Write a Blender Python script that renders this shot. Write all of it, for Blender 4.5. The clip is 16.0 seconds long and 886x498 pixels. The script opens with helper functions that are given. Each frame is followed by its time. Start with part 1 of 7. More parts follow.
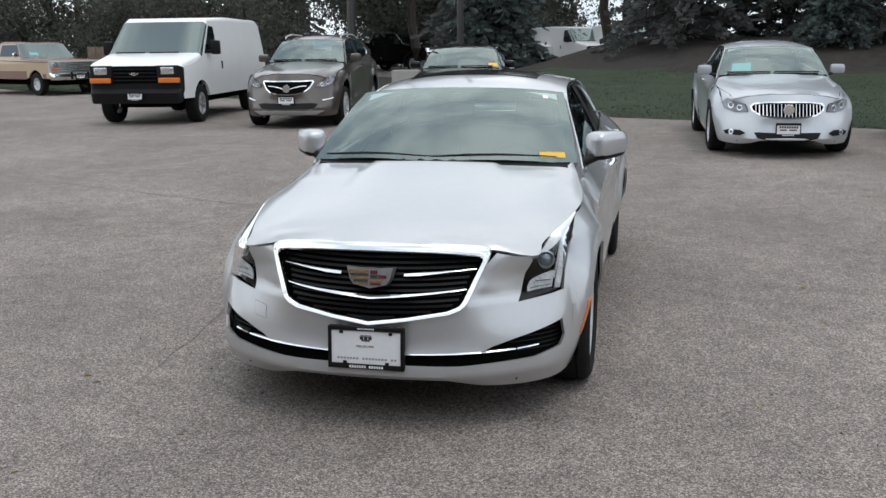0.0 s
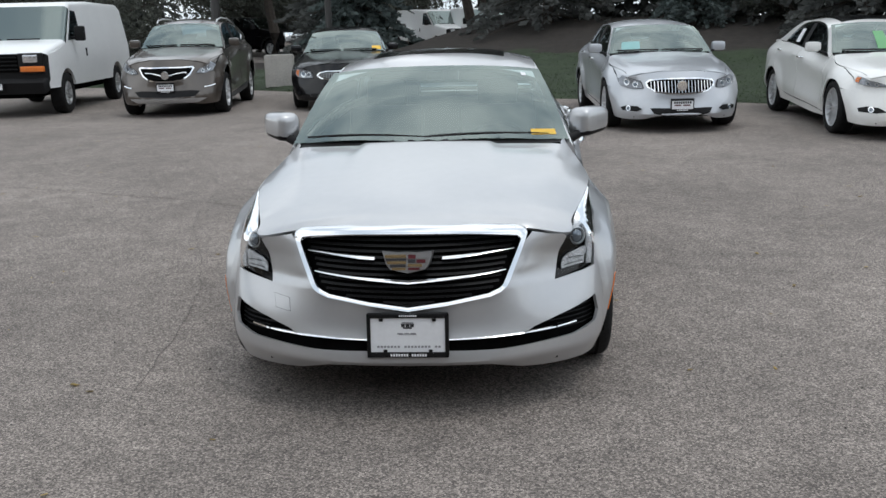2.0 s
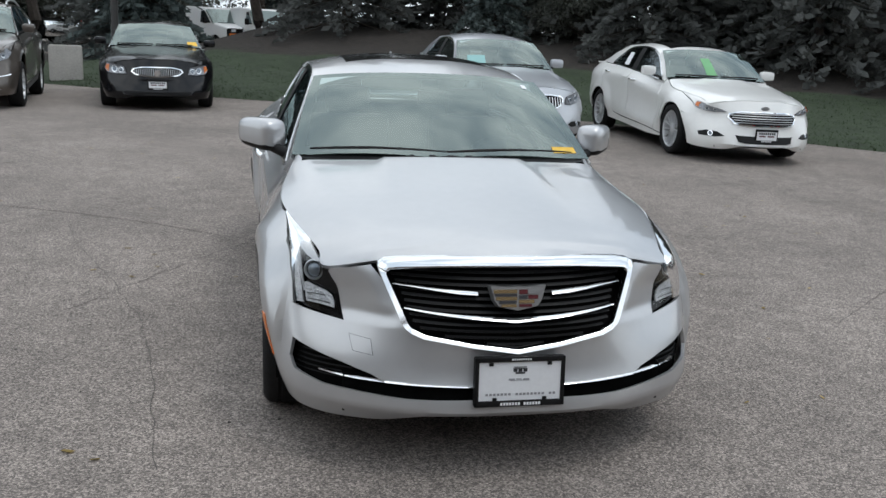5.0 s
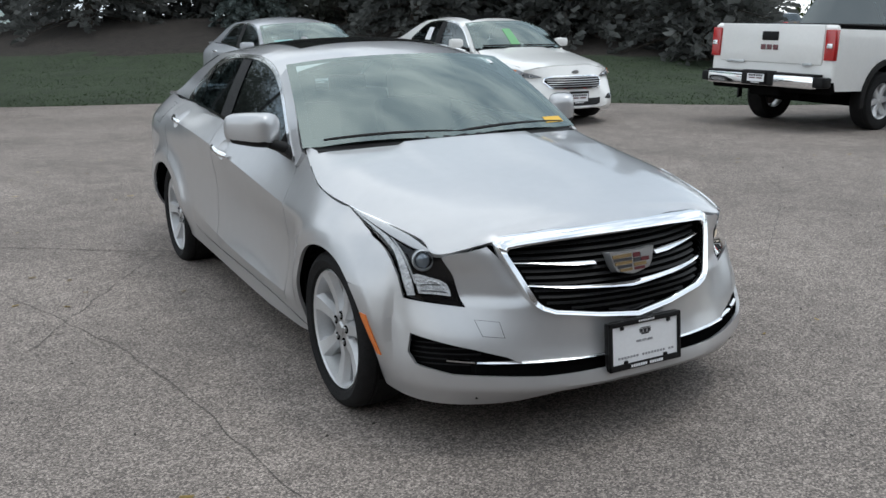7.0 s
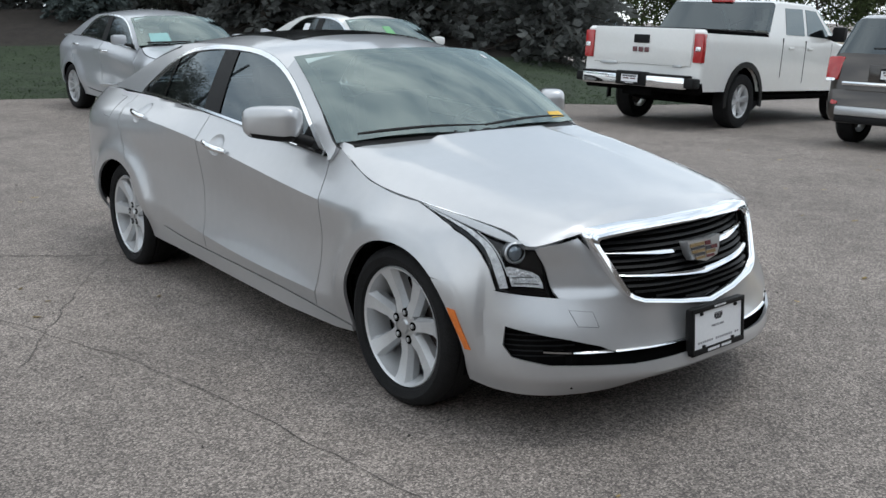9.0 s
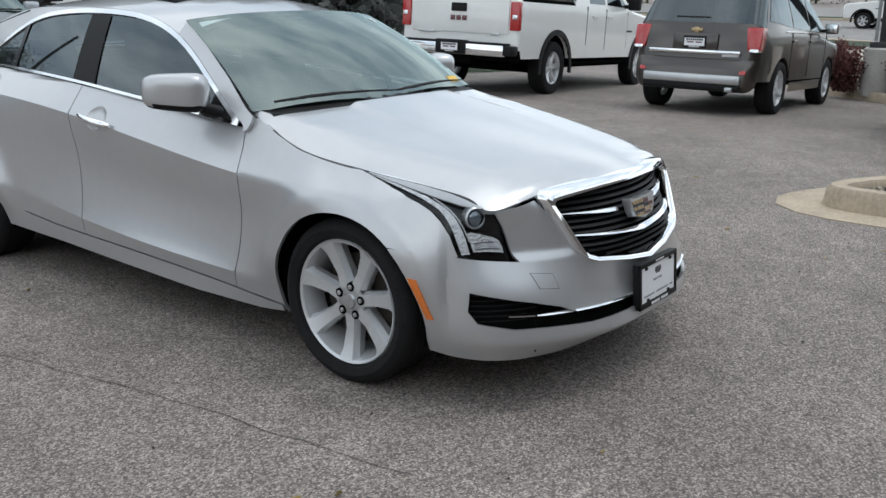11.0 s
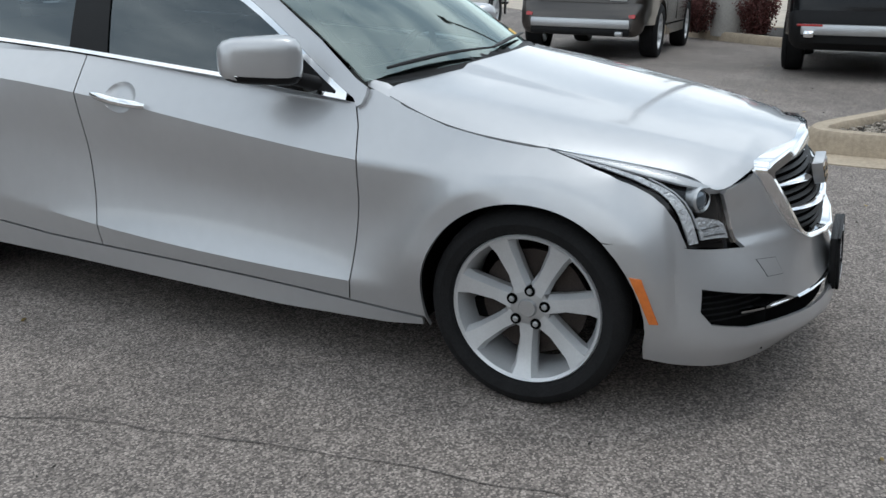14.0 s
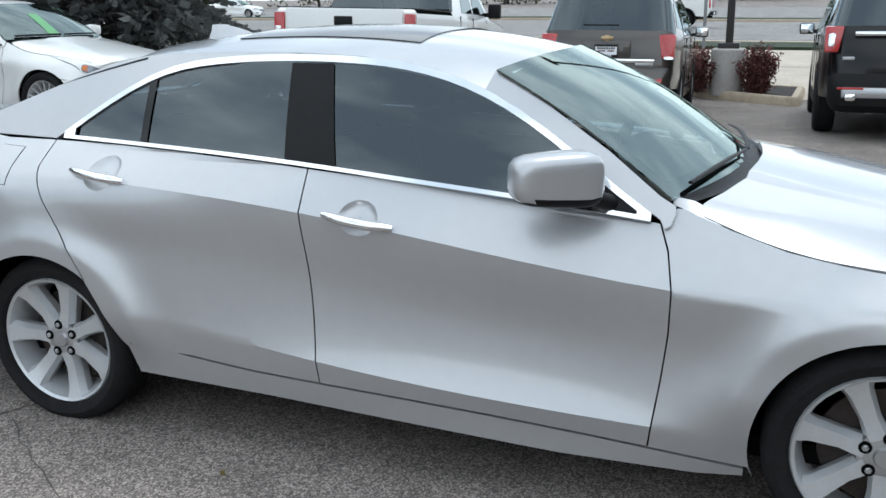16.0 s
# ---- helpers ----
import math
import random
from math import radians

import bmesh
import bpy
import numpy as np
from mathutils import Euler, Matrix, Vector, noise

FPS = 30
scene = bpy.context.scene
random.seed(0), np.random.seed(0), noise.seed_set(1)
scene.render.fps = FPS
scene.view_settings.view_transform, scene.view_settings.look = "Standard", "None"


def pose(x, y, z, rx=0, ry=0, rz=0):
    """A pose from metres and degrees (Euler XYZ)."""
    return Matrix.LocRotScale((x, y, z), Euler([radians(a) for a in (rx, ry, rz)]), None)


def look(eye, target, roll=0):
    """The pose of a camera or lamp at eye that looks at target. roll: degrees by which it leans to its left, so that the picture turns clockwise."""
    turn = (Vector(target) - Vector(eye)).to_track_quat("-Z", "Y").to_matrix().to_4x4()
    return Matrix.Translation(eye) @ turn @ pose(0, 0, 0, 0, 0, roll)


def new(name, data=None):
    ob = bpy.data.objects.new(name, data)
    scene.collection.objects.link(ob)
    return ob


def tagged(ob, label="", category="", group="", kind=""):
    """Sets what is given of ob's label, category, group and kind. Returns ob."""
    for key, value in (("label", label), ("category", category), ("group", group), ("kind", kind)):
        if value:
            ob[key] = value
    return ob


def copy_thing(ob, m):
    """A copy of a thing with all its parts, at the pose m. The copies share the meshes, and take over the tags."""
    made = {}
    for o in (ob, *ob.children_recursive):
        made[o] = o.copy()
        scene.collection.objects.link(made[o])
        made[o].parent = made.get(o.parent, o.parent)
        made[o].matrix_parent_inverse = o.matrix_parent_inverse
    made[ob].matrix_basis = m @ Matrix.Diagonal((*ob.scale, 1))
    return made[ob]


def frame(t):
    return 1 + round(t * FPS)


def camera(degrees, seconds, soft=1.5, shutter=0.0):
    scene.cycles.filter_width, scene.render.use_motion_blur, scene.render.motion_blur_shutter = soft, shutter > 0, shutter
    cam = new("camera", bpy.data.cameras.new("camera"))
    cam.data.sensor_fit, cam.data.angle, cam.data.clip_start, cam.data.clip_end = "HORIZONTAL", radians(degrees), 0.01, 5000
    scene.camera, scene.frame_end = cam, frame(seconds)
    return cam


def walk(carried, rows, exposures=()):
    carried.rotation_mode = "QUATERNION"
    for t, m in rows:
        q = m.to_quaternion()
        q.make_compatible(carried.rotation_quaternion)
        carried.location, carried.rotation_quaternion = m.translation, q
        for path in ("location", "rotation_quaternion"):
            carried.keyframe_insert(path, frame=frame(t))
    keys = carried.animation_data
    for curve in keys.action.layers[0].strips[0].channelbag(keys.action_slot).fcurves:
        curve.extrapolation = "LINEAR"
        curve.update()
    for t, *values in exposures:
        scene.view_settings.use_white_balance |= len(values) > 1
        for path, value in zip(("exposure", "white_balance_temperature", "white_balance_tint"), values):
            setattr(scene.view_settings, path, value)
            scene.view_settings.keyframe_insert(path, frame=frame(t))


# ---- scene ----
cam = camera(51.3, 16.0)
PATH = [
    (0, (1.12, -5.682, 1.558), (0.683, -3.777, 1.135), -0.7),
    (0.5, (0.956, -5.762, 1.556), (0.57, -3.846, 1.132), -0.3),
    (1, (0.731, -5.838, 1.549), (0.484, -3.899, 1.127), -1.5),
    (1.5, (0.559, -5.816, 1.533), (0.356, -3.874, 1.103), -0.7),
    (2, (0.37, -5.687, 1.533), (0.245, -3.745, 1.073), -1.4),
    (2.5, (0.159, -5.631, 1.529), (0.096, -3.685, 1.072), 0.0),
    (3, (-0.126, -5.608, 1.533), (-0.027, -3.664, 1.073), -0.5),
    (3.5, (-0.335, -5.504, 1.514), (-0.156, -3.56, 1.078), -0.4),
    (4, (-0.533, -5.359, 1.518), (-0.284, -3.427, 1.063), -0.9),
    (4.2, (-0.593, -5.322, 1.515), (-0.321, -3.392, 1.066), 0.1),
    (6.3, (-1.679, -4.833, 1.517), (-0.943, -3.029, 1.065), 0.3),
    (6.5, (-1.821, -4.793, 1.509), (-1.014, -3.02, 1.057), -0.5),
    (7, (-2.097, -4.663, 1.484), (-1.187, -2.946, 1.01), -1.3),
    (7.5, (-2.275, -4.446, 1.476), (-1.25, -2.794, 1.005), -2.4),
    (8, (-2.52, -4.299, 1.476), (-1.38, -2.718, 1.028), 0.5),
    (8.5, (-2.771, -4.248, 1.493), (-1.555, -2.734, 1.015), -0.5),
    (9, (-2.866, -4.126, 1.467), (-1.639, -2.621, 0.988), 0.0),
    (9.5, (-2.94, -4.008, 1.467), (-1.629, -2.586, 0.959), -0.3),
    (9.7, (-2.992, -3.968, 1.463), (-1.625, -2.599, 0.959), 0.6),
    (11.8, (-3.271, -3.307, 1.4), (-1.68, -2.228, 0.85), 0.3),
    (12, (-3.293, -3.201, 1.395), (-1.684, -2.149, 0.842), 0.6),
    (12.5, (-3.383, -2.956, 1.397), (-1.755, -1.988, 0.755), -1.0),
    (13, (-3.365, -2.739, 1.378), (-1.715, -1.836, 0.699), -1.1),
    (13.5, (-3.321, -2.516, 1.389), (-1.632, -1.668, 0.735), -1.4),
    (14, (-3.325, -2.252, 1.392), (-1.602, -1.459, 0.756), -0.3),
    (14.5, (-3.398, -1.94, 1.402), (-1.633, -1.219, 0.797), -0.6),
    (15, (-3.351, -1.659, 1.406), (-1.57, -0.968, 0.816), -1.2),
    (15.5, (-3.309, -1.372, 1.435), (-1.528, -0.645, 0.889), -1.1),
    (16, (-3.318, -1.096, 1.524), (-1.519, -0.401, 0.995), -0.9),
]
walk(cam, [(t, look(eye, target, roll)) for t, eye, target, roll in PATH], [(0, 0.18, 6280, 10), (2.5, 0.06, 6260, 9), (3.5, 0.08, 6250, 9), (8, 0.14, 6180, 8), (12, 0.11, 6150, 8), (13.5, 0.03, 6080, 7), (14.2, 0.03, 6040, 7), (15.2, 0.40, 5970, 6), (16, 0.34, 5930, 6)])
# ---- world, sun and exposure ----
SUN_AZ, SUN_EL = 118.0, 69.0
world = bpy.data.worlds.new("sky")
scene.world = world
world.use_nodes = True
wn, wl = world.node_tree.nodes, world.node_tree.links
wn.clear()
w_out = wn.new("ShaderNodeOutputWorld")
w_bg = wn.new("ShaderNodeBackground")
w_sky = wn.new("ShaderNodeTexSky")
w_sky.sky_type, w_sky.sun_disc = "NISHITA", False
w_sky.sun_elevation, w_sky.sun_rotation = radians(SUN_EL), radians(SUN_AZ)
w_co = wn.new("ShaderNodeTexCoord")
w_map = wn.new("ShaderNodeMapping")
w_map.inputs["Scale"].default_value = (1.0, 1.0, 2.6)
w_no = wn.new("ShaderNodeTexNoise")
w_no.inputs["Scale"].default_value, w_no.inputs["Detail"].default_value, w_no.inputs["Roughness"].default_value = 2.3, 7.0, 0.55
w_ramp = wn.new("ShaderNodeValToRGB")
w_ramp.color_ramp.elements[0].position, w_ramp.color_ramp.elements[1].position = 0.40, 0.62
w_ramp.color_ramp.elements[0].color = (5.0, 5.6, 6.2, 1)
w_ramp.color_ramp.elements[1].color = (11.3, 11.4, 11.3, 1)
w_mix = wn.new("ShaderNodeMix")
w_mix.data_type = "RGBA"
w_mix.inputs[0].default_value = 0.88
wl.new(w_co.outputs["Generated"], w_map.inputs["Vector"])
wl.new(w_map.outputs["Vector"], w_no.inputs["Vector"])
wl.new(w_no.outputs["Fac"], w_ramp.inputs["Fac"])
wl.new(w_sky.outputs["Color"], w_mix.inputs[6])
wl.new(w_ramp.outputs["Color"], w_mix.inputs[7])
wl.new(w_mix.outputs[2], w_bg.inputs["Color"])
w_bg.inputs["Strength"].default_value = 0.141
wl.new(w_bg.outputs["Background"], w_out.inputs["Surface"])

sun = new("sun", bpy.data.lights.new("sun", "SUN"))
sun.data.energy, sun.data.angle, sun.data.color = 0.55, radians(16), (1.0, 0.96, 0.90)
sun_to = Vector((math.sin(radians(SUN_AZ)) * math.cos(radians(SUN_EL)), math.cos(radians(SUN_AZ)) * math.cos(radians(SUN_EL)), math.sin(radians(SUN_EL))))
sun.matrix_world = look(sun_to * 50, (0, 0, 0))


# ---- materials ----
def material(name, color, rough=0.5, metal=0.0, coat=0.0, var=0.0, vscale=8.0, bump=0.0, bscale=60.0, spec=0.5, emit=None):
    """A principled material with colour variation at two scales and fine relief."""
    m = bpy.data.materials.new(name)
    m.use_nodes = True
    n, l = m.node_tree.nodes, m.node_tree.links
    b = n["Principled BSDF"]
    b.inputs["Base Color"].default_value = (*color, 1)
    b.inputs["Roughness"].default_value, b.inputs["Metallic"].default_value = rough, metal
    b.inputs["Coat Weight"].default_value, b.inputs["Coat Roughness"].default_value = coat, 0.03
    b.inputs["Specular IOR Level"].default_value = spec
    if emit:
        b.inputs["Emission Color"].default_value, b.inputs["Emission Strength"].default_value = (*color, 1), emit
    if var or bump:
        co = n.new("ShaderNodeTexCoord")
    if var:
        a, c, mx = n.new("ShaderNodeTexNoise"), n.new("ShaderNodeTexNoise"), n.new("ShaderNodeMath")
        a.inputs["Scale"].default_value, c.inputs["Scale"].default_value = vscale, vscale * 9
        a.inputs["Detail"].default_value = c.inputs["Detail"].default_value = 5
        mx.operation = "ADD"
        hs = n.new("ShaderNodeHueSaturation")
        hs.inputs["Color"].default_value = (*color, 1)
        mr = n.new("ShaderNodeMapRange")
        mr.inputs["From Min"].default_value, mr.inputs["From Max"].default_value = 0.7, 1.3
        mr.inputs["To Min"].default_value, mr.inputs["To Max"].default_value = 1 - var, 1 + var
        for t in (a, c):
            l.new(co.outputs["Object"], t.inputs["Vector"])
        l.new(a.outputs["Fac"], mx.inputs[0])
        l.new(c.outputs["Fac"], mx.inputs[1])
        l.new(mx.outputs[0], mr.inputs["Value"])
        l.new(mr.outputs["Result"], hs.inputs["Value"])
        l.new(hs.outputs["Color"], b.inputs["Base Color"])
    if bump:
        t, bp = n.new("ShaderNodeTexNoise"), n.new("ShaderNodeBump")
        t.inputs["Scale"].default_value, t.inputs["Detail"].default_value = bscale, 4
        bp.inputs["Strength"].default_value, bp.inputs["Distance"].default_value = bump, 0.01
        l.new(co.outputs["Object"], t.inputs["Vector"])
        l.new(t.outputs["Fac"], bp.inputs["Height"])
        l.new(bp.outputs["Normal"], b.inputs["Normal"])
    return m


def car_paint(name, color, metal=0.6, rough=0.35):
    """Clear-coated paint with metal flake and a thin film of dust."""
    m = material(name, color, rough, metal, coat=1.0, var=0.025, vscale=2.5)
    n, l = m.node_tree.nodes, m.node_tree.links
    b = n["Principled BSDF"]
    co, v, bp = n.new("ShaderNodeTexCoord"), n.new("ShaderNodeTexVoronoi"), n.new("ShaderNodeBump")
    v.inputs["Scale"].default_value = 900
    bp.inputs["Strength"].default_value, bp.inputs["Distance"].default_value = 0.06, 0.002
    l.new(co.outputs["Object"], v.inputs["Vector"])
    l.new(v.outputs["Distance"], bp.inputs["Height"])
    l.new(bp.outputs["Normal"], b.inputs["Normal"])
    d = n.new("ShaderNodeTexNoise")
    d.inputs["Scale"].default_value, d.inputs["Detail"].default_value = 3.0, 8
    mr = n.new("ShaderNodeMapRange")
    mr.inputs["To Min"].default_value, mr.inputs["To Max"].default_value = 0.02, 0.12
    l.new(co.outputs["Object"], d.inputs["Vector"])
    l.new(d.outputs["Fac"], mr.inputs["Value"])
    l.new(mr.outputs["Result"], b.inputs["Coat Roughness"])
    return m


def glass_mat(name, tint, alpha_mix, film=(1.0, 1.0, 1.0)):
    """Car glass: a glossy film over a tinted clear sheet."""
    m = bpy.data.materials.new(name)
    m.use_nodes = True
    n, l = m.node_tree.nodes, m.node_tree.links
    n.clear()
    out, mix, fr = n.new("ShaderNodeOutputMaterial"), n.new("ShaderNodeMixShader"), n.new("ShaderNodeFresnel")
    tr, gl = n.new("ShaderNodeBsdfTransparent"), n.new("ShaderNodeBsdfGlossy")
    tr.inputs["Color"].default_value = (*tint, 1)
    gl.inputs["Roughness"].default_value = 0.02
    gl.inputs["Color"].default_value = (*film, 1)
    fr.inputs["IOR"].default_value = alpha_mix
    l.new(fr.outputs[0], mix.inputs[0])
    l.new(tr.outputs[0], mix.inputs[1])
    l.new(gl.outputs[0], mix.inputs[2])
    l.new(mix.outputs[0], out.inputs["Surface"])
    return m


SILVER = car_paint("silver_metallic_paint", (0.50, 0.505, 0.515), 0.62, 0.36)
SILVER_B = car_paint("pale_silver_paint", (0.50, 0.52, 0.55), 0.5, 0.38)
WHITE = car_paint("white_paint", (0.78, 0.78, 0.76), 0.0, 0.4)
VANWHITE = material("van_white_paint", (0.80, 0.81, 0.81), 0.35, coat=0.5, var=0.03, vscale=2)
BROWN = car_paint("brown_metallic_paint", (0.095, 0.08, 0.068), 0.6, 0.35)
GREIGE = car_paint("grey_brown_metallic_paint", (0.055, 0.047, 0.041), 0.55, 0.35)
BLACKP = material("black_paint", (0.005, 0.005, 0.006), 0.16, coat=0.15, spec=0.3, var=0.1, vscale=3)
TAN = car_paint("tan_paint", (0.42, 0.30, 0.18), 0.1, 0.4)
RUST = car_paint("copper_brown_paint", (0.16, 0.075, 0.045), 0.3, 0.4)
CHROME = material("chrome", (0.86, 0.87, 0.88), 0.07, 1.0, var=0.02, vscale=20)
SATIN = material("satin_alloy", (0.50, 0.51, 0.52), 0.34, 0.85, coat=0.4, var=0.04, vscale=14)
ALLOY = material("bright_alloy", (0.60, 0.61, 0.62), 0.38, 0.5, var=0.05, vscale=14)
RUBBER = material("tyre_rubber", (0.013, 0.013, 0.0135), 0.8, var=0.25, vscale=12, bump=0.3, bscale=160, spec=0.2)
PLASTIC = material("black_plastic", (0.007, 0.007, 0.0075), 0.5, var=0.2, vscale=18, bump=0.15, bscale=300, spec=0.22)
GLOSSBLACK = material("gloss_black_trim", (0.004, 0.004, 0.0045), 0.12, coat=0.0, spec=0.4)
GREYPLAST = material("grey_plastic", (0.055, 0.057, 0.06), 0.5, var=0.1, vscale=15, bump=0.1, bscale=240)
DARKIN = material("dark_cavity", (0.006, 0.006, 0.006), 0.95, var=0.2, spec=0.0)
GLASS = glass_mat("tinted_windscreen", (0.50, 0.60, 0.58), 2.7, (0.86, 1.0, 0.96))
SIDEGLASS = glass_mat("dark_tinted_glass", (0.13, 0.16, 0.18), 1.95, (0.86, 0.96, 1.0))
LENS = glass_mat("clear_lamp_lens", (0.93, 0.94, 0.95), 1.14)
REFLECTOR = material("lamp_reflector", (0.82, 0.83, 0.84), 0.26, 0.9, var=0.12, vscale=30)
FACET = material("faceted_reflector", (0.62, 0.63, 0.64), 0.22, 0.45, var=0.35, vscale=45, bump=1.0, bscale=110)
LAMPGREY = material("clear_lamp_interior", (0.30, 0.31, 0.33), 0.35, 0.6, var=0.3, vscale=30)
LIGHTGUIDE = material("white_light_guide", (0.42, 0.43, 0.44), 0.22, coat=0.6, var=0.05, vscale=40)
PROJECTOR = material("projector_glass", (0.16, 0.19, 0.22), 0.08, 0.5, coat=1.0)
AMBER = material("amber_lens", (0.72, 0.19, 0.03), 0.25, coat=0.5, var=0.12, vscale=60)
REDLENS = material("red_lens", (0.42, 0.02, 0.02), 0.2, coat=0.8, var=0.15, vscale=40)
DISC = material("brake_disc_iron", (0.045, 0.036, 0.032), 0.45, 0.7, var=0.3, vscale=20)
PLATEWHITE = material("white_plate_insert", (0.80, 0.81, 0.83), 0.4, var=0.03)
PRINT = material("black_print", (0.03, 0.03, 0.035), 0.6)
PRINTGREY = material("grey_print", (0.28, 0.28, 0.30), 0.6)
GOLD = material("gold_enamel", (0.40, 0.29, 0.15), 0.25, 0.6, coat=0.6)
REDENAMEL = material("red_enamel", (0.11, 0.025, 0.03), 0.25, coat=0.6)
YELLOWTAG = material("yellow_sticker", (0.80, 0.50, 0.06), 0.6, var=0.08, vscale=30)
GREENTAG = material("green_paper", (0.15, 0.38, 0.17), 0.6, var=0.05)
CYANTAG = material("pale_cyan_paper", (0.26, 0.47, 0.46), 0.6, var=0.05)
CLOTH = material("black_leather", (0.022, 0.022, 0.024), 0.55, var=0.2, vscale=10, bump=0.2, bscale=200)
CLOTHGREY = material("grey_interior_cloth", (0.10, 0.11, 0.115), 0.8, var=0.15, vscale=12)


# ---- ground height ----
def soft(v, k=1.2):
    return np.logaddexp(0, np.asarray(v, float) / k) * k


def ground_z(x, y):
    """Height of the paved lot: level round the parked sedan, rising behind it, falling to the street."""
    return 0.024 * (soft(y - 1.5) - 0.8 * soft(y - 9)) - 0.05 * (soft(x - 6.5) - soft(x - 13.5))


# ---- mesh helpers ----
def link_mesh(name, verts, faces, mat, parent=None, label="", smooth=True, sharp=38, matrix=None, kind=""):
    me = bpy.data.meshes.new(name)
    me.from_pydata([tuple(v) for v in verts], [], faces)
    me.validate()
    if smooth:
        me.polygons.foreach_set("use_smooth", [True] * len(me.polygons))
        me.set_sharp_from_angle(angle=radians(sharp))
    me.materials.append(mat)
    ob = new(name, me)
    if parent:
        ob.parent = parent
    if matrix is not None:
        ob.matrix_local = matrix
    if label or kind:
        tagged(ob, label, kind=kind)
    return ob


def bm_arrays(bm):
    bm.verts.index_update()
    return np.array([v.co[:] for v in bm.verts]), [[v.index for v in f.verts] for f in bm.faces]


def part(name, bm, mat, parent=None, label="", smooth=True, sharp=38, warp=None):
    v, f = bm_arrays(bm)
    bm.free()
    return link_mesh(name, v if warp is None else warp(v), f, mat, parent, label, smooth, sharp)


def joined(pieces):
    """Several (verts, faces) pieces as one."""
    vs, fs, n = [], [], 0
    for v, f in pieces:
        vs.append(np.asarray(v, float))
        fs += [[i + n for i in q] for q in f]
        n += len(v)
    return np.concatenate(vs), fs


def box_piece(cx, cy, cz, sx, sy, sz, bevel=0.0, rot=None):
    bm = bmesh.new()
    bmesh.ops.create_cube(bm, size=1.0)
    bmesh.ops.scale(bm, vec=(sx, sy, sz), verts=bm.verts)
    if bevel:
        bmesh.ops.bevel(bm, geom=bm.edges[:], offset=bevel, segments=2, profile=0.6, affect="EDGES")
    if rot is not None:
        bmesh.ops.transform(bm, matrix=rot, verts=bm.verts)
    bmesh.ops.translate(bm, vec=(cx, cy, cz), verts=bm.verts)
    r = bm_arrays(bm)
    bm.free()
    return r


def lathe(profile, n, axis="x", close=False):
    """Turn (radius, along) pairs about an axis."""
    vs, fs, k = [], [], len(profile)
    for i in range(n):
        a = 2 * math.pi * i / n
        for r, h in profile:
            c, s = r * math.cos(a), r * math.sin(a)
            vs.append((h, c, s) if axis == "x" else (c, s, h) if axis == "z" else (c, h, s))
    for i in range(n):
        j = (i + 1) % n
        for q in range(k - 1 + (1 if close else 0)):
            p = (q + 1) % k
            fs.append([i * k + q, j * k + q, j * k + p, i * k + p])
    return np.array(vs), fs


def tube(points, radius, n=8, flat=1.0):
    """A rod along points; flat squeezes it across."""
    pts = [Vector(p) for p in points]
    vs, fs = [], []
    rad = radius if hasattr(radius, "__len__") else [radius] * len(pts)
    for i, p in enumerate(pts):
        d = (pts[min(i + 1, len(pts) - 1)] - pts[max(i - 1, 0)]).normalized()
        u = d.cross(Vector((0, 0, 1)))
        u = u.normalized() if u.length > 1e-4 else Vector((1, 0, 0))
        w = u.cross(d)
        for k in range(n):
            a = 2 * math.pi * k / n
            vs.append(p + (u * math.cos(a) + w * math.sin(a) * flat) * rad[i])
    for i in range(len(pts) - 1):
        for k in range(n):
            j = (k + 1) % n
            fs.append([i * n + k, i * n + j, (i + 1) * n + j, (i + 1) * n + k])
    fs.append(list(range(n))[::-1])
    fs.append([(len(pts) - 1) * n + k for k in range(n)])
    return np.array([v[:] for v in vs]), fs


def mirrored(piece):
    v, f = piece
    return np.asarray(v) * (-1, 1, 1), [q[::-1] for q in f]


def cubic(knots, values):
    """Natural cubic spline through values at knots."""
    t, v = np.asarray(knots, float), np.asarray(values, float)
    h, n = np.diff(t), len(t)
    a, rhs = np.eye(n), np.zeros_like(v)
    for i in range(1, n - 1):
        a[i, i - 1], a[i, i], a[i, i + 1] = h[i - 1], 2 * (h[i - 1] + h[i]), h[i]
        rhs[i] = 6 * ((v[i + 1] - v[i]) / h[i] - (v[i] - v[i - 1]) / h[i - 1])
    m = np.linalg.solve(a, rhs)

    def at(x):
        x = np.asarray(x, float)
        i = np.clip(np.searchsorted(t, x) - 1, 0, n - 2)
        d, hi = x - t[i], h[i]
        e = t[i + 1] - x
        if v.ndim > 1:
            d, hi, e = d[..., None], hi[..., None], e[..., None]
        return (m[i] * e**3 + m[i + 1] * d**3) / (6 * hi) + (v[i] / hi - m[i] * hi / 6) * e + (v[i + 1] / hi - m[i + 1] * hi / 6) * d

    return at


def line(points):
    """Piecewise smooth y(x) through a few points."""
    p = np.asarray(points, float)
    return cubic(p[:, 0], p[:, 1])


def inside(px, py, poly):
    """Whether points lie in a polygon."""
    q = np.asarray(poly, float)
    r = np.zeros(len(px), bool)
    j = len(q) - 1
    for i in range(len(q)):
        (xi, yi), (xj, yj) = q[i], q[j]
        if yi != yj:
            r ^= ((yi > py) != (yj > py)) & (px < (xj - xi) * (py - yi) / (yj - yi) + xi)
        j = i
    return r


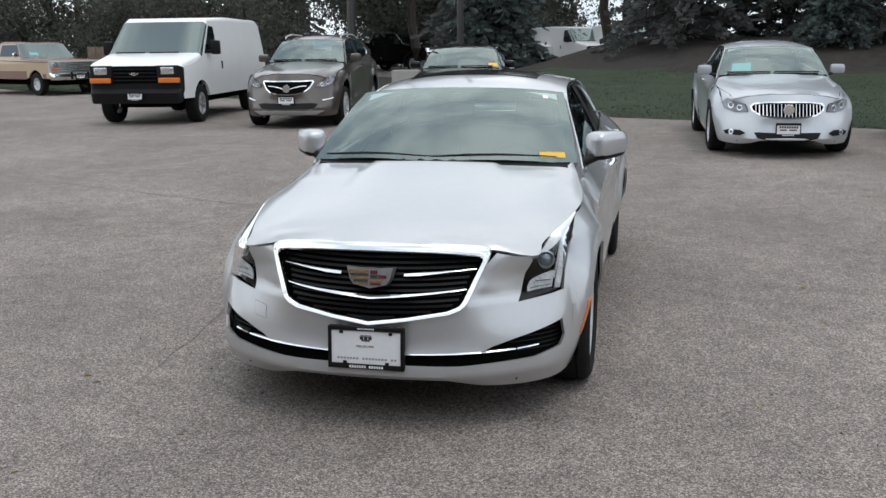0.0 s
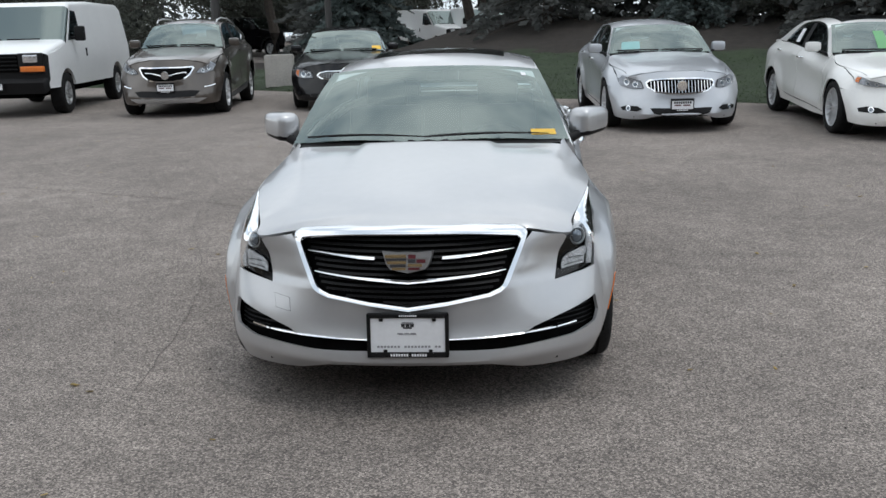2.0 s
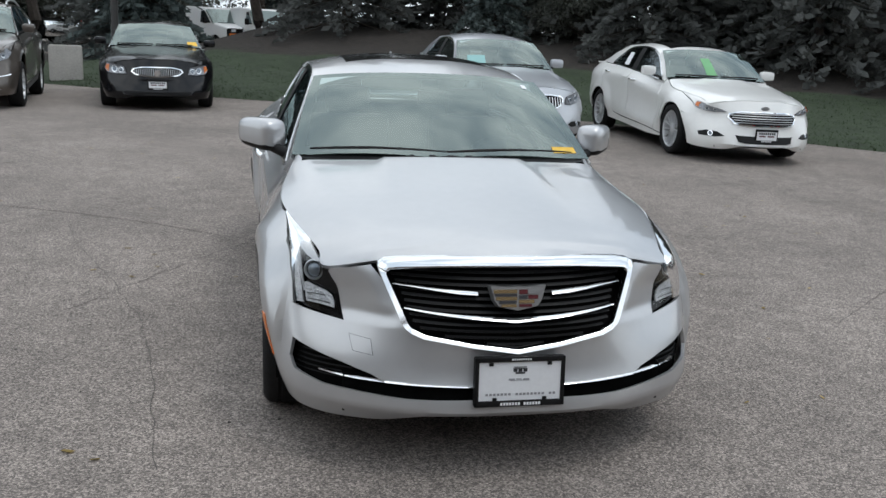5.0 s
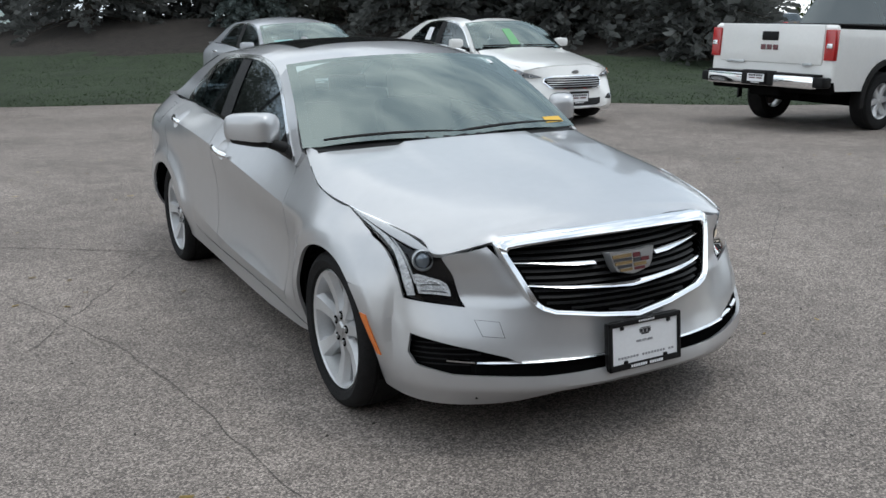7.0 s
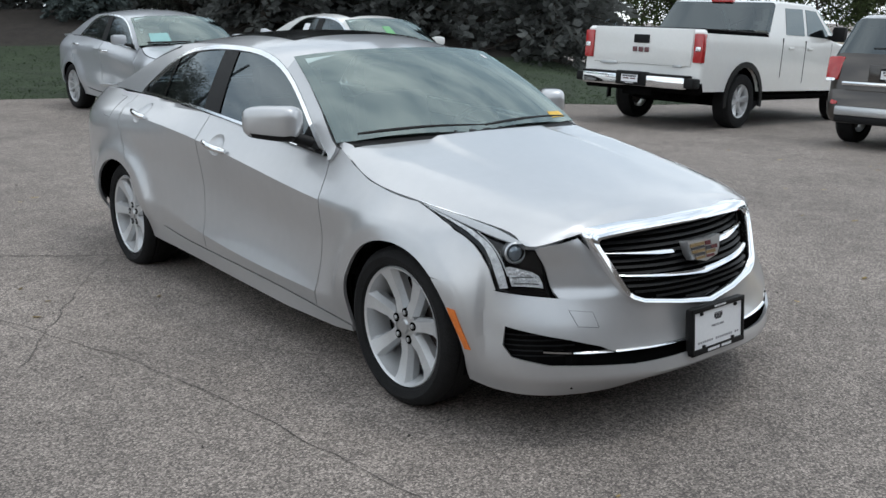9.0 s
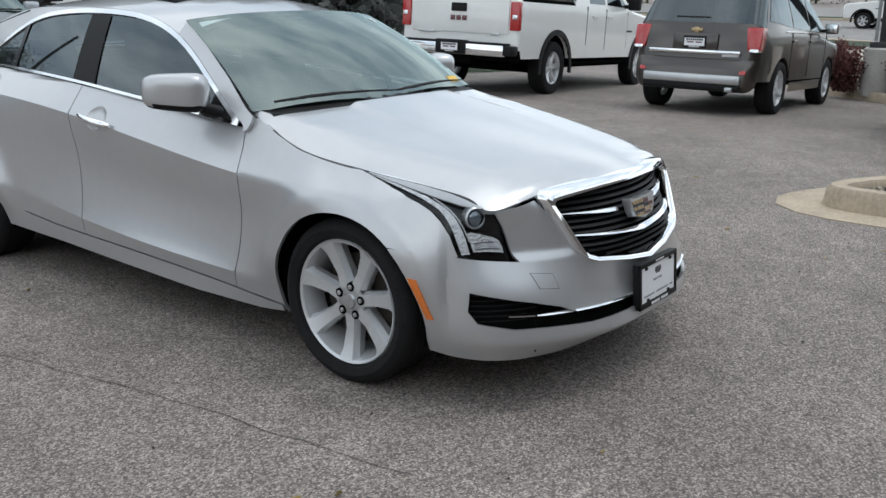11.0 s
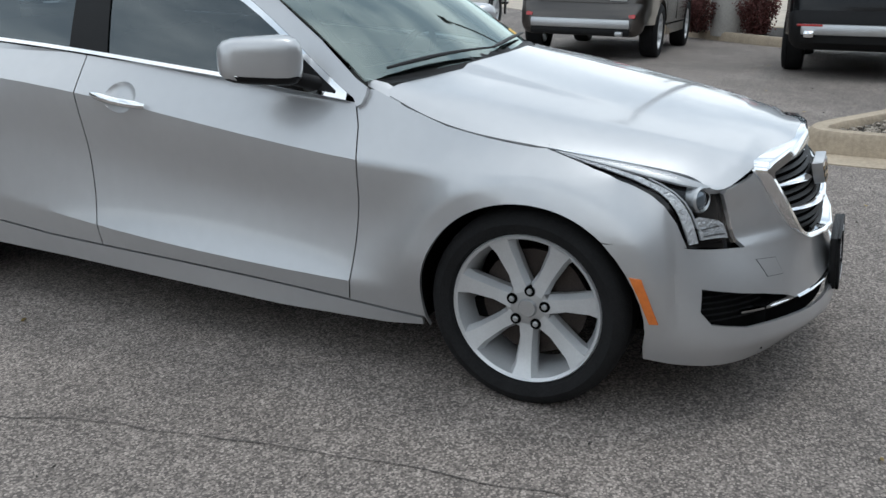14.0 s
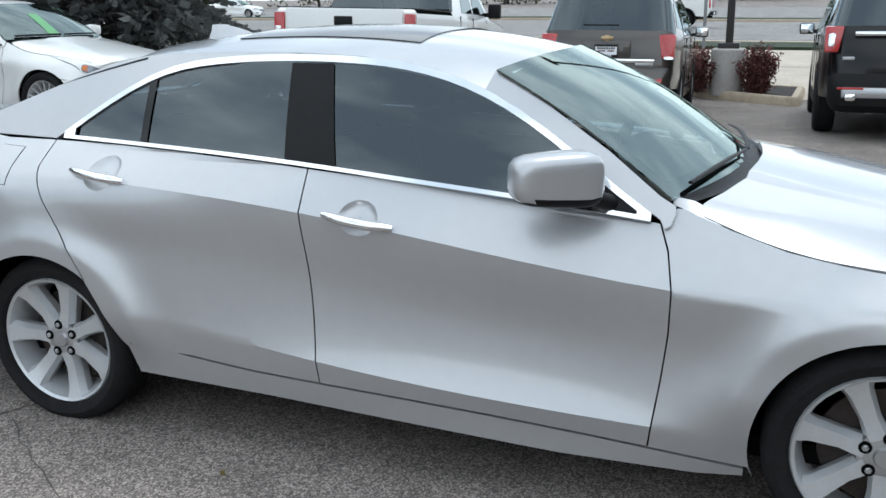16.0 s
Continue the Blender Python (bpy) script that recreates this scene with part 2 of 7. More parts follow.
def shrink(poly, d):
    """A polygon moved inwards by d."""
    p = np.asarray(poly, float)
    area = 0.5 * np.sum(p[:, 0] * np.roll(p[:, 1], -1) - np.roll(p[:, 0], -1) * p[:, 1])
    if area < 0:
        p = p[::-1]
    a, b = p - np.roll(p, 1, 0), np.roll(p, -1, 0) - p
    na = np.stack([-a[:, 1], a[:, 0]], 1) / (np.linalg.norm(a, axis=1)[:, None] + 1e-9)
    nb = np.stack([-b[:, 1], b[:, 0]], 1) / (np.linalg.norm(b, axis=1)[:, None] + 1e-9)
    m = na + nb
    k = np.clip((m * na).sum(1, keepdims=True), 0.5, None)
    return p + m / k * d


def sheet(poly, holes=(), step=0.03, gap=0.0, folds=()):
    """A flat mesh of a polygon with holes in a surface's own coordinates: verts (n, 2) and faces."""
    poly = shrink(poly, gap) if gap else np.asarray(poly, float)
    lo, hi = poly.min(0), poly.max(0)
    nx, ny = max(2, int((hi[0] - lo[0]) / step) + 1), max(2, int((hi[1] - lo[1]) / step) + 1)
    bm = bmesh.new()
    gx, gy = np.linspace(lo[0] - 1e-4, hi[0] + 1e-4, nx + 1), np.linspace(lo[1] - 1e-4, hi[1] + 1e-4, ny + 1)
    vs = [[bm.verts.new((x, y, 0)) for y in gy] for x in gx]
    for i in range(nx):
        for j in range(ny):
            bm.faces.new((vs[i][j], vs[i + 1][j], vs[i + 1][j + 1], vs[i][j + 1]))
    rings = [poly, *[np.asarray(h, float) for h in holes]]
    for fold in folds:  # let one row of the grid follow the crease
        at = np.interp(gx, fold[:, 0], fold[:, 1])
        rows = [int(np.argmin(np.abs(gy - z))) if lo[1] < z < hi[1] else None for z in at]
        for i, j in enumerate(rows):
            if j is not None:
                vs[i][j].co.y = at[i]
        for i in range(nx):
            if rows[i] is not None and rows[i + 1] is not None and abs(rows[i] - rows[i + 1]) == 1:
                bmesh.ops.connect_verts(bm, verts=[vs[i][rows[i]], vs[i + 1][rows[i + 1]]])
    for ring in rings:
        for p, q in zip(ring, np.roll(ring, -1, 0)):
            d = q - p
            if np.hypot(*d) < 1e-6:
                continue
            a, b = np.minimum(p, q) - step * 0.6, np.maximum(p, q) + step * 0.6
            near = []
            for f in bm.faces:
                xs, ys = [v.co.x for v in f.verts], [v.co.y for v in f.verts]
                if max(xs) > a[0] and min(xs) < b[0] and max(ys) > a[1] and min(ys) < b[1]:
                    near.append(f)
            geo = {e for f in near for e in f.edges} | {v for f in near for v in f.verts} | set(near)
            bmesh.ops.bisect_plane(bm, geom=list(geo), dist=1e-5, plane_co=(*p, 0), plane_no=(-d[1], d[0], 0))
    faces = bm.faces[:]
    c = np.array([f.calc_center_median()[:2] for f in faces])
    keep = inside(c[:, 0], c[:, 1], rings[0])
    for h in rings[1:]:
        keep &= ~inside(c[:, 0], c[:, 1], h)
    bmesh.ops.delete(bm, geom=[f for f, k in zip(faces, keep) if not k], context="FACES")
    v, f = bm_arrays(bm)
    bm.free()
    return v[:, :2], f


def skin(flat, place, out, lip=0.012, offset=0.0):
    """Lay a flat sheet on a surface. out: a point function that says which way is outwards; lip: depth of the turned-in edge."""
    uv, faces = flat
    co = place(uv[:, 0], uv[:, 1])
    bm = bmesh.new()
    vs = [bm.verts.new(p) for p in co]
    for f in faces:
        bm.faces.new([vs[i] for i in f])
    bm.normal_update()
    ref = sum((f.normal.dot(out(f.calc_center_median())) * f.calc_area() for f in bm.faces), 0.0)
    if ref < 0:
        bmesh.ops.reverse_faces(bm, faces=bm.faces[:])
        bm.normal_update()
    if offset:
        for v in bm.verts:
            v.co += v.normal * offset
    if lip:
        norm = {v: v.normal.copy() for v in bm.verts}
        edge = [e for e in bm.edges if e.is_boundary]
        src = {}
        ext = bmesh.ops.extrude_edge_only(bm, edges=edge)
        newv = [g for g in ext["geom"] if isinstance(g, bmesh.types.BMVert)]
        oldkey = {tuple(round(c, 6) for c in v.co): n for v, n in norm.items()}
        for v in newv:
            n = oldkey.get(tuple(round(c, 6) for c in v.co))
            if n is not None:
                v.co -= n * lip
    r = bm_arrays(bm)
    bm.free()
    return r
# ---- car body surface: six rails round half a car, front centre to rear centre ----
RAIL_S = np.array([0, 0.35, 0.63, 0.87, 1.08, 1.40, 1.80, 2.0, 3.1, 4.19, 4.82, 5.22, 5.9])
RAIL_A = [(0, -2.17, .195), (.35, -2.135, .185), (.62, -2.02, .178), (.755, -1.89, .185), (.80, -1.70, .195), (.815, -1.39, .20), (0.826, -0.998, 0.186), (.832, -.80, .18), (.848, .30, .22), (.842, 1.39, .25), (.78, 2.0, .28), (.60, 2.28, .30), (0, 2.38, .30)]
RAIL_B = [(0, -2.235, .250), (.35, -2.20, .245), (.63, -2.06, .25), (.785, -1.90, .26), (.825, -1.70, .27), (.84, -1.39, .27), (0.846, -0.999, 0.259), (.843, -.80, .256), (.860, .30, .306), (.862, 1.39, .34), (.83, 2.0, .38), (.64, 2.31, .40), (0, 2.43, .40)]
RAIL_C = [(0, -2.188, .39), (.35, -2.153, .395), (.625, -2.03, .405), (.78, -1.88, .42), (.84, -1.70, .425), (.862, -1.39, .42), (.858, -1.00, .330), (.855, -.80, .322), (.872, .30, .390), (.880, 1.39, .50), (.85, 2.0, .50), (.66, 2.34, .52), (0, 2.45, .52)]
RAIL_D = [(0, -2.166, .55), (.35, -2.120, .545), (.622, -1.945, .545), (.762, -1.845, .555), (.832, -1.70, .575), (.872, -1.39, .61), (0.846, -0.995, 0.562), (.826, -.80, .53), (.843, .30, .62), (.885, 1.39, .70), (.85, 2.0, .70), (.66, 2.33, .72), (0, 2.44, .72)]
RAIL_E = [(0, -2.115, .67), (.35, -2.06, .66), (.617, -1.922, .635), (.754, -1.80, .677), (.765, -1.70, .729), (.838, -1.39, .735), (0.859, -0.990, 0.727), (.847, -.80, .734), (.866, .30, .876), (.852, 1.39, .950), (.79, 2.0, .96), (.63, 2.31, .93), (0, 2.42, .93)]
RAIL_F = [(0, -2.065, .768), (.36, -2.006, .757), (.643, -1.915, .704), (.672, -1.842, .728), (.690, -1.755, .755), (.777, -1.40, .812), (.768, -1.005, .880), (.718, -.80, .948), (.765, .30, 1.005), (.715, 1.39, 1.052), (.68, 2.0, 1.058), (.56, 2.27, 1.04), (0, 2.38, 1.04)]


def rail(points):
    p = np.array(points, float)
    front, back = p[1:3][::-1] * (-1, 1, 1), p[-2:-1] * (-1, 1, 1)
    s = np.r_[-RAIL_S[1:3][::-1], RAIL_S, 2 * RAIL_S[-1] - RAIL_S[-2]]
    return cubic(s, np.concatenate([front, p, back]))


RAILS = [rail(r) for r in (RAIL_A, RAIL_B, RAIL_C, RAIL_D, RAIL_E, RAIL_F)]
DENSE = np.linspace(0, RAIL_S[-1], 800)
MID = RAILS[3](DENSE)
TOP = RAILS[5](DENSE)
WHEEL_R, ARCH_R, AXLE = 0.318, 0.352, 1.3875


def s_at_x(x):
    """Place along the rails at the front, by the half width."""
    return np.interp(x, MID[:160, 0], DENSE[:160])


def s_at_y(y):
    """Place along the rails by the length."""
    return np.interp(y, MID[:, 1], DENSE)


def body(s, z):
    """The car's outer skin at a place along the rails and a height."""
    side, s, z = np.where(np.asarray(s, float) < 0, -1.0, 1.0), np.abs(np.asarray(s, float)), np.asarray(z, float)
    p = np.stack([r(s) for r in RAILS], 1)
    zs = p[:, :, 2]
    zc = np.clip(z, zs[:, 0], zs[:, -1])
    i = np.clip((zc[:, None] >= zs).sum(1) - 1, 0, 4)
    n = np.arange(len(s))
    dz = np.diff(zs, axis=1)
    sl = np.diff(p[:, :, :2], axis=1) / dz[..., None]
    w = dz[..., None]
    d = np.empty_like(p[:, :, :2])
    d[:, 1:-1] = (sl[:, 1:] * w[:, :-1] + sl[:, :-1] * w[:, 1:]) / (w[:, 1:] + w[:, :-1])
    d[:, 0], d[:, -1] = sl[:, 0], sl[:, -1]
    up, dn = d.copy(), d.copy()  # slopes above and below each rail, broken at the creases
    flank = np.clip((s - 1.75) / 0.3, 0, 1) * np.clip((4.4 - s) / 0.3, 0, 1)
    nose = np.clip((0.95 - s) / 0.2, 0, 1)
    for k, hard in ((1, 0.7 * nose + 0.2 * flank), (2, 0.95 * flank), (3, 0.9 * nose), (4, np.maximum(0.9 * np.clip((s - 1.3) / 0.4, 0, 1) * np.clip((4.3 - s) / 0.9, 0, 1), np.clip((s - 0.45) / 0.15, 0, 1) * np.clip((1.38 - s) / 0.25, 0, 1)))):
        up[:, k] += hard[:, None] * (sl[:, k] - d[:, k])
        dn[:, k] += hard[:, None] * (sl[:, k - 1] - d[:, k])
    up[:, 2] += flank[:, None] * 1.2 * sl[:, 2]  # the door bottom flares out to its lower crease
    h = dz[n, i][:, None]
    t = ((zc - zs[n, i]) / dz[n, i])[:, None]
    xy = (2 * t**3 - 3 * t**2 + 1) * p[n, i, :2] + (t**3 - 2 * t**2 + t) * h * up[n, i] + (3 * t**2 - 2 * t**3) * p[n, i + 1, :2] + (t**3 - t**2) * h * dn[n, i + 1]
    out = np.c_[xy, z]
    # shelf above the bumper and a fold beside the grille
    ax_ = np.abs(out[:, 0])
    ste = lambda v: np.clip(v, 0, 1) ** 2 * (3 - 2 * np.clip(v, 0, 1))
    zc_ = 0.530
    shelf = np.clip((z - zc_) / 0.018, 0, 1) * (1 - ste((z - zc_ - 0.02) / 0.13)) * ste((ax_ - 0.38) / 0.05) * (1 - ste((ax_ - 0.60) / 0.05))
    xg = 0.345 + (z - 0.46) * 0.48
    d = ax_ - xg
    ridge = np.clip(np.minimum(d / 0.052, (0.155 - d) / 0.103), 0, 1) * ste((z - 0.545) / 0.05) * (1 - ste((z - 0.70) / 0.05))
    out[:, 1] += np.where(s < 1.0, 0.012 * shelf - 0.010 * ridge, 0)
    for ax in (-AXLE, AXLE):  # flared lips round the wheel arches
        r = np.hypot(out[:, 1] - ax, z - 0.31)
        k = np.clip((ARCH_R + 0.218 - r) / 0.15, 0, 1) ** 2.2
        out[:, 0] += np.where(s > 0.95, 0.034 * k * ste((z - 0.26) / 0.22), 0)
    out[:, 0] *= side
    return out


BELT = line([(-.80, .896), (-.40, .940), (0, .976), (.352, 1.005), (.9, 1.035), (1.394, 1.05), (2.1, 1.06)])
BELT_X = line([(-.80, .766), (-.2, .778), (.352, .772), (.9, .748), (1.394, .712), (2.0, .66)])
ARC = [(-.78, .90), (-.645, .985), (-.46, 1.108), (-.28, 1.212), (-.086, 1.288), (.104, 1.327), (.30, 1.342), (.50, 1.345), (.75, 1.333), (.982, 1.290), (1.19, 1.187), (1.394, 1.055)]
ARC_Z = line(ARC)


EDGE_Z = line([(-.30, 1.20), (-.086, 1.29), (.104, 1.329), (.30, 1.345), (.55, 1.351), (.8, 1.348), (1.0, 1.342), (1.21, 1.308), (1.48, 1.217), (1.80, 1.105)])


def house(y, z):
    """Side of the cabin above the belt line."""
    y, z = np.asarray(y, float), np.asarray(z, float)
    dz = z - BELT(y)
    return np.c_[BELT_X(y) - 0.46 * dz - 0.30 * dz * np.abs(dz), y, z]


ROOF_C = line([(-.30, 1.338), (-.1, 1.376), (.15, 1.405), (.45, 1.418), (.75, 1.410), (1.0, 1.388), (1.3, 1.345)])


def roof(x, y):
    x, y = np.asarray(x, float), np.asarray(y, float)
    yc = np.clip(y, -.24, 1.15)
    ez = np.where(yc < .2, ARC_Z(yc), EDGE_Z(yc))
    ex = house(yc, ez)[:, 0]
    q = np.clip(np.abs(x) / ex, 0, 1)
    return np.c_[x, y, ROOF_C(y) - (ROOF_C(y) - ez) * q**2.6]


HOOD_C = line([(-2.09, .762), (-1.95, .80), (-1.75, .842), (-1.4, .905), (-1.1, .955), (-.90, .990)])


def hood(x, y):
    """Bonnet: domed between its edges, with two creases that run forwards from the cowl."""
    x, y = np.asarray(x, float), np.asarray(y, float)
    k = DENSE < 2.05
    ex, ez = np.interp(y, TOP[k, 1], TOP[k, 0]), np.interp(y, TOP[k, 1], TOP[k, 2])
    zc, ax_ = HOOD_C(y), np.abs(x)
    xk = np.interp(y, [-2.02, -1.0], [.455, .66])  # shoulder line from the grille's corner to the screen's foot
    wide = np.clip((ex / xk - 1) / .25, 0, 1)
    kq = np.clip(xk / np.maximum(ex, .02), .2, .97)
    dk = (zc - ez) * (.34 * wide + (1 - wide) * kq ** 2)
    q = np.clip(ax_ / np.maximum(ex, .02), 0, 1.05)
    t = np.clip((q - kq) / (1 - kq), 0, 1.1)
    z = np.where(q < kq, zc - dk * (q / kq) ** 2, zc - dk - (zc - ez - dk) * (.55 * t + .45 * t * t))
    c = 0.345 + 0.06 * np.clip((y + 1.0) / -1.0, -0.2, 1)
    t = np.clip((c - np.abs(x)) / 0.020 + 0.5, 0, 1)
    fade = np.clip((y + 1.75) / 0.75, 0, 1)
    z += 0.013 * t * t * (3 - 2 * t) * fade * fade
    return np.c_[x, y, z]


def screen(u, w):
    """Windscreen: u across (-1 to 1), w up (0 to 1)."""
    u, w = np.asarray(u, float), np.asarray(w, float)
    hw = .733 + (.597 - .733) * w
    yb, yt = -.945 + .155 * u * u, -.315 + .085 * u * u
    zb, zt = .975 - .010 * u ** 4, 1.340 - .022 * u * u - .012 * u ** 4
    y = yb + (yt - yb) * w
    z = zb + (zt - zb) * w + 0.030 * np.sin(np.pi * w) * (1 - 0.3 * u * u)
    return np.c_[u * hw, y, z]


def backlight(u, w):
    u, w = np.asarray(u, float), np.asarray(w, float)
    hw = .645 + (.585 - .645) * w
    y = 1.84 - .05 * u * u + (1.12 - 1.84) * w
    z = 1.095 + (1.368 - .038 * u * u - 1.095) * w + 0.022 * np.sin(np.pi * w)
    return np.c_[u * hw, y, z]


def deck(x, y):
    x, y = np.asarray(x, float), np.asarray(y, float)
    return np.c_[x, y, 1.094 - 0.02 * (x / .65) ** 2 - 0.03 * np.clip((y - 1.7) / .7, 0, 1)]


def arch(ax, z0, z1, n=14, r=ARCH_R):
    """Points round a wheel arch from the front foot (height z0) over to the rear foot (z1), in length and height."""
    a0 = math.asin(np.clip((z0 - 0.31) / r, -1, 1))
    a1 = math.asin(np.clip((z1 - 0.31) / r, -1, 1))
    return [(ax - r * math.cos(a), 0.31 + r * math.sin(a)) for a in np.linspace(a0, math.pi - a1, n)]


def sy(points):
    """Length and height pairs as skin coordinates."""
    return [(float(s_at_y(y)), z) for y, z in points]


def sx(points):
    return [(float(s_at_x(x)), z) for x, z in points]


def top_z(s):
    return float(RAILS[5](np.array([s]))[0, 2])


# outlines of the panels, in skin coordinates
LAMP_OUT = [(-1.842, .551), (-1.828, .625), (-1.795, .672), (-1.745, .700), (-1.67, .727), (-1.54, .764), (-1.405, .812)]
GRILLE_OUT = [(0, .775), (.25, .770), (.440, .757), (.478, .745), (.482, .725), (.455, .66), (.405, .545), (.375, .512), (.33, .497), (.16, .472), (0, .452)]
INTAKE = [(0, .335), (.40, .338), (.47, .344), (.505, .362), (.60, .390), (.70, .418), (.752, .436), (.758, .37), (.742, .330), (.66, .303), (.40, .292), (0, .299)]


def half_ring(pts):
    """A half outline from the centre line to the centre line, both halves."""
    return pts + [(-a, b) for a, b in pts[::-1] if a > 1e-6]


SEAM = sy([(-1.622, .574)])[0]
LIP = [(0, .226), (.12, .229), (.24, .232), (.33, .226), (.39, .207), (.45, .188), (.52, .180), (.63, .178), (.8, .184), (.95, .190)]
BUMPER = (LIP + sy([(-1.735, .20)])
          + sy(arch(-AXLE, .20, .2, 28)[:9])[1:] + [SEAM] + sy([(-1.72, .577), (-1.80, .568), (-1.843, .553)]) + sx([(.594, .525), (.612, .61), (.634, .690)])
          + [(s, top_z(s) - .003) for s in (.62, .54, .47, .40, .30, .15, 0.0)])
DOOR_GAP = [(-.765, .252), (-.79, .45), (-.806, .60), (-.811, .73), (-.79, .83), (-.762, .899)]
B_GAP = [(.292, .3095), (.302, .45), (.318, .70), (.335, .90), (.345, 1.003)]
REAR_GAP = [(1.06, .372), (1.12, .50), (1.22, .68), (1.33, .86), (1.385, .97), (1.392, 1.048)]
SILL_TOP = line([(-1.03, .232), (-.765, .252), (.30, .310), (.80, .342), (1.0, .372)])
FENDER = ([SEAM] + sy(arch(-AXLE, .574, .20, 28)[1:]) + sy([(-1.035, .2335), (-.765, .2515)]) + sy(DOOR_GAP) + sy([(-.80, .94)])
          + [(s, top_z(s) - .001) for s in (1.98, 1.85, 1.7, 1.55, 1.42)] + sy(LAMP_OUT[::-1]))
SILL = sy([(-1.03, .20)]) + [(float(s), float(RAILS[0](np.array([s]))[0, 2]) + .004) for s in (1.9, 2.3, 2.8, 3.3)] + sy([(1.03, .245)]) + sy([(1.035, .27), (1.044, .360)]) + sy([(y, float(SILL_TOP(y)) - .003) for y in (.98, .8, .55, .292, 0, -.3, -.6, -.765, -1.03)])
DOOR_F = sy(DOOR_GAP) + sy([(y, float(BELT(y))) for y in (-.6, -.4, -.1, .15)]) + sy(B_GAP[::-1]) + sy([(y, float(SILL_TOP(y))) for y in (0, -.3, -.6)])
DOOR_R = sy(B_GAP) + sy([(y, float(BELT(y))) for y in (.55, .8, 1.1)]) + sy(REAR_GAP[::-1]) + sy([(1.0, .350), (.92, .342)]) + sy([(y, float(SILL_TOP(y))) for y in (.8, .55)])
QUARTER = (sy(REAR_GAP) + sy([(1.6, 1.05)]) + [(s, top_z(s) - .002) for s in (4.5, 4.8, 5.05)] + [(5.05, .60)] + sy([(1.80, .45), (1.735, .30)])
           + sy(arch(AXLE, .30, .26, 32)[::-1]) + sy([(1.035, .27), (1.042, .35)]))
REARBUMP = [(5.05, .60), (5.9, .60), (5.9, .31), (5.3, .31)] + sy([(1.76, .28), (1.735, .30), (1.80, .45)])
TAIL = [(5.05, .60), (5.9, .60), (5.9, 1.035), (5.22, 1.032), (5.05, 1.045)]


def dlo(y0, y1, n=12, top=.030, low=.016):
    """Outline of a side pane between two lengths."""
    ys = np.linspace(y0, y1, n)
    up = [(float(y), max(float(ARC_Z(y)) - top, float(BELT(y)) + low + .002)) for y in ys]
    return [(float(y), float(BELT(y)) + low) for y in ys] + up[::-1]


def out_of(c):
    """Outwards from the middle of the car."""
    return Vector((c.x, c.y * 0.45, (c.z - 0.55) * 1.2)).normalized()


LAMP_V = [0, .2, .35, .5, .62, .8, 1]
LAMP_O = cubic(LAMP_V, [(.760, -1.842, .549), (.768, -1.822, .605), (.769, -1.79, .655), (.767, -1.735, .704), (.771, -1.66, .735), (.776, -1.54, .770), (.778, -1.415, .809)])
LAMP_I = cubic(LAMP_V, [(.597, -1.958, .530), (.607, -1.930, .618), (.643, -1.917, .696), (.672, -1.852, .729), (.690, -1.762, .756), (.738, -1.572, .788), (.776, -1.405, .813)])


def lamp_at(u, v):
    """The headlamp's cover: u from its outer edge to its inner and upper edge, v from its foot to its rear tip."""
    u, v = np.asarray(u, float), np.asarray(v, float)
    o, i = LAMP_O(v), LAMP_I(v)
    bow = (.018 * 4 * u * (1 - u) * np.clip(1.15 - v, 0, 1))[..., None] * np.array([.55, -.45, .62])
    return o + (i - o) * u[..., None] + bow


def lamp_piece(rows, lift, n=4, lip=0.0):
    """A band of the lamp from rows (v, u0, u1), lifted off the cover's surface."""
    vs, fs = [], []
    for v, u0, u1 in rows:
        us = np.linspace(u0, u1, n)
        vv = np.full(n, float(v))
        p = lamp_at(us, vv)
        nr = np.cross(lamp_at(us + .02, vv) - lamp_at(us - .02, vv), lamp_at(us, vv + .02) - lamp_at(us, vv - .02))
        nr = nr / np.linalg.norm(nr, axis=1, keepdims=True)
        nr *= np.sign(nr @ np.array([.5, -.6, .6]))[:, None]
        q = p + nr * lift
        if lip:
            q = np.concatenate([q[:1] - nr[:1] * lip, q, q[-1:] - nr[-1:] * lip])
        vs += [tuple(a) for a in q]
    m = n + (2 if lip else 0)
    for k in range(len(rows) - 1):
        fs += [[k * m + j, k * m + j + 1, k * m + m + j + 1, k * m + m + j] for j in range(m - 1)]
    return np.array(vs), fs


def folds_in(poly):
    """Crease lines of the skin that run through a flank panel."""
    s0, s1 = min(p[0] for p in poly), max(p[0] for p in poly)
    if s0 < 1.0 or s1 > 5.1:
        return []
    q = np.linspace(s0 - .02, s1 + .02, max(4, int((s1 - s0) / .12)))
    return [np.c_[q, RAILS[k](q)[:, 2]] for k in (2, 4)]


CUPS = [(.138, .870), (1.108, .957)]  # hollows behind the door handles


def oval(y, z, a=.064, c=.052, n=20):
    return sy([(y + a * math.cos(t), z + c * math.sin(t)) for t in np.linspace(0, 2 * math.pi, n, endpoint=False)])


def hollow(y, z, depth=.022, n=20):
    """A shallow bowl let into the door."""
    vs, fs, m = [], [], 6
    for r in np.linspace(1.02, .02, m):
        ring = np.array(oval(y, z, .064 * r, .052 * r, n))
        p = body(ring[:, 0], ring[:, 1])
        p[:, 0] -= depth * (1 - r ** 3) + .001
        vs += [tuple(q) for q in p]
    for k in range(m - 1):
        fs += [[k * n + i, k * n + (i + 1) % n, (k + 1) * n + (i + 1) % n, (k + 1) * n + i] for i in range(n)]
    return np.array(vs), fs


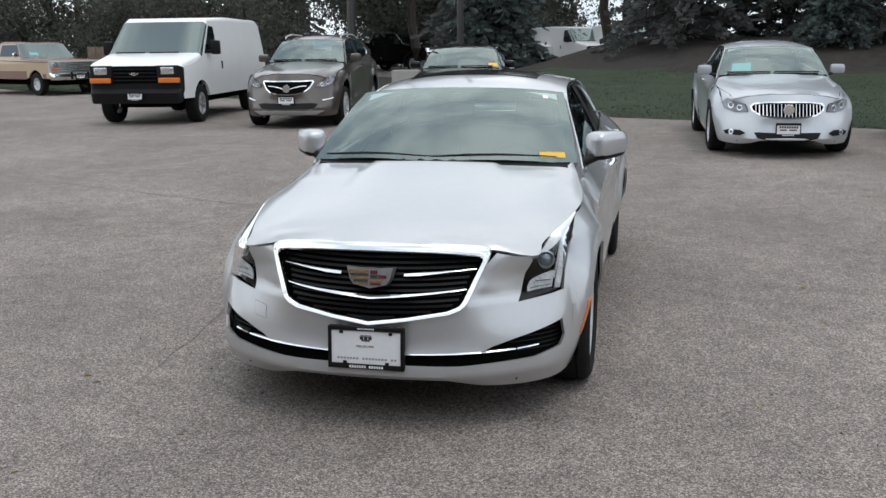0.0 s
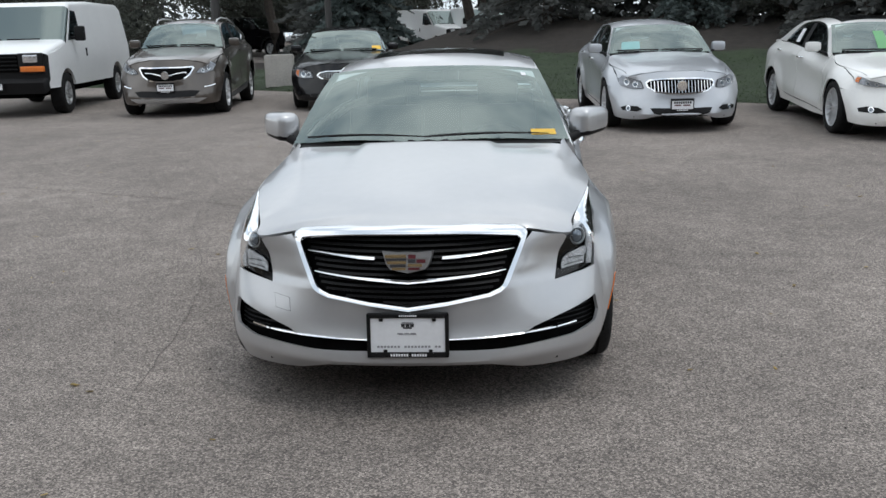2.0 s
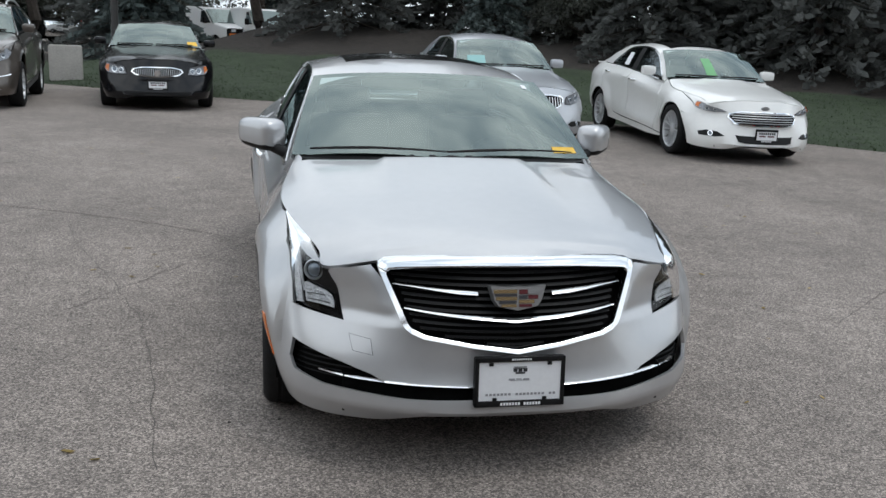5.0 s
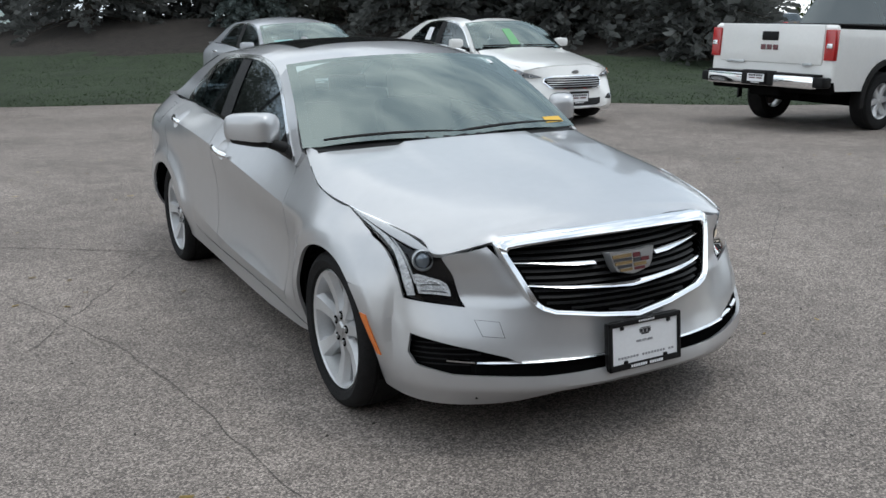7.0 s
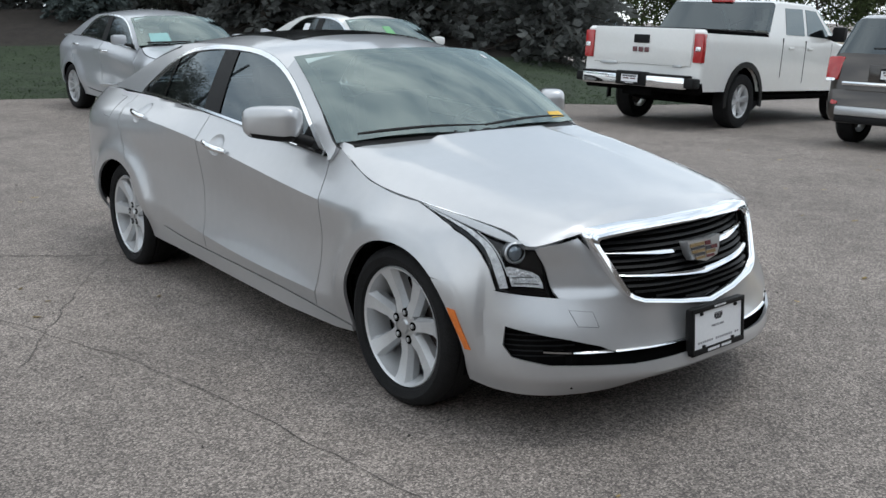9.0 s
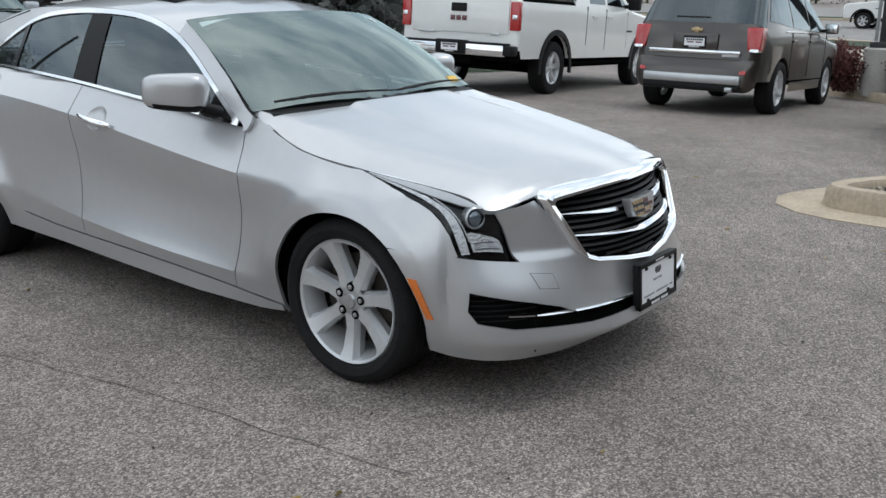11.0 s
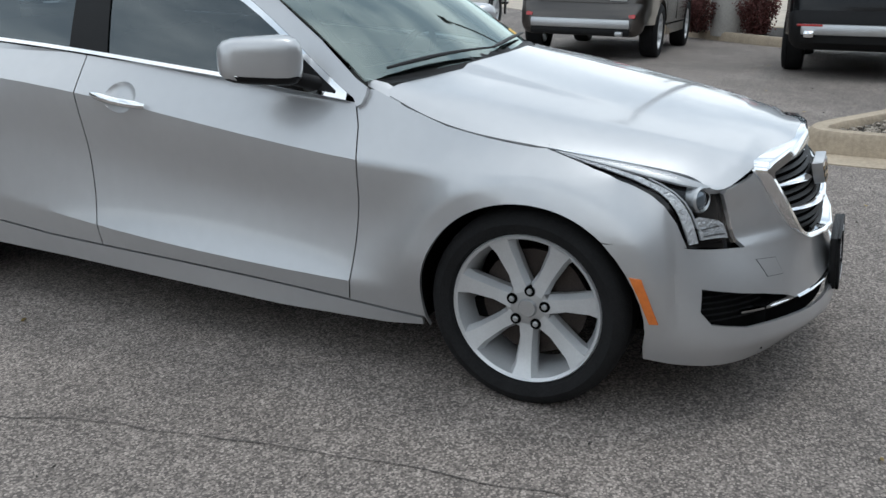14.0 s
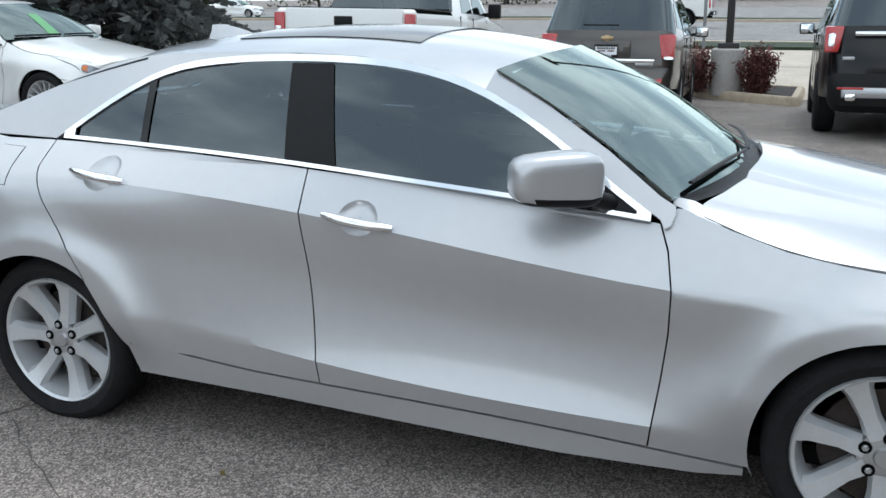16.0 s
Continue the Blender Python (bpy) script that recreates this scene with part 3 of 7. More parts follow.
class Skins:
    """All panels of the car body at one fineness, worked out once and shared by every car that uses them."""

    def __init__(self, step):
        self.step, self.made = step, {}
        g = 0.0025 if step < 0.05 else 0.006
        P = self.made
        b = lambda poly, holes=(), st=1.0, gap=g, lip=0.014, off=0.0: skin(sheet(poly, holes, step * st, gap, folds_in(poly) if step < .05 else ()), body, out_of, lip, off)
        P["bumper"] = b(half_bumper(), [half_ring(shrunk_half(GRILLE_OUT)), half_ring_x(INTAKE)], 0.5 if step < .05 else 0.8)
        cups = [[oval(*c)] if step < 0.05 else [] for c in CUPS]
        P["fender"], P["sill"], P["door_f"], P["door_r"], P["quarter"] = b(FENDER, (), .7), b(SILL), b(DOOR_F, cups[0], .7), b(DOOR_R, cups[1], .7), b(QUARTER, (), .8)
        lamp_edge = sy(LAMP_OUT[1:]) + [(s, top_z(s) - .001) for s in (1.28, 1.15, 1.0, .86, .74, .63, .4, .2)] + [(0, .766)]
        cut = next(i for i, p in enumerate(BUMPER) if p == SEAM)
        fr = BUMPER[: cut + 1] + sy([(-1.72, .577), (-1.80, .575)]) + lamp_edge
        P["front_closed"] = b(fr + [(-s, z) for s, z in fr[::-1] if s > 1e-6])
        arches = [sy(arch(a, .05, .05, 18, ARCH_R + .012) + [(a + ARCH_R, -.1), (a - ARCH_R, -.1)]) for a in (-AXLE, AXLE)]
        sh = [(0.0, .21), (5.9, .32), (5.9, .95), (4.2, .98), (2.0, .88), (1.5, .76), (.9, .66), (0, .66)]
        P["shell"] = b(sh, arches, 2.0, 0, 0, -.04)
        P["rear_bumper"], P["tail"] = b(REARBUMP), b(TAIL)
        hp = [(float(x), float(y)) for x, y in TOP[(DENSE > 0) & (DENSE < 1.93)][::5, :2]]
        hp += [(.708, -.858), (.55, -.912), (.35, -.962), (.15, -.985)]
        P["hood"] = skin(sheet(hp + [(0, -.992)] + [(-x, y) for x, y in hp[::-1]] + [(0, -2.066)], (), step, g), hood, lambda c: Vector((0, 0, 1)), 0.02)
        ed = lambda y: float(house(np.array([y]), (ARC_Z if y < .2 else EDGE_Z)(np.array([y])))[0, 0])
        ys = np.linspace(-.225, 1.11, 15)
        front = [(.578 * u, -.318 + .085 * u * u) for u in np.linspace(-.98, .98, 9)]
        back = [(.57 * u, 1.13 - .03 * u * u) for u in np.linspace(.98, -.98, 7)]
        P["roof"] = skin(sheet(front + [(ed(y), y) for y in ys] + back + [(-ed(y), y) for y in ys[::-1]], (), step, 0.001), roof, lambda c: Vector((0, 0, 1)), 0.02)
        hs = lambda poly, holes=(), st=1.0, gap=0.0, lip=0.01, off=0.0: skin(sheet(poly, holes, step * st, gap), house, lambda c: Vector((1, 0, .4)), lip, off)
        arcp = lambda a, c, d=0.0: [(float(y), float(ARC_Z(y)) + d) for y in np.linspace(a, c, 12)]
        P["pillar_a"] = hs([(-.80, .925), (-.79, .897), (-.775, .889)] + arcp(-.76, -.20) + [(-.225, 1.308), (-.40, 1.208), (-.60, 1.085), (-.755, .972), (-.80, .948)], lip=.02)
        P["pillar_c"] = hs(arcp(.45, 1.394) + [(1.40, 1.05), (1.9, 1.056), (1.95, 1.075)] + [(float(y), float(EDGE_Z(y))) for y in (1.80, 1.65, 1.48, 1.35, 1.21, 1.1, 1.0, .9, .8, .65, .5)], lip=.02)
        ring = dlo(-.735, 1.365, 26, .001, .002)
        inner = dlo(-.695, 1.315, 30, .022, .014)
        P["chrome"] = hs(ring, [inner], 0.5, lip=.012, off=.004)
        P["b_post"] = hs([(.245, 1.0), (.43, 1.012), (.475, 1.318), (.322, 1.318)], lip=.0, off=.001)
        P["glass_f"] = hs(dlo(-.70, .34, 16, .02, .01), lip=0, off=-.004)
        P["glass_r"] = hs(dlo(.345, 1.30, 16, .02, .01), lip=0, off=-.004)
        P["post_r"] = hs([(.985, 1.04), (1.015, 1.042), (1.03, 1.262), (1.0, 1.268)], lip=0, off=.001)
        sq = lambda a, b2, c, d: [(a, c), (b2, c), (b2, d), (a, d)]
        sc = lambda poly, st, off=0.0, lip=0.0: skin(sheet(poly, (), st), screen, lambda c: Vector((0, -.6, .8)), lip, off)
        P["windscreen"] = sc(sq(-1, 1, 0, 1), max(step * 2, .08), 0, .006)
        P["screen_band"] = skin(sheet(sq(-1, 1, 0, 1), [sq(-.93, .93, .085, .955)], max(step * 2, .08)), screen, lambda c: Vector((0, -.6, .8)), 0, -.004)
        P["backlight"] = skin(sheet(sq(-1, 1, 0, 1), (), max(step * 2, .08)), backlight, lambda c: Vector((0, .6, .8)), .006)
        P["deck"] = skin(sheet(sq(-.62, .62, 1.80, 2.38), (), step * 2), deck, lambda c: Vector((0, 0, 1)), .02)
        P["lamp_base"] = lamp_piece([(v, -.05, 1.05) for v in np.linspace(-.03, 1, 15)], -.022, 9)
        P["lamp_lens"] = lamp_piece([(v, .012, .985) for v in np.linspace(.012, .99, 15)], .002, 9)
        P["grille_frame"] = grille_rim()
        P["grille_back"] = b(half_ring([(s_at_x(a), z) for a, z in GRILLE_OUT]), (), .8, .006, 0, -.03)
        P["intake_back"] = b(half_ring_x(INTAKE, -.01), (), 1.0, 0, 0, -.05)


RIM = [(0, .773, 0, .735), (.25, .769, .25, .731), (.41, .759, .405, .720), (.452, .754, .436, .716), (.474, .744, .446, .708), (.480, .730, .446, .698), (.474, .708, .440, .685), (.455, .66, .424, .65), (.407, .548, .380, .552), (.395, .530, .371, .537), (.373, .513, .355, .525), (.33, .497, .32, .511), (.16, .472, .16, .487), (0, .452, 0, .468)]


def nose_y(x, z):
    """Depth of the grille's own plane."""
    d = z - .55
    return -2.155 + .38 * x * x + .33 * d + .35 * d * d


def grille_rim():
    """Bevelled chrome surround of the grille, swept round its outline."""
    ring = RIM + [(-a, b, -c, d) for a, b, c, d in RIM[-2:0:-1]]
    vs, fs = [], []
    for xo, zo, xi, zi in ring:
        for k, dy in ((0, .03), (0, -.014), (.10, -.020), (.85, -.016), (1, -.008), (1.02, .03)):
            x, z = xo + (xi - xo) * k, zo + (zi - zo) * k
            vs.append((x, nose_y(x, z) + dy, z))
    n, m = len(ring), 6
    for i in range(n):
        j = (i + 1) % n
        fs += [[i * m + k, i * m + k + 1, j * m + k + 1, j * m + k] for k in range(m - 1)]
    return np.array(vs), fs


def half_bumper():
    return BUMPER + [(-s, z) for s, z in BUMPER[::-1] if s > 1e-6]


def shrunk_half(pts):
    """The grille's hole: a little inside the frame's outer edge."""
    c = np.array([0.0, .62])
    return [(float(s_at_x(abs(a))), float(b)) for a, b in [tuple((np.array(p) - c) * .985 + c) if p[0] > 0 else (0.0, p[1] + (.004 if p[1] < .6 else -.004)) for p in pts]]


def half_ring_x(pts, grow=0.0):
    return half_ring([(float(s_at_x(a)) * (1 - grow), b) for a, b in pts])


def ribbon(points, width, thick, surface, out=0.0, taper=None):
    """A bar that follows the skin: points in skin coordinates, width in height, thick outwards."""
    pts = np.asarray(points, float)
    vs, fs = [], []
    for k, (s, z) in enumerate(pts):
        w = width if taper is None else taper[k]
        lo, hi = surface(np.array([s]), np.array([z - w / 2]))[0], surface(np.array([s]), np.array([z + w / 2]))[0]
        e = surface(np.array([s + .01]), np.array([z]))[0] - surface(np.array([s - .01]), np.array([z]))[0]
        n = np.cross(e, (0, 0, 1))
        n = n / np.linalg.norm(n)
        for q, d in ((lo, out), (lo + (0, 0, w * .25), out + thick), (hi - (0, 0, w * .25), out + thick), (hi, out)):
            vs.append(q + n * d)
    for k in range(len(pts) - 1):
        for j in range(4):
            i = (j + 1) % 4
            fs.append([k * 4 + j, k * 4 + i, k * 4 + 4 + i, k * 4 + 4 + j])
    fs += [[3, 2, 1, 0], [len(vs) - 4, len(vs) - 3, len(vs) - 2, len(vs) - 1]]
    return np.array(vs), fs
# ---- wheels ----
def wheel_set(car, axle_y, half_track, radius, rim_r, width, spokes, style, mats, sides=(1, -1), names="wheel"):
    """Wheels of one axle, each with tyre, rim, spokes, hub cap and brake disc."""
    rim_m, cap_m = mats
    w = width / 2
    tyre_v = lathe([(rim_r - .004, w * .70), (rim_r + .012, w * .93), ((rim_r + radius) / 2, w * 1.02), (radius - .022, w * .95), (radius - .006, w * .80), (radius, w * .52), (radius - .006, w * .46), (radius - .006, w * .40), (radius, w * .36), (radius, -w * .5), (radius - .02, -w * .95), (rim_r, -w * .8)], 48)
    barrel = lathe([(rim_r - .022, -w * .7), (rim_r - .03, w * .2), (rim_r - .016, w * .62), (rim_r - .012, w * .80), (rim_r - .002, w * .86), (rim_r + .004, w * .78), (rim_r + .002, w * .55)], 48)
    disc = lathe([(.02, w * .05), (rim_r * .72, w * .05), (rim_r * .72, -w * .1), (.02, -w * .1)], 28)
    cap = lathe([(.0, w * .70), (rim_r * .11, w * .70), (rim_r * .13, w * .63), (rim_r * .30, w * .60), (rim_r * .33, w * .3)], 24)
    r0, r1 = rim_r * .22, rim_r - .010
    spoke = []
    rows = [(r0, .60, style[0]), (r0 + (r1 - r0) * .35, .56, style[1]), (r0 + (r1 - r0) * .8, .68, style[2]), (r1, .80, style[3])]
    sv, sf = [], []
    for r, d, hw in rows:
        for y, e in ((-hw, -.20), (-hw * .66, .03), (hw * .66, .03), (hw, -.20), (hw * .85, -.50), (-hw * .85, -.50)):
            sv.append((w * (d + e), y, r))
    for i in range(3):
        for j in range(6):
            k = (j + 1) % 6
            sf.append([i * 6 + j, i * 6 + k, i * 6 + 6 + k, i * 6 + 6 + j])
    lug = lathe([(.0, w * .70), (.007, w * .70), (.0095, w * .68), (.0095, w * .4)], 6)
    cup = lathe([(.0, w * .625), (.0165, w * .638), (.0175, w * .645), (.0175, w * .4)], 14)
    for sgn in sides:
        m = pose(sgn * half_track, axle_y, radius, 0, 0, 0 if sgn > 0 else 180)
        wh = link_mesh(names, *barrel, rim_m, car, matrix=m)
        link_mesh("tyre", *tyre_v, RUBBER, wh, "black rubber tyre")
        link_mesh("brake_disc", *disc, DISC, wh, "rusty iron brake disc")
        link_mesh("hub_cap", *cap, cap_m, wh)
        first = None
        turn = 0.42 if axle_y < 0 else 0.653
        for k in range(spokes):
            rot = Matrix.Rotation(turn + 2 * math.pi * k / spokes, 4, "X")
            if first is None:
                first = link_mesh("spoke", sv, sf, rim_m, wh, sharp=30)
                first.matrix_local = rot
            else:
                o = new("spoke", first.data)
                o.parent, o.matrix_local = wh, rot
        if style[4]:
            nut = None
            for k in range(5):
                mt = Matrix.Rotation(turn + .10 + 2 * math.pi * (k + .5) / 5, 4, "X") @ Matrix.Translation((0, 0, rim_r * .235))
                if nut is None:
                    nut = link_mesh("lug_nut", *lug, SATIN, wh)
                    rec = link_mesh("lug_recess", *cup, DARKIN, wh)
                    nut.matrix_local = rec.matrix_local = mt
                else:
                    for nm, src in (("lug_nut", nut), ("lug_recess", rec)):
                        o = new(nm, src.data)
                        o.parent, o.matrix_local = wh, mt


def well_piece(ax, r=None):
    r = r or ARCH_R + .01
    vs, fs = [], []
    for a in np.linspace(-.25, math.pi + .25, 19):
        c, s = math.cos(a), math.sin(a)
        vs += [(.50, ax, .31), (.50, ax + r * c, .31 + r * s), (.825, ax + r * c, .31 + r * s)]
    for i in range(18):
        fs += [[i * 3, i * 3 + 1, i * 3 + 4], [i * 3 + 1, i * 3 + 2, i * 3 + 5, i * 3 + 4]]
    return np.array(vs), fs


def text_bars(parent, name, m, rows, mat):
    """Lettering too small to read, as rows of plain bars in a plane: (x, z, width, height)."""
    for x, z, w, h in rows:
        v, f = box_piece(x, 0, z, w, .0012, h)
        o = link_mesh(name, v, f, mat, parent, smooth=False)
        o.matrix_local = m


# ---- the silver sedan ----
FINE = Skins(0.028)


def pair(car, name, piece, mat, label="", warp=None, sharp=38):
    """A panel on both flanks."""
    made = []
    for pc in (piece, mirrored(piece)):
        v, f = pc
        made.append(link_mesh(name, v if warp is None else warp(v), f, mat, car, label, sharp=sharp))
    return made


def at_body(x, z, out=0.0):
    p = body(np.array([s_at_x(abs(x))]), np.array([z]))[0]
    return Vector((math.copysign(p[0], x) if x else 0.0, p[1] - out, p[2]))


def seat_piece(x, y, back=True):
    pcs = [box_piece(x, y, .42, .50, .52, .16, .05)]
    pcs.append(box_piece(x, y + .30, .76, .48, .13, .64, .05, Matrix.Rotation(radians(-14), 4, "X")))
    pcs.append(box_piece(x, y + .42, 1.15, .26, .10, .17, .04, Matrix.Rotation(radians(-8), 4, "X")))
    return joined(pcs)


def cabin(car, warp=None, cloth=CLOTH, trim=GREYPLAST, drive=1):
    """Seats, dashboard and steering wheel, as seen through the glass."""
    wv = (lambda p: p) if warp is None else (lambda p: (warp(p[0]), p[1]))
    for sx_ in (-.36, .36):
        link_mesh("front_seat", *wv(seat_piece(sx_, -.05)), cloth, car)
    rear = joined([box_piece(0, .92, .44, 1.25, .5, .2, .05), box_piece(0, 1.2, .78, 1.25, .14, .6, .05, Matrix.Rotation(radians(-20), 4, "X")), box_piece(-.35, 1.30, 1.10, .26, .09, .13, .03), box_piece(.35, 1.30, 1.10, .26, .09, .13, .03)])
    link_mesh("rear_bench", *wv(rear), cloth, car)
    bm = bmesh.new()
    bmesh.ops.create_grid(bm, x_segments=16, y_segments=8, size=.5)
    for v in bm.verts:
        x, y = v.co.x * 1.32, v.co.y
        v.co = (x, -.62 + y * .40 + .16 * (x / .66) ** 2 * (1 if y < 0 else .6), .925 + .03 * math.cos(y * 6) - (.25 if y > .49 else 0))
    part("dashboard", bm, trim, car, "dark dashboard top", warp=warp)
    rim = lathe([(.185 + .014 * math.cos(a), .014 * math.sin(a)) for a in np.linspace(0, 2 * math.pi, 8, endpoint=False)], 28, "y", True)
    hubp = box_piece(0, 0, 0, .16, .05, .10, .02)
    bar = box_piece(0, 0, 0, .36, .02, .03, .005)
    v, f = joined([rim, hubp, bar])
    v = v @ np.array(Matrix.Rotation(radians(24), 3, "X")).T + (.36 * drive, -.40, .86)
    link_mesh("steering_wheel", *wv((v, f)), PLASTIC, car)
    link_mesh("cabin_floor", *wv(joined([box_piece(0, .1, .26, 1.5, 3.2, .06), box_piece(0, 1.55, .9, 1.2, .3, .05)])), DARKIN, car)


def underbody(car, skins, warp=None):
    wv = (lambda p: p) if warp is None else (lambda p: (warp(p[0]), p[1]))
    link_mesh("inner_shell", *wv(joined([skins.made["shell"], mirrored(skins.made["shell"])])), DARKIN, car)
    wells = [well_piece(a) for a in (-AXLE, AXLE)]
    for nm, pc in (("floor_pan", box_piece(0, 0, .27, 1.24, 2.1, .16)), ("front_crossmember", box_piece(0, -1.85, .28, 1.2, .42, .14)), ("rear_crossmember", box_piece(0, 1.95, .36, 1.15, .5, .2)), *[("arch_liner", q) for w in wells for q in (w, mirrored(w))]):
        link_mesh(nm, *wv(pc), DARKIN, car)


def lamp_inside(car_part, warp=None):
    """Chrome light guide, projector and lower block of one headlamp (viewed side, +x)."""
    wv = (lambda p: p) if warp is None else (lambda p: (warp(p[0]), p[1]))
    strip = [(.03, .06, .21), (.12, .06, .22), (.2, .06, .23), (.28, .07, .23), (.35, .08, .23), (.43, .09, .24), (.5, .11, .26), (.62, .14, .30), (.72, .16, .32), (.82, .18, .36), (.92, .24, .44), (.955, .3, .44)]
    line_in = [(.16, .265, .290), (.22, .26, .285), (.3, .255, .28), (.38, .255, .28), (.46, .27, .30), (.54, .30, .335), (.60, .34, .37)]
    sliver = [(.43, .80, .90), (.46, .70, .93), (.5, .60, .94), (.56, .49, .94), (.62, .41, .93), (.72, .39, .92), (.82, .42, .91), (.92, .50, .88), (.95, .55, .85)]
    pcs = [(lamp_piece(strip, -.004, 4, .008), FACET), (lamp_piece(line_in, -.003, 3, .008), LIGHTGUIDE), (lamp_piece(sliver, -.003, 4, .008), LIGHTGUIDE)]
    return pcs


def build_sedan():
    car = new("sedan")
    tagged(car, "silver four-door sedan with chrome grille parked on asphalt", "car")
    M, lab = FINE.made, {}
    bump = link_mesh("front_bumper", *M["bumper"], SILVER, car)
    link_mesh("hood", *M["hood"], SILVER, car, "silver bonnet with two raised creases")
    pair(car, "front_fender", M["fender"], SILVER, sharp=40)
    pair(car, "sill", M["sill"], SILVER)
    doors = pair(car, "front_door", M["door_f"], SILVER, sharp=17) + pair(car, "rear_door", M["door_r"], SILVER, sharp=17)
    pair(car, "rear_quarter", M["quarter"], SILVER)
    pair(car, "rear_bumper", M["rear_bumper"], SILVER)
    pair(car, "tail_panel", M["tail"], SILVER)
    rf = link_mesh("roof", *M["roof"], SILVER, car)
    pair(car, "a_pillar", M["pillar_a"], SILVER)
    pair(car, "c_pillar", M["pillar_c"], SILVER)
    link_mesh("boot_lid", *M["deck"], SILVER, car)
    pair(car, "window_trim", M["chrome"], CHROME, "chrome window surround", sharp=50)
    pair(car, "b_pillar", M["b_post"], PLASTIC, "black pillar trim")
    pair(car, "quarter_post", M["post_r"], GLOSSBLACK, "black divider bar")
    for n, k in (("front_window", "glass_f"), ("rear_window", "glass_r")):
        for o in pair(car, n, M[k], SIDEGLASS, "dark tinted side window"):
            o.visible_shadow = False
    ws = link_mesh("windscreen", *M["windscreen"], GLASS, car, "tinted windscreen reflecting clouds")
    ws.visible_shadow = False
    link_mesh("screen_border", *M["screen_band"], GLOSSBLACK, ws, "black printed border")
    link_mesh("rear_screen", *M["backlight"], SIDEGLASS, car)
    underbody(car, FINE)
    cabin(car)
    # cowl with wipers
    us = np.linspace(-1, 1, 17)
    cv, cf = [], []
    for u in us:
        a = (u * .685, -1.015 + .165 * u * u, .955)
        b = tuple(screen(np.array([u]), np.array([.03]))[0])
        cv += [a, (a[0], (a[1] + b[1]) / 2, .958), b]
    for i in range(16):
        cf += [[i * 3, i * 3 + 3, i * 3 + 4, i * 3 + 1], [i * 3 + 1, i * 3 + 4, i * 3 + 5, i * 3 + 2]]
    rim_f = [tuple(RAILS[5](np.array([q]))[0] + (.001, 0, -.004)) for q in (1.88, 1.93, 1.97, 2.01)]
    rim_g = [tuple(hood([.690], [-.880])[0] + (0, 0, -.004)), (.686, -.845, .955), (.694, -.815, .962), (.712, -.785, .972)]
    tip = [tuple(np.array(p) * (1 - t) + np.array(q) * t) for p, q in zip(rim_f, rim_g) for t in (0, .33, .67, 1)]
    pair(car, "fender_tip", (np.array(tip), [[i * 4 + j, i * 4 + j + 1, i * 4 + j + 5, i * 4 + j + 4] for i in range(3) for j in range(3)]), SILVER, sharp=70)
    link_mesh("cowl", cv, cf, PLASTIC, car, "black plastic cowl")
    for x0, x1, nm in ((-.62, -.02, 0), (-.02, .60, 1)):
        pts = []
        for k in range(9):
            u = (x0 + (x1 - x0) * k / 8) / .70
            p = screen(np.array([u]), np.array([.028 + .022 * math.sin(k / 8 * 3.1)]))[0]
            pts.append((p[0], p[1] - .018, p[2] + .018))
        link_mesh("wiper", *tube(pts, [.007, .009, .010, .010, .009, .008, .007, .006, .004], 6, .7), PLASTIC, car, "black wiper blade")
    # roof glass and aerial
    flat = sheet([(-.40, .10), (.40, .10), (.40, .80), (-.40, .80)], (), .06)
    link_mesh("sunroof", *skin(flat, roof, lambda c: Vector((0, 0, 1)), .004, .004), GLOSSBLACK, car, "dark glass sunroof")
    fv, ff = [], []
    for y, h, w in ((1.0, .004, .02), (1.06, .03, .026), (1.13, .055, .024), (1.19, .062, .018), (1.205, .01, .02)):
        z0 = float(ROOF_C(min(y, 1.2)))
        fv += [(-w, y, z0 - .01), (-w * .5, y, z0 + h * .6), (0, y, z0 + h), (w * .5, y, z0 + h * .6), (w, y, z0 - .01)]
    for i in range(4):
        ff += [[i * 5 + j, i * 5 + j + 1, i * 5 + j + 6, i * 5 + j + 5] for j in range(4)]
    link_mesh("roof_aerial", fv, ff, SILVER, car)
    # grille
    fr = link_mesh("grille_frame", *M["grille_frame"], CHROME, car, "bright chrome grille surround", sharp=50)
    back = link_mesh("grille", *M["grille_back"], DARKIN, car, "black grille with horizontal bars")
    inner = line([(.468, .02), (.487, .16), (.511, .32), (.523, .352), (.548, .376), (.65, .418), (.717, .445)])
    for k in range(12):
        z = .480 + k * .0205
        hw = float(inner(z)) - .004
        drop = lambda x: .030 * (1 - abs(x) / .45) * (1 - (z - .47) / .26)
        pts = [(math.copysign(float(s_at_x(abs(x))), x), z - drop(x) * .6 + .012) for x in np.linspace(-hw, hw, 25)]
        link_mesh("slat", *ribbon(pts, .0105, .007, body, -.020), PLASTIC, back)
    for sg in (-1, 1):
        up = [(sg * float(s_at_x(x)), z) for x, z in ((.425, .668), (.36, .665), (.28, .659), (.20, .653), (.135, .650))]
        link_mesh("grille_bar", *ribbon(up if sg > 0 else up[::-1], .012, .012, body, -.012, [.007, .008, .012, .018, .015] if sg > 0 else [.015, .018, .012, .008, .007]), CHROME, back, "chrome grille bar", sharp=50)
    lowp = [(math.copysign(float(s_at_x(abs(x))), x), .560 + .032 * abs(x) / .39) for x in np.linspace(-.392, .392, 21)]
    link_mesh("grille_bar", *ribbon(lowp, .014, .012, body, -.012, [.007 + .011 * (1 - abs(a[0]) / .4) for a in lowp]), CHROME, back, "chrome grille bar", sharp=50)
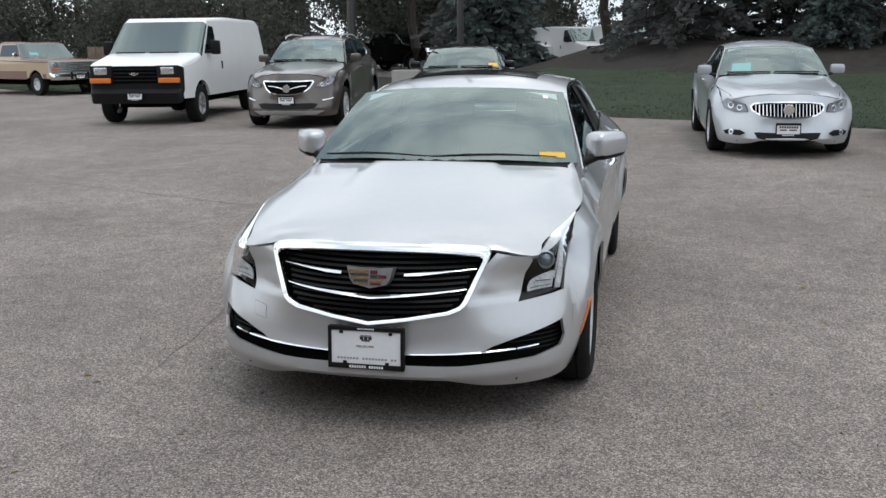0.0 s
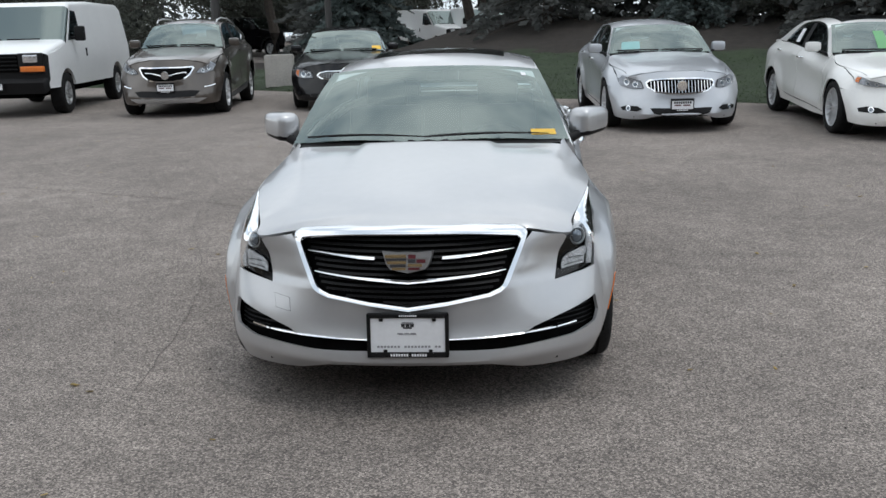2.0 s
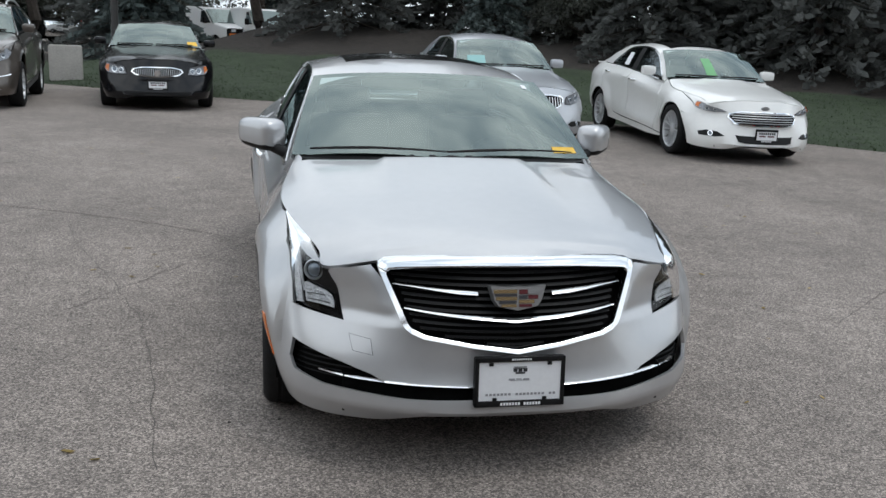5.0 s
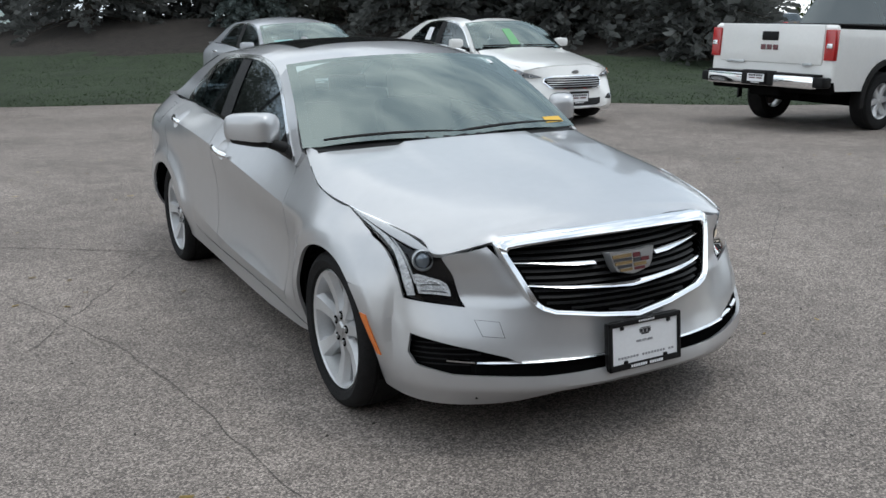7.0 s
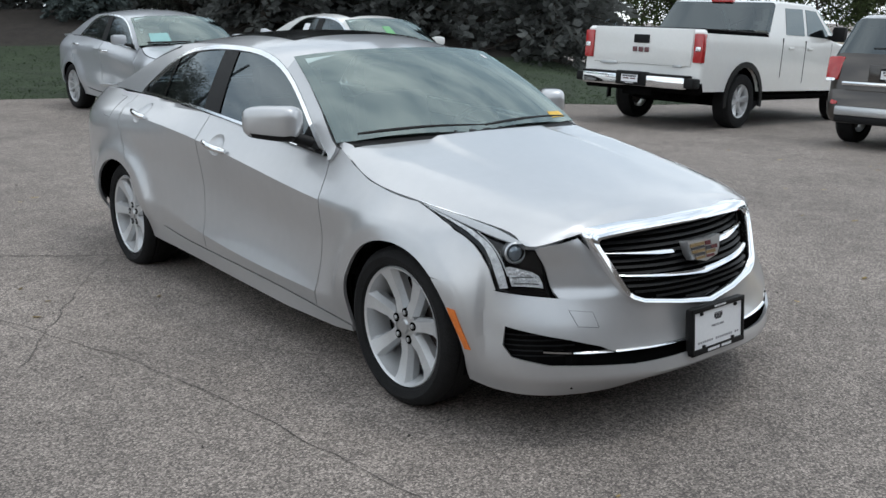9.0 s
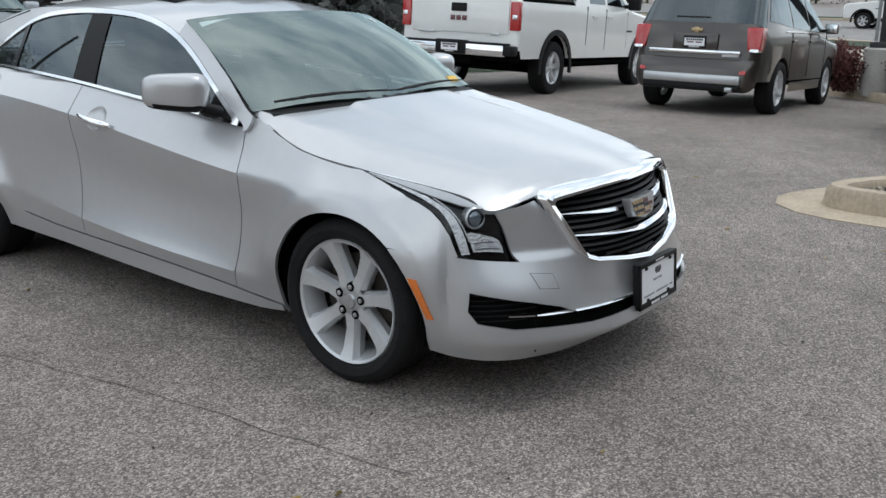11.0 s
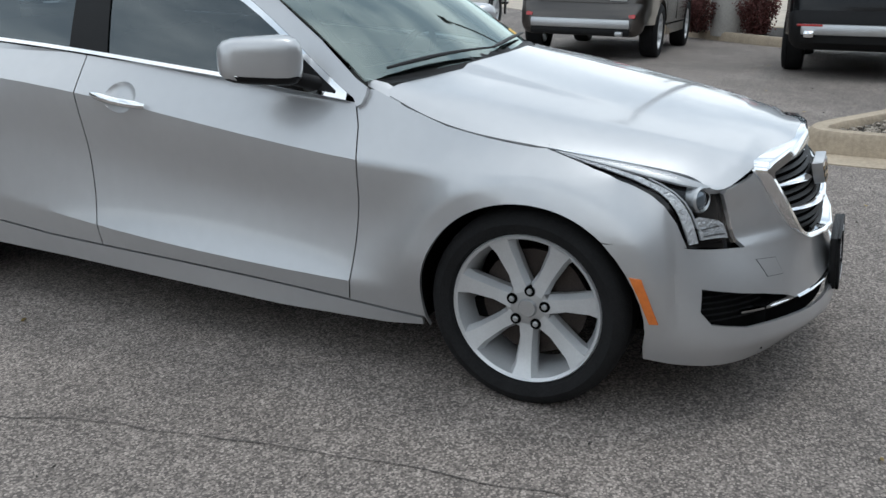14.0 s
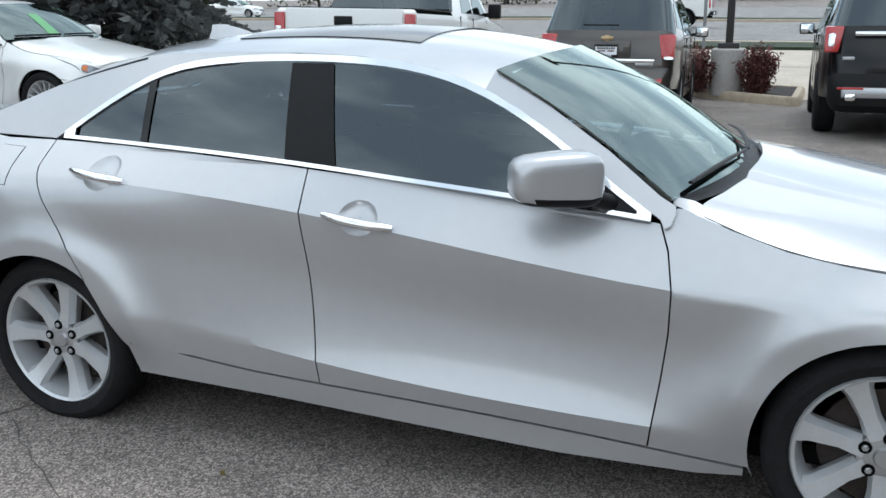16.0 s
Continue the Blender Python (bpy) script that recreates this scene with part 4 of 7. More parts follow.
    # crest
    c0 = at_body(0.0, .645)
    crest = [(-.100, .040), (-.034, .034), (0, .036), (.034, .034), (.100, .040), (.086, -.010), (.070, -.032), (.0, -.048), (-.070, -.032), (-.086, -.010)]
    bm = bmesh.new()
    top = [bm.verts.new((x, -.014, z)) for x, z in crest]
    base = [bm.verts.new((x * 1.05, .02, z * 1.05)) for x, z in crest]
    bm.faces.new(top)
    for i in range(len(crest)):
        j = (i + 1) % len(crest)
        bm.faces.new((top[i], base[i], base[j], top[j]))
    em = part("emblem", bm, SATIN, car, "shield emblem in chrome, gold and dark red")
    em.matrix_local = Matrix.Translation(c0 + Vector((0, -.016, 0))) @ Matrix.Rotation(radians(-12), 4, "X")
    for x, z, w, h, mt in ((-.047, .020, .084, .013, GOLD), (-.045, .007, .080, .009, PRINT), (-.043, -.005, .076, .012, GOLD), (-.038, -.018, .062, .010, PRINT), (-.034, -.030, .054, .010, GOLD), (.018, .018, .030, .016, REDENAMEL), (.058, .018, .044, .016, SATIN), (.018, .000, .030, .014, PRINT), (.054, .000, .036, .014, REDENAMEL), (.030, -.016, .056, .012, GOLD), (.026, -.030, .046, .010, REDENAMEL)):
        o = link_mesh("enamel_field", *box_piece(x, -.0155, z, w, .003, h), mt, em, smooth=False)
    # intakes below
    ib = link_mesh("lower_intake", *M["intake_back"], DARKIN, car, "black lower air intake")
    for sg in (-1, 1):
        for k in range(6):
            z = .325 + k * .018
            x0, x1 = .52 + k * .03, .765
            pts = [(sg * float(s_at_x(x)), z) for x in np.linspace(x0, x1, 6)]
            link_mesh("intake_slat", *ribbon(pts if sg > 0 else pts[::-1], .006, .006, body, -.042), PLASTIC, ib)
        bl = [(sg * float(s_at_x(x)), z) for x, z in ((.44, .339), (.50, .340), (.56, .341), (.60, .343), (.64, .346), (.675, .349))]
        link_mesh("intake_blade", *ribbon(bl if sg > 0 else bl[::-1], .0105, .010, body, -.018, None), CHROME, ib, "chrome fog-lamp blade", sharp=50)
    tr = [(math.copysign(float(s_at_x(abs(x))), x), .337 + .006 * abs(x) / .44) for x in np.linspace(-.46, .46, 21)]
    link_mesh("lower_trim", *ribbon(tr, .007, .008, body, .0), CHROME, ib, "thin chrome strip", sharp=50)
    # plate
    pc = at_body(0.0, .365)
    pm = Matrix.Translation((0, -2.232, .365)) @ Matrix.Rotation(radians(-4), 4, "X")
    holder = link_mesh("plate_frame", *joined([box_piece(0, .012, 0, .325, .024, .178, .008), box_piece(0, -.004, .080, .325, .012, .018, .004), box_piece(0, -.004, -.078, .325, .012, .022, .004), box_piece(-.155, -.004, 0, .015, .012, .178, .004), box_piece(.155, -.004, 0, .015, .012, .178, .004)]), PLASTIC, car, "black dealer plate frame")
    holder.matrix_local = pm
    ins = link_mesh("plate_insert", *box_piece(0, -.002, .002, .296, .004, .142), PLATEWHITE, holder, "white printed card", smooth=False)
    bars = [(0, .052, .046, .003), (0, .047, .052, .003), (-.018, .040, .014, .010), (.0, .040, .014, .010), (.018, .040, .014, .010), (0, .031, .034, .006)]
    text_bars(holder, "print_bar", Matrix.Translation((0, -.0045, 0)), bars, PRINT)
    text_bars(holder, "print_bar", Matrix.Translation((0, -.0045, 0)), [(-.030, .008, .022, .006), (-.004, .009, .020, .004), (.022, .008, .022, .006), (.0, .004, .07, .0015)] + [(-.118 + k * .0135, -.045, .009, .008) for k in range(19) if k not in (7, 16)], PRINTGREY)
    text_bars(holder, "print_bar", Matrix.Translation((0, -.011, 0)), [(-.066 + k * .0105, -.078, .0075, .010) for k in range(14) if k != 7] + [(-.03 + k * .008, .081, .005, .006) for k in range(9)], PLATEWHITE)
    for x, z in ((-.105, .064), (.105, .064), (-.09, -.062), (.09, -.062)):
        o = link_mesh("plate_clip", *box_piece(x, -.006, z, .016, .008, .012, .003), PLASTIC, holder)
    # headlamps
    for sg in (1, -1):
        fl = (lambda q: q) if sg > 0 else mirrored
        base = link_mesh("headlamp", *fl(M["lamp_base"]), GLOSSBLACK, car, "black headlamp housing")
        for pcs, mt in lamp_inside(base):
            link_mesh("light_guide", *fl(pcs), mt, base, "bright reflector strip", sharp=50)
        c = Vector((.689, -1.853, .679))
        aim = Vector((.42, -.88, .12)).to_track_quat("X", "Z").to_matrix().to_4x4()
        ringp = lathe([(.029, .004), (.034, .012), (.039, .006), (.040, -.03)], 28)
        ball = lathe([(.0005, .016), (.012, .0145), (.022, .009), (.029, .002), (.031, -.01)], 24)
        for nm, pc_, mt in (("projector_ring", ringp, SATIN), ("projector_lens", ball, PROJECTOR)):
            v = np.array([(Matrix.Translation(c) @ aim @ Vector(q))[:] for q in pc_[0]])
            link_mesh(nm, *fl((v, pc_[1])), mt, base)
        blk = lamp_piece([(.05, .29, .86), (.10, .29, .87), (.15, .29, .84), (.18, .29, .74), (.21, .29, .52), (.24, .29, .36)], -.005, 7, .008)
        link_mesh("turn_lamp", *fl(blk), FACET, base, "clear ribbed turn lamp")
        for k in range(3):
            link_mesh("lamp_rib", *fl(lamp_piece([(.075 + k * .03, .34, .80 - k * .04), (.085 + k * .03, .34, .80 - k * .04)], -.003, 4, .003)), LIGHTGUIDE if k == 1 else GREYPLAST, base)
        ln = link_mesh("lamp_lens", *fl(M["lamp_lens"]), LENS, base, "clear plastic lens")
        ln.visible_shadow = False
    # side markers
    mk = skin(sheet(sy([(-1.704, .480), (-1.735, .476), (-1.752, .42), (-1.772, .335), (-1.752, .333), (-1.728, .42)]), (), .02), body, out_of, .006, .004)
    pair(car, "side_marker", mk, AMBER, "amber side marker lamp")
    # tow cover outline
    for sg in (-1,):
        tow = [(sg * float(s_at_x(x)), z) for x, z in ((.505, .475), (.575, .483), (.565, .432), (.50, .425))]
        ctr = np.mean(tow, axis=0)
        rim_t = [tuple(ctr + (np.array(q) - ctr) * 1.045) for q in tow]
        link_mesh("tow_gap", *skin(sheet(rim_t, (), .03), body, lambda c: Vector((0, -1, 0)), .002, .0006), PLASTIC, bump)
        link_mesh("tow_cover", *skin(sheet(tow, (), .03), body, lambda c: Vector((0, -1, 0)), .003, .0015), SILVER, bump)
    # handles
    for (y0, z0, y1, z1), nm in (((.017, .850, .247, .881), 0), ((.997, .942, 1.230, .966), 1)):
        for sg in (1, -1):
            fl = (lambda q: q) if sg > 0 else mirrored
            ys = np.linspace(y0, y1, 9)
            pts = []
            for k, y in enumerate(ys):
                z = z0 + (z1 - z0) * k / 8
                p = body(np.array([s_at_y(y)]), np.array([z]))[0]
                pts.append((p[0] + .012 + .020 * math.sin(math.pi * k / 8), y, z))
            par = doors[(2 * nm) + (0 if sg > 0 else 1)]
            link_mesh("door_handle", *fl(tube(pts, [.010, .016, .017, .017, .017, .017, .017, .016, .010], 12, .95)), CHROME, par, "chrome pull handle")
            yc, zc = (y0 + y1) / 2, (z0 + z1) / 2 + .004
            link_mesh("handle_cup", *fl(hollow(*CUPS[nm])), SILVER, par)
    # mirrors
    for sg in (1, -1):
        fl = (lambda q: q) if sg > 0 else mirrored
        bm = bmesh.new()
        bmesh.ops.create_cube(bm, size=1)
        bmesh.ops.subdivide_edges(bm, edges=bm.edges[:], cuts=5, use_grid_fill=True)
        for v in bm.verts:
            c = v.co * 2
            q = Vector((c.x, c.y, c.z))
            n = (abs(q.x) ** 4.6 + abs(q.y) ** 3.6 + abs(q.z) ** 4.2) ** (1 / 4.2)
            q = q / max(n, 1e-6)
            wide = 1 - .18 * (q.x + 1) / 2
            along, across = q.x * .134, q.y * .074 * (1.0 if q.y < 0 else .95) * wide
            v.co = (.868 + along * .60 - across * -.80 * -1, -.485 + along * .80 + across * .60, 1.033 + q.z * .082 * wide + .004 * q.x)
        mv, mf = bm_arrays(bm)
        bm.free()
        cap_f = [f for f in mf if np.mean(mv[f][:, 2]) > .985]
        low_f = [f for f in mf if np.mean(mv[f][:, 2]) <= .985]
        cap = link_mesh("door_mirror", *fl((mv, cap_f)), SILVER, car, "silver door mirror with black underside", sharp=60)
        link_mesh("mirror_base", *fl((mv * (1, 1, 1) - (0, 0, .002), low_f)), PLASTIC, cap, sharp=60)
        link_mesh("mirror_stalk", *fl(tube([(.735, -.62, .940), (.775, -.60, .958), (.82, -.57, .975)], [.030, .026, .024], 10)), PLASTIC, cap)
        gv, gf = lathe([(.0005, 0), (.062, 0)], 24, "y")
        link_mesh("mirror_glass", *fl((gv * (1.5, 1, 1) @ np.array(Matrix.Rotation(radians(40), 3, 'Z')).T + (.845, -.455, 1.035), gf)), CHROME, cap)
        tri = skin(sheet([(-.70, .925), (-.545, .935), (-.56, 1.03), (-.60, 1.005)], (), .04), house, lambda c: Vector((1, 0, 0)), .0, .002)
        link_mesh("mirror_sail", *fl(tri), PLASTIC, cap)
    # stickers inside the screen
    st = skin(sheet([(.74, .05), (.92, .05), (.92, .11), (.74, .11)], (), .1), screen, lambda c: Vector((0, -.6, .8)), 0, .002)
    link_mesh("stock_sticker", *st, YELLOWTAG, ws, "yellow paper sticker", smooth=False)
    sp = skin(sheet([(.80, .84), (.845, .84), (.845, .90), (.80, .90)], (), .1), screen, lambda c: Vector((0, -.6, .8)), 0, .002)
    link_mesh("window_decal", *sp, PLATEWHITE, ws, smooth=False)
    cam_v = box_piece(0, -.30, 1.285, .09, .08, .05, .015)
    link_mesh("sensor_housing", *cam_v, PLASTIC, car)
    # fuel door
    fd = sy([(1.50, .905), (1.615, .915), (1.64, .94), (1.635, 1.0), (1.60, 1.025), (1.50, 1.02)])
    fc = np.mean(fd, axis=0)
    link_mesh("fuel_gap", *mirrored(skin(sheet([tuple(fc + (np.array(q) - fc) * 1.03) for q in fd], (), .03), body, out_of, .002, .0006)), PLASTIC, car)
    link_mesh("fuel_door", *mirrored(skin(sheet(fd, (), .03), body, out_of, .003, .0018)), SILVER, car)
    wheel_set(car, -AXLE, .757, .318, .238, .225, 7, (.034, .029, .037, .050, True), (ALLOY, SATIN))
    wheel_set(car, AXLE, .757, .318, .238, .225, 7, (.034, .029, .037, .050, True), (ALLOY, SATIN))
    return car


build_sedan()
# ---- other vehicles ----
COARSE = Skins(0.075)


def ground_pose(x, y, heading):
    """A pose on the sloping lot: front towards -y at heading 0."""
    e = 0.8
    n = Vector((float(ground_z(x - e, y) - ground_z(x + e, y)), float(ground_z(x, y - e) - ground_z(x, y + e)), 2 * e)).normalized()
    tilt = Vector((0, 0, 1)).rotation_difference(n).to_matrix().to_4x4()
    return Matrix.Translation((x, y, float(ground_z(x, y)))) @ tilt @ Matrix.Rotation(radians(heading), 4, "Z")


def warper(width, wheelbase, front, rear, heights, stretch=0.0):
    """Fits the shared body to another car's width, wheelbase, overhangs and heights (sill, nose, belt, roof)."""
    kx = width / 1.79

    def warp(v):
        v = np.array(v, float)
        x, y, z = v[:, 0] * kx, v[:, 1].copy(), v[:, 2]
        if stretch:
            g = np.clip((z - 1.02) / .12, 0, 1)
            y = np.where(y > .3, y + stretch * g * (y - .3), y)
        y2 = np.where(y < -AXLE, -wheelbase / 2 + (y + AXLE) * front / .845, np.where(y > AXLE, wheelbase / 2 + (y - AXLE) * rear / 1.06, y * wheelbase / 2 / AXLE))
        return np.c_[x, y2, np.interp(z, [0, .18, .76, 1.0, 1.42], [0, *heights])]

    return warp


def patch(poly, holes=(), step=.06, lip=.01, off=.006):
    return skin(sheet(half_ring_x(poly) if poly[0][0] == 0 else [(float(s_at_x(a)), b) for a, b in poly], [half_ring_x(h) for h in holes], step), body, out_of, lip, off)


def dealer_plate(car, y, z, w=.31, h=.16, white=True, flip=1, x=0.0, tilt=0.0):
    pm = Matrix.Translation((x, y, z)) @ Matrix.Rotation(radians(tilt), 4, "X")
    o = link_mesh("plate_frame", *box_piece(0, 0, 0, w, .02, h, .006), PLASTIC, car, "dealer plate in a black frame")
    o.matrix_local = pm
    link_mesh("plate_insert", *box_piece(0, -.011 * flip, 0, w * .9, .004, h * .64), PLATEWHITE, o, smooth=False)
    text_bars(o, "print_bar", Matrix.Translation((0, -.0138 * flip, 0)), [(-w * .33 + k * w * .095, h * (.19 if white else .15), w * .07, h * .17) for k in range(8)], PRINT)
    text_bars(o, "print_bar", Matrix.Translation((0, -.0138 * flip, 0)), [(-w * .2, -h * .02, w * .28, h * .10), (w * .18, -h * .02, w * .3, h * .10)], REDENAMEL)
    text_bars(o, "print_bar", Matrix.Translation((0, -.0138 * flip, 0)), [(-w * .2 + k * w * .08, -h * .40, w * .055, h * .10) for k in range(6)], PLATEWHITE)


def shared_car(name, label, category, place, warp, paint, wheelsize, lower=None, rims=ALLOY, spokes=10, style=(.02, .016, .018, .02, False), trim=CHROME, mirror=None, track=None, wheelbase=2.7, moon=False):
    """A car on the shared body: panels, glass, cabin, mirrors, wheels."""
    car = new(name)
    tagged(car, label, category)
    car.matrix_world = place
    M = COARSE.made
    lm = lambda nm, key, mat, lab="": link_mesh(nm, warp(M[key][0]), M[key][1], mat, car, lab)
    front = lm("front_bumper", "front_closed", paint)
    pair(car, "lamp_surround", lamp_piece([(v, -.04, 1.04) for v in np.linspace(-.02, 1, 12)], -.003, 7), paint, "", warp)
    lm("hood", "hood", paint)
    for nm, key, mat in (("front_fender", "fender", paint), ("sill", "sill", lower or paint), ("front_door", "door_f", paint), ("rear_door", "door_r", paint), ("rear_quarter", "quarter", paint), ("rear_bumper", "rear_bumper", paint), ("tail_panel", "tail", paint), ("a_pillar", "pillar_a", paint), ("c_pillar", "pillar_c", paint), ("window_trim", "chrome", trim), ("b_pillar", "b_post", PLASTIC)):
        pair(car, nm, M[key], mat, "", warp)
    for nm, key in (("front_window", "glass_f"), ("rear_window", "glass_r")):
        pair(car, nm, M[key], SIDEGLASS, "", warp)
    lm("roof", "roof", paint)
    lm("boot_lid", "deck", paint)
    ws = lm("windscreen", "windscreen", GLASS)
    lm("screen_border", "screen_band", GLOSSBLACK).parent = ws
    lm("rear_screen", "backlight", SIDEGLASS)
    underbody(car, COARSE, warp)
    cabin(car, warp, CLOTHGREY)
    if moon:
        flat = sheet([(-.43, -.12), (.43, -.12), (.43, .60), (-.43, .60)], (), .1)
        v, f = skin(flat, roof, lambda c: Vector((0, 0, 1)), .004, .006)
        link_mesh("sunroof", warp(v), f, GLOSSBLACK, car, "dark glass sunroof")
    for x0, x1 in ((-.60, -.05), (0, .58)):
        pts = [tuple(screen(np.array([(x0 + (x1 - x0) * k / 5) / .7]), np.array([.06]))[0] + (0, -.015, .012)) for k in range(6)]
        link_mesh("wiper", *(lambda q: (warp(q[0]), q[1]))(tube(pts, .010, 5)), PLASTIC, car)
    for sg in (1, -1):
        fl = (lambda q: q) if sg > 0 else mirrored
        v, f = box_piece(.90, -.52, 1.035, .20, .12, .13, .045)
        o = link_mesh("door_mirror", *(lambda q: (warp(q[0]), q[1]))(fl((v, f))), mirror or paint, car)
        v, f = tube([(.74, -.60, .95), (.83, -.55, .98)], .022, 6)
        link_mesh("mirror_stalk", *(lambda q: (warp(q[0]), q[1]))(fl((v, f))), PLASTIC, o)
        for y0, y1, z0 in ((.03, .25, .865), (1.05, 1.27, .935)):
            pts = []
            for k in range(5):
                y = y0 + (y1 - y0) * k / 4
                p = body(np.array([s_at_y(y)]), np.array([z0]))[0]
                pts.append((p[0] + .008 + .018 * math.sin(math.pi * k / 4), y, z0))
            link_mesh("door_handle", *(lambda q: (warp(q[0]), q[1]))(fl(tube(pts, .013, 6))), trim, car)
    r, rim, wd = wheelsize
    for ax in (-wheelbase / 2, wheelbase / 2):
        wheel_set(car, ax, track, r, rim, wd, spokes, style, (rims, rims))
    return car


def add(car, name, piece, mat, warp, label="", both=False, parent=None, sharp=45):
    pcs = (piece, mirrored(piece)) if both else (piece,)
    return [link_mesh(name, warp(p[0]), p[1], mat, parent or car, label, sharp=sharp) for p in pcs]


def grow(pts, kx, kz, z0):
    """An outline widened about the centre line and stretched in height above z0."""
    return [(a * kx, z0 + (b - z0) * kz) for a, b in pts]


def nose_lamp(car, warp, poly, bulbs, amber=None, inner=REFLECTOR):
    """Headlamp pair: dark housing, reflector bowls, amber corner, clear lens."""
    ring = lambda cx, cz, r, n=14: [(float(s_at_x(cx)) + r * math.cos(t), cz + r * math.sin(t)) for t in np.linspace(0, 2 * math.pi, n, endpoint=False)]
    disc = lambda cx, cz, r, off: skin(sheet(ring(cx, cz, r), (), .05), body, out_of, .006, off)
    for sg in (1, -1):
        fl = (lambda q: q) if sg > 0 else mirrored
        w2 = lambda q: (warp(fl(q)[0]), fl(q)[1])
        rim = link_mesh("headlamp", *w2(patch([tuple((np.array(q) - np.mean(poly, axis=0)) * 1.05 + np.mean(poly, axis=0)) for q in poly], (), .04, .02, .014)), GREYPLAST, car, "clear-lens headlamp")
        link_mesh("lamp_interior", *w2(patch(poly, (), .04, .004, .018)), inner if inner is not REFLECTOR else LAMPGREY, rim)
        for cx, cz, r in bulbs:
            link_mesh("reflector_bowl", *w2(disc(cx, cz, r, .024)), REFLECTOR, rim)
            link_mesh("projector_lens", *w2(disc(cx, cz, r * .62, .030)), PROJECTOR, rim)
        if amber:
            link_mesh("amber_corner", *w2(patch(amber, (), .04, .004, .026)), AMBER, rim, "amber corner lens")
        ln = link_mesh("lamp_lens", *w2(patch(poly, (), .04, .01, .036)), LENS, rim)
        ln.visible_shadow = False


def fog_pair(car, warp, poly, cx, cz, r=.03):
    for sg in (1, -1):
        fl = (lambda q: q) if sg > 0 else mirrored
        w2 = lambda q: (warp(fl(q)[0]), fl(q)[1])
        b = link_mesh("fog_recess", *w2(patch(poly, (), .05, .004, .004)), PLASTIC, car)
        s = float(s_at_x(cx))
        for k, mt, o in ((1.0, CHROME, .008), (.72, PROJECTOR, .012)):
            ring = [(s + r * k * math.cos(a), cz + r * k * math.sin(a)) for a in np.linspace(0, 2 * math.pi, 14, endpoint=False)]
            link_mesh("fog_lamp", *w2(skin(sheet(ring, (), .05), body, out_of, .004, o)), mt, b)


def grille_on(car, warp, outer, inner, frame_mat, bars, bar_mat, label):
    """A framed grille: dark field, frame, bars as (points, width)."""
    b = add(car, "grille", patch(outer, (), .06, .004, .004), DARKIN, warp, label)[0]
    if inner:
        add(car, "grille_frame", patch(outer, [inner], .04, .012, .012), frame_mat, warp, "", parent=b)
    for pts, w in bars:
        sk = [(math.copysign(float(s_at_x(abs(a))), a), z) for a, z in pts]
        add(car, "grille_bar", ribbon(sk, w, .010, body, .004), bar_mat, warp, "", parent=b)
    return b


def badge(car, x, y, z, w, h, mat, round_=False, flip=1):
    """A maker's mark as a plain shape."""
    if round_:
        v, f = lathe([(.0005, -.006), (w, -.006), (w * 1.05, 0), (w * 1.05, .01)], 20, "y")
        v = v * (1, flip, 1) + (x, y, z)
    else:
        v, f = joined([box_piece(x, y, z, w, .012, h * .45, .003), box_piece(x, y, z, w * .4, .012, h, .003)])
    return link_mesh("emblem", v, f, mat, car, "plain metal emblem")


def silver_saloon():
    wp = warper(1.815, 2.685, .97, 1.01, [.17, .80, 1.03, 1.476])
    car = shared_car("sedan", "pale silver parked sedan with waterfall chrome grille", "car", ground_pose(2.70, 9.10, 2.2), wp, SILVER_B, (.335, .235, .235), rims=ALLOY, spokes=10, track=.79, wheelbase=2.685)
    go = [(0, .648), (.20, .645), (.335, .630), (.375, .60), (.355, .56), (.28, .515), (.16, .495), (0, .487)]
    gi = [(0, .634), (.20, .632), (.325, .617), (.355, .596), (.338, .562), (.27, .525), (.15, .507), (0, .499)]
    go, gi = grow(go, 1.22, 1.22, .487), grow(gi, 1.22, 1.22, .487)
    bars = []
    for k in range(-9, 10):
        x = k * .043
        t = abs(x) / .44
        bars.append((grow([(x, .505 + .045 * t * t * .68), (x, .628 - .012 * t)], 1, 1.22, .487), .012))
    b = grille_on(car, wp, go, gi, CHROME, [], CHROME, "dark grille with upright chrome slats")
    for (pts, w) in bars:
        p0, p1 = (at_body(a, z) for a, z in pts)
        v, f = tube([p0 + Vector((0, -.012, 0)), p1 + Vector((0, -.012, 0))], .008, 6)
        add(car, "grille_slat", (v, f), CHROME, wp, parent=b)
    c = wp(np.array([at_body(0, .592)]))[0]
    badge(car, 0, c[1] - .03, c[2], .066, .062, CHROME, True)
    nose_lamp(car, wp, [(.475, .560), (.60, .550), (.735, .590), (.765, .66), (.745, .70), (.64, .690), (.51, .650)], ((.665, .635, .048), (.565, .605, .036)))
    fog_pair(car, wp, [(.50, .315), (.56, .285), (.71, .295), (.73, .33), (.68, .352), (.56, .35)], .655, .322, .032)
    add(car, "lower_intake", patch([(0, .325), (.36, .33), (.405, .325), (.36, .262), (.25, .238), (0, .232)], (), .06, .004, .004), PLASTIC, wp, "black lower intake")
    c = wp(np.array([at_body(0, .385)]))[0]
    dealer_plate(car, c[1] - .03, c[2] - .02, .31, .17)
    o = skin(sheet([(-.78, .10), (-.42, .10), (-.42, .34), (-.78, .34)], (), .2), screen, lambda q: Vector((0, -1, 0)), 0, .004)
    add(car, "window_paper", o, CYANTAG, wp, "pale cyan paper behind the screen")
    return car


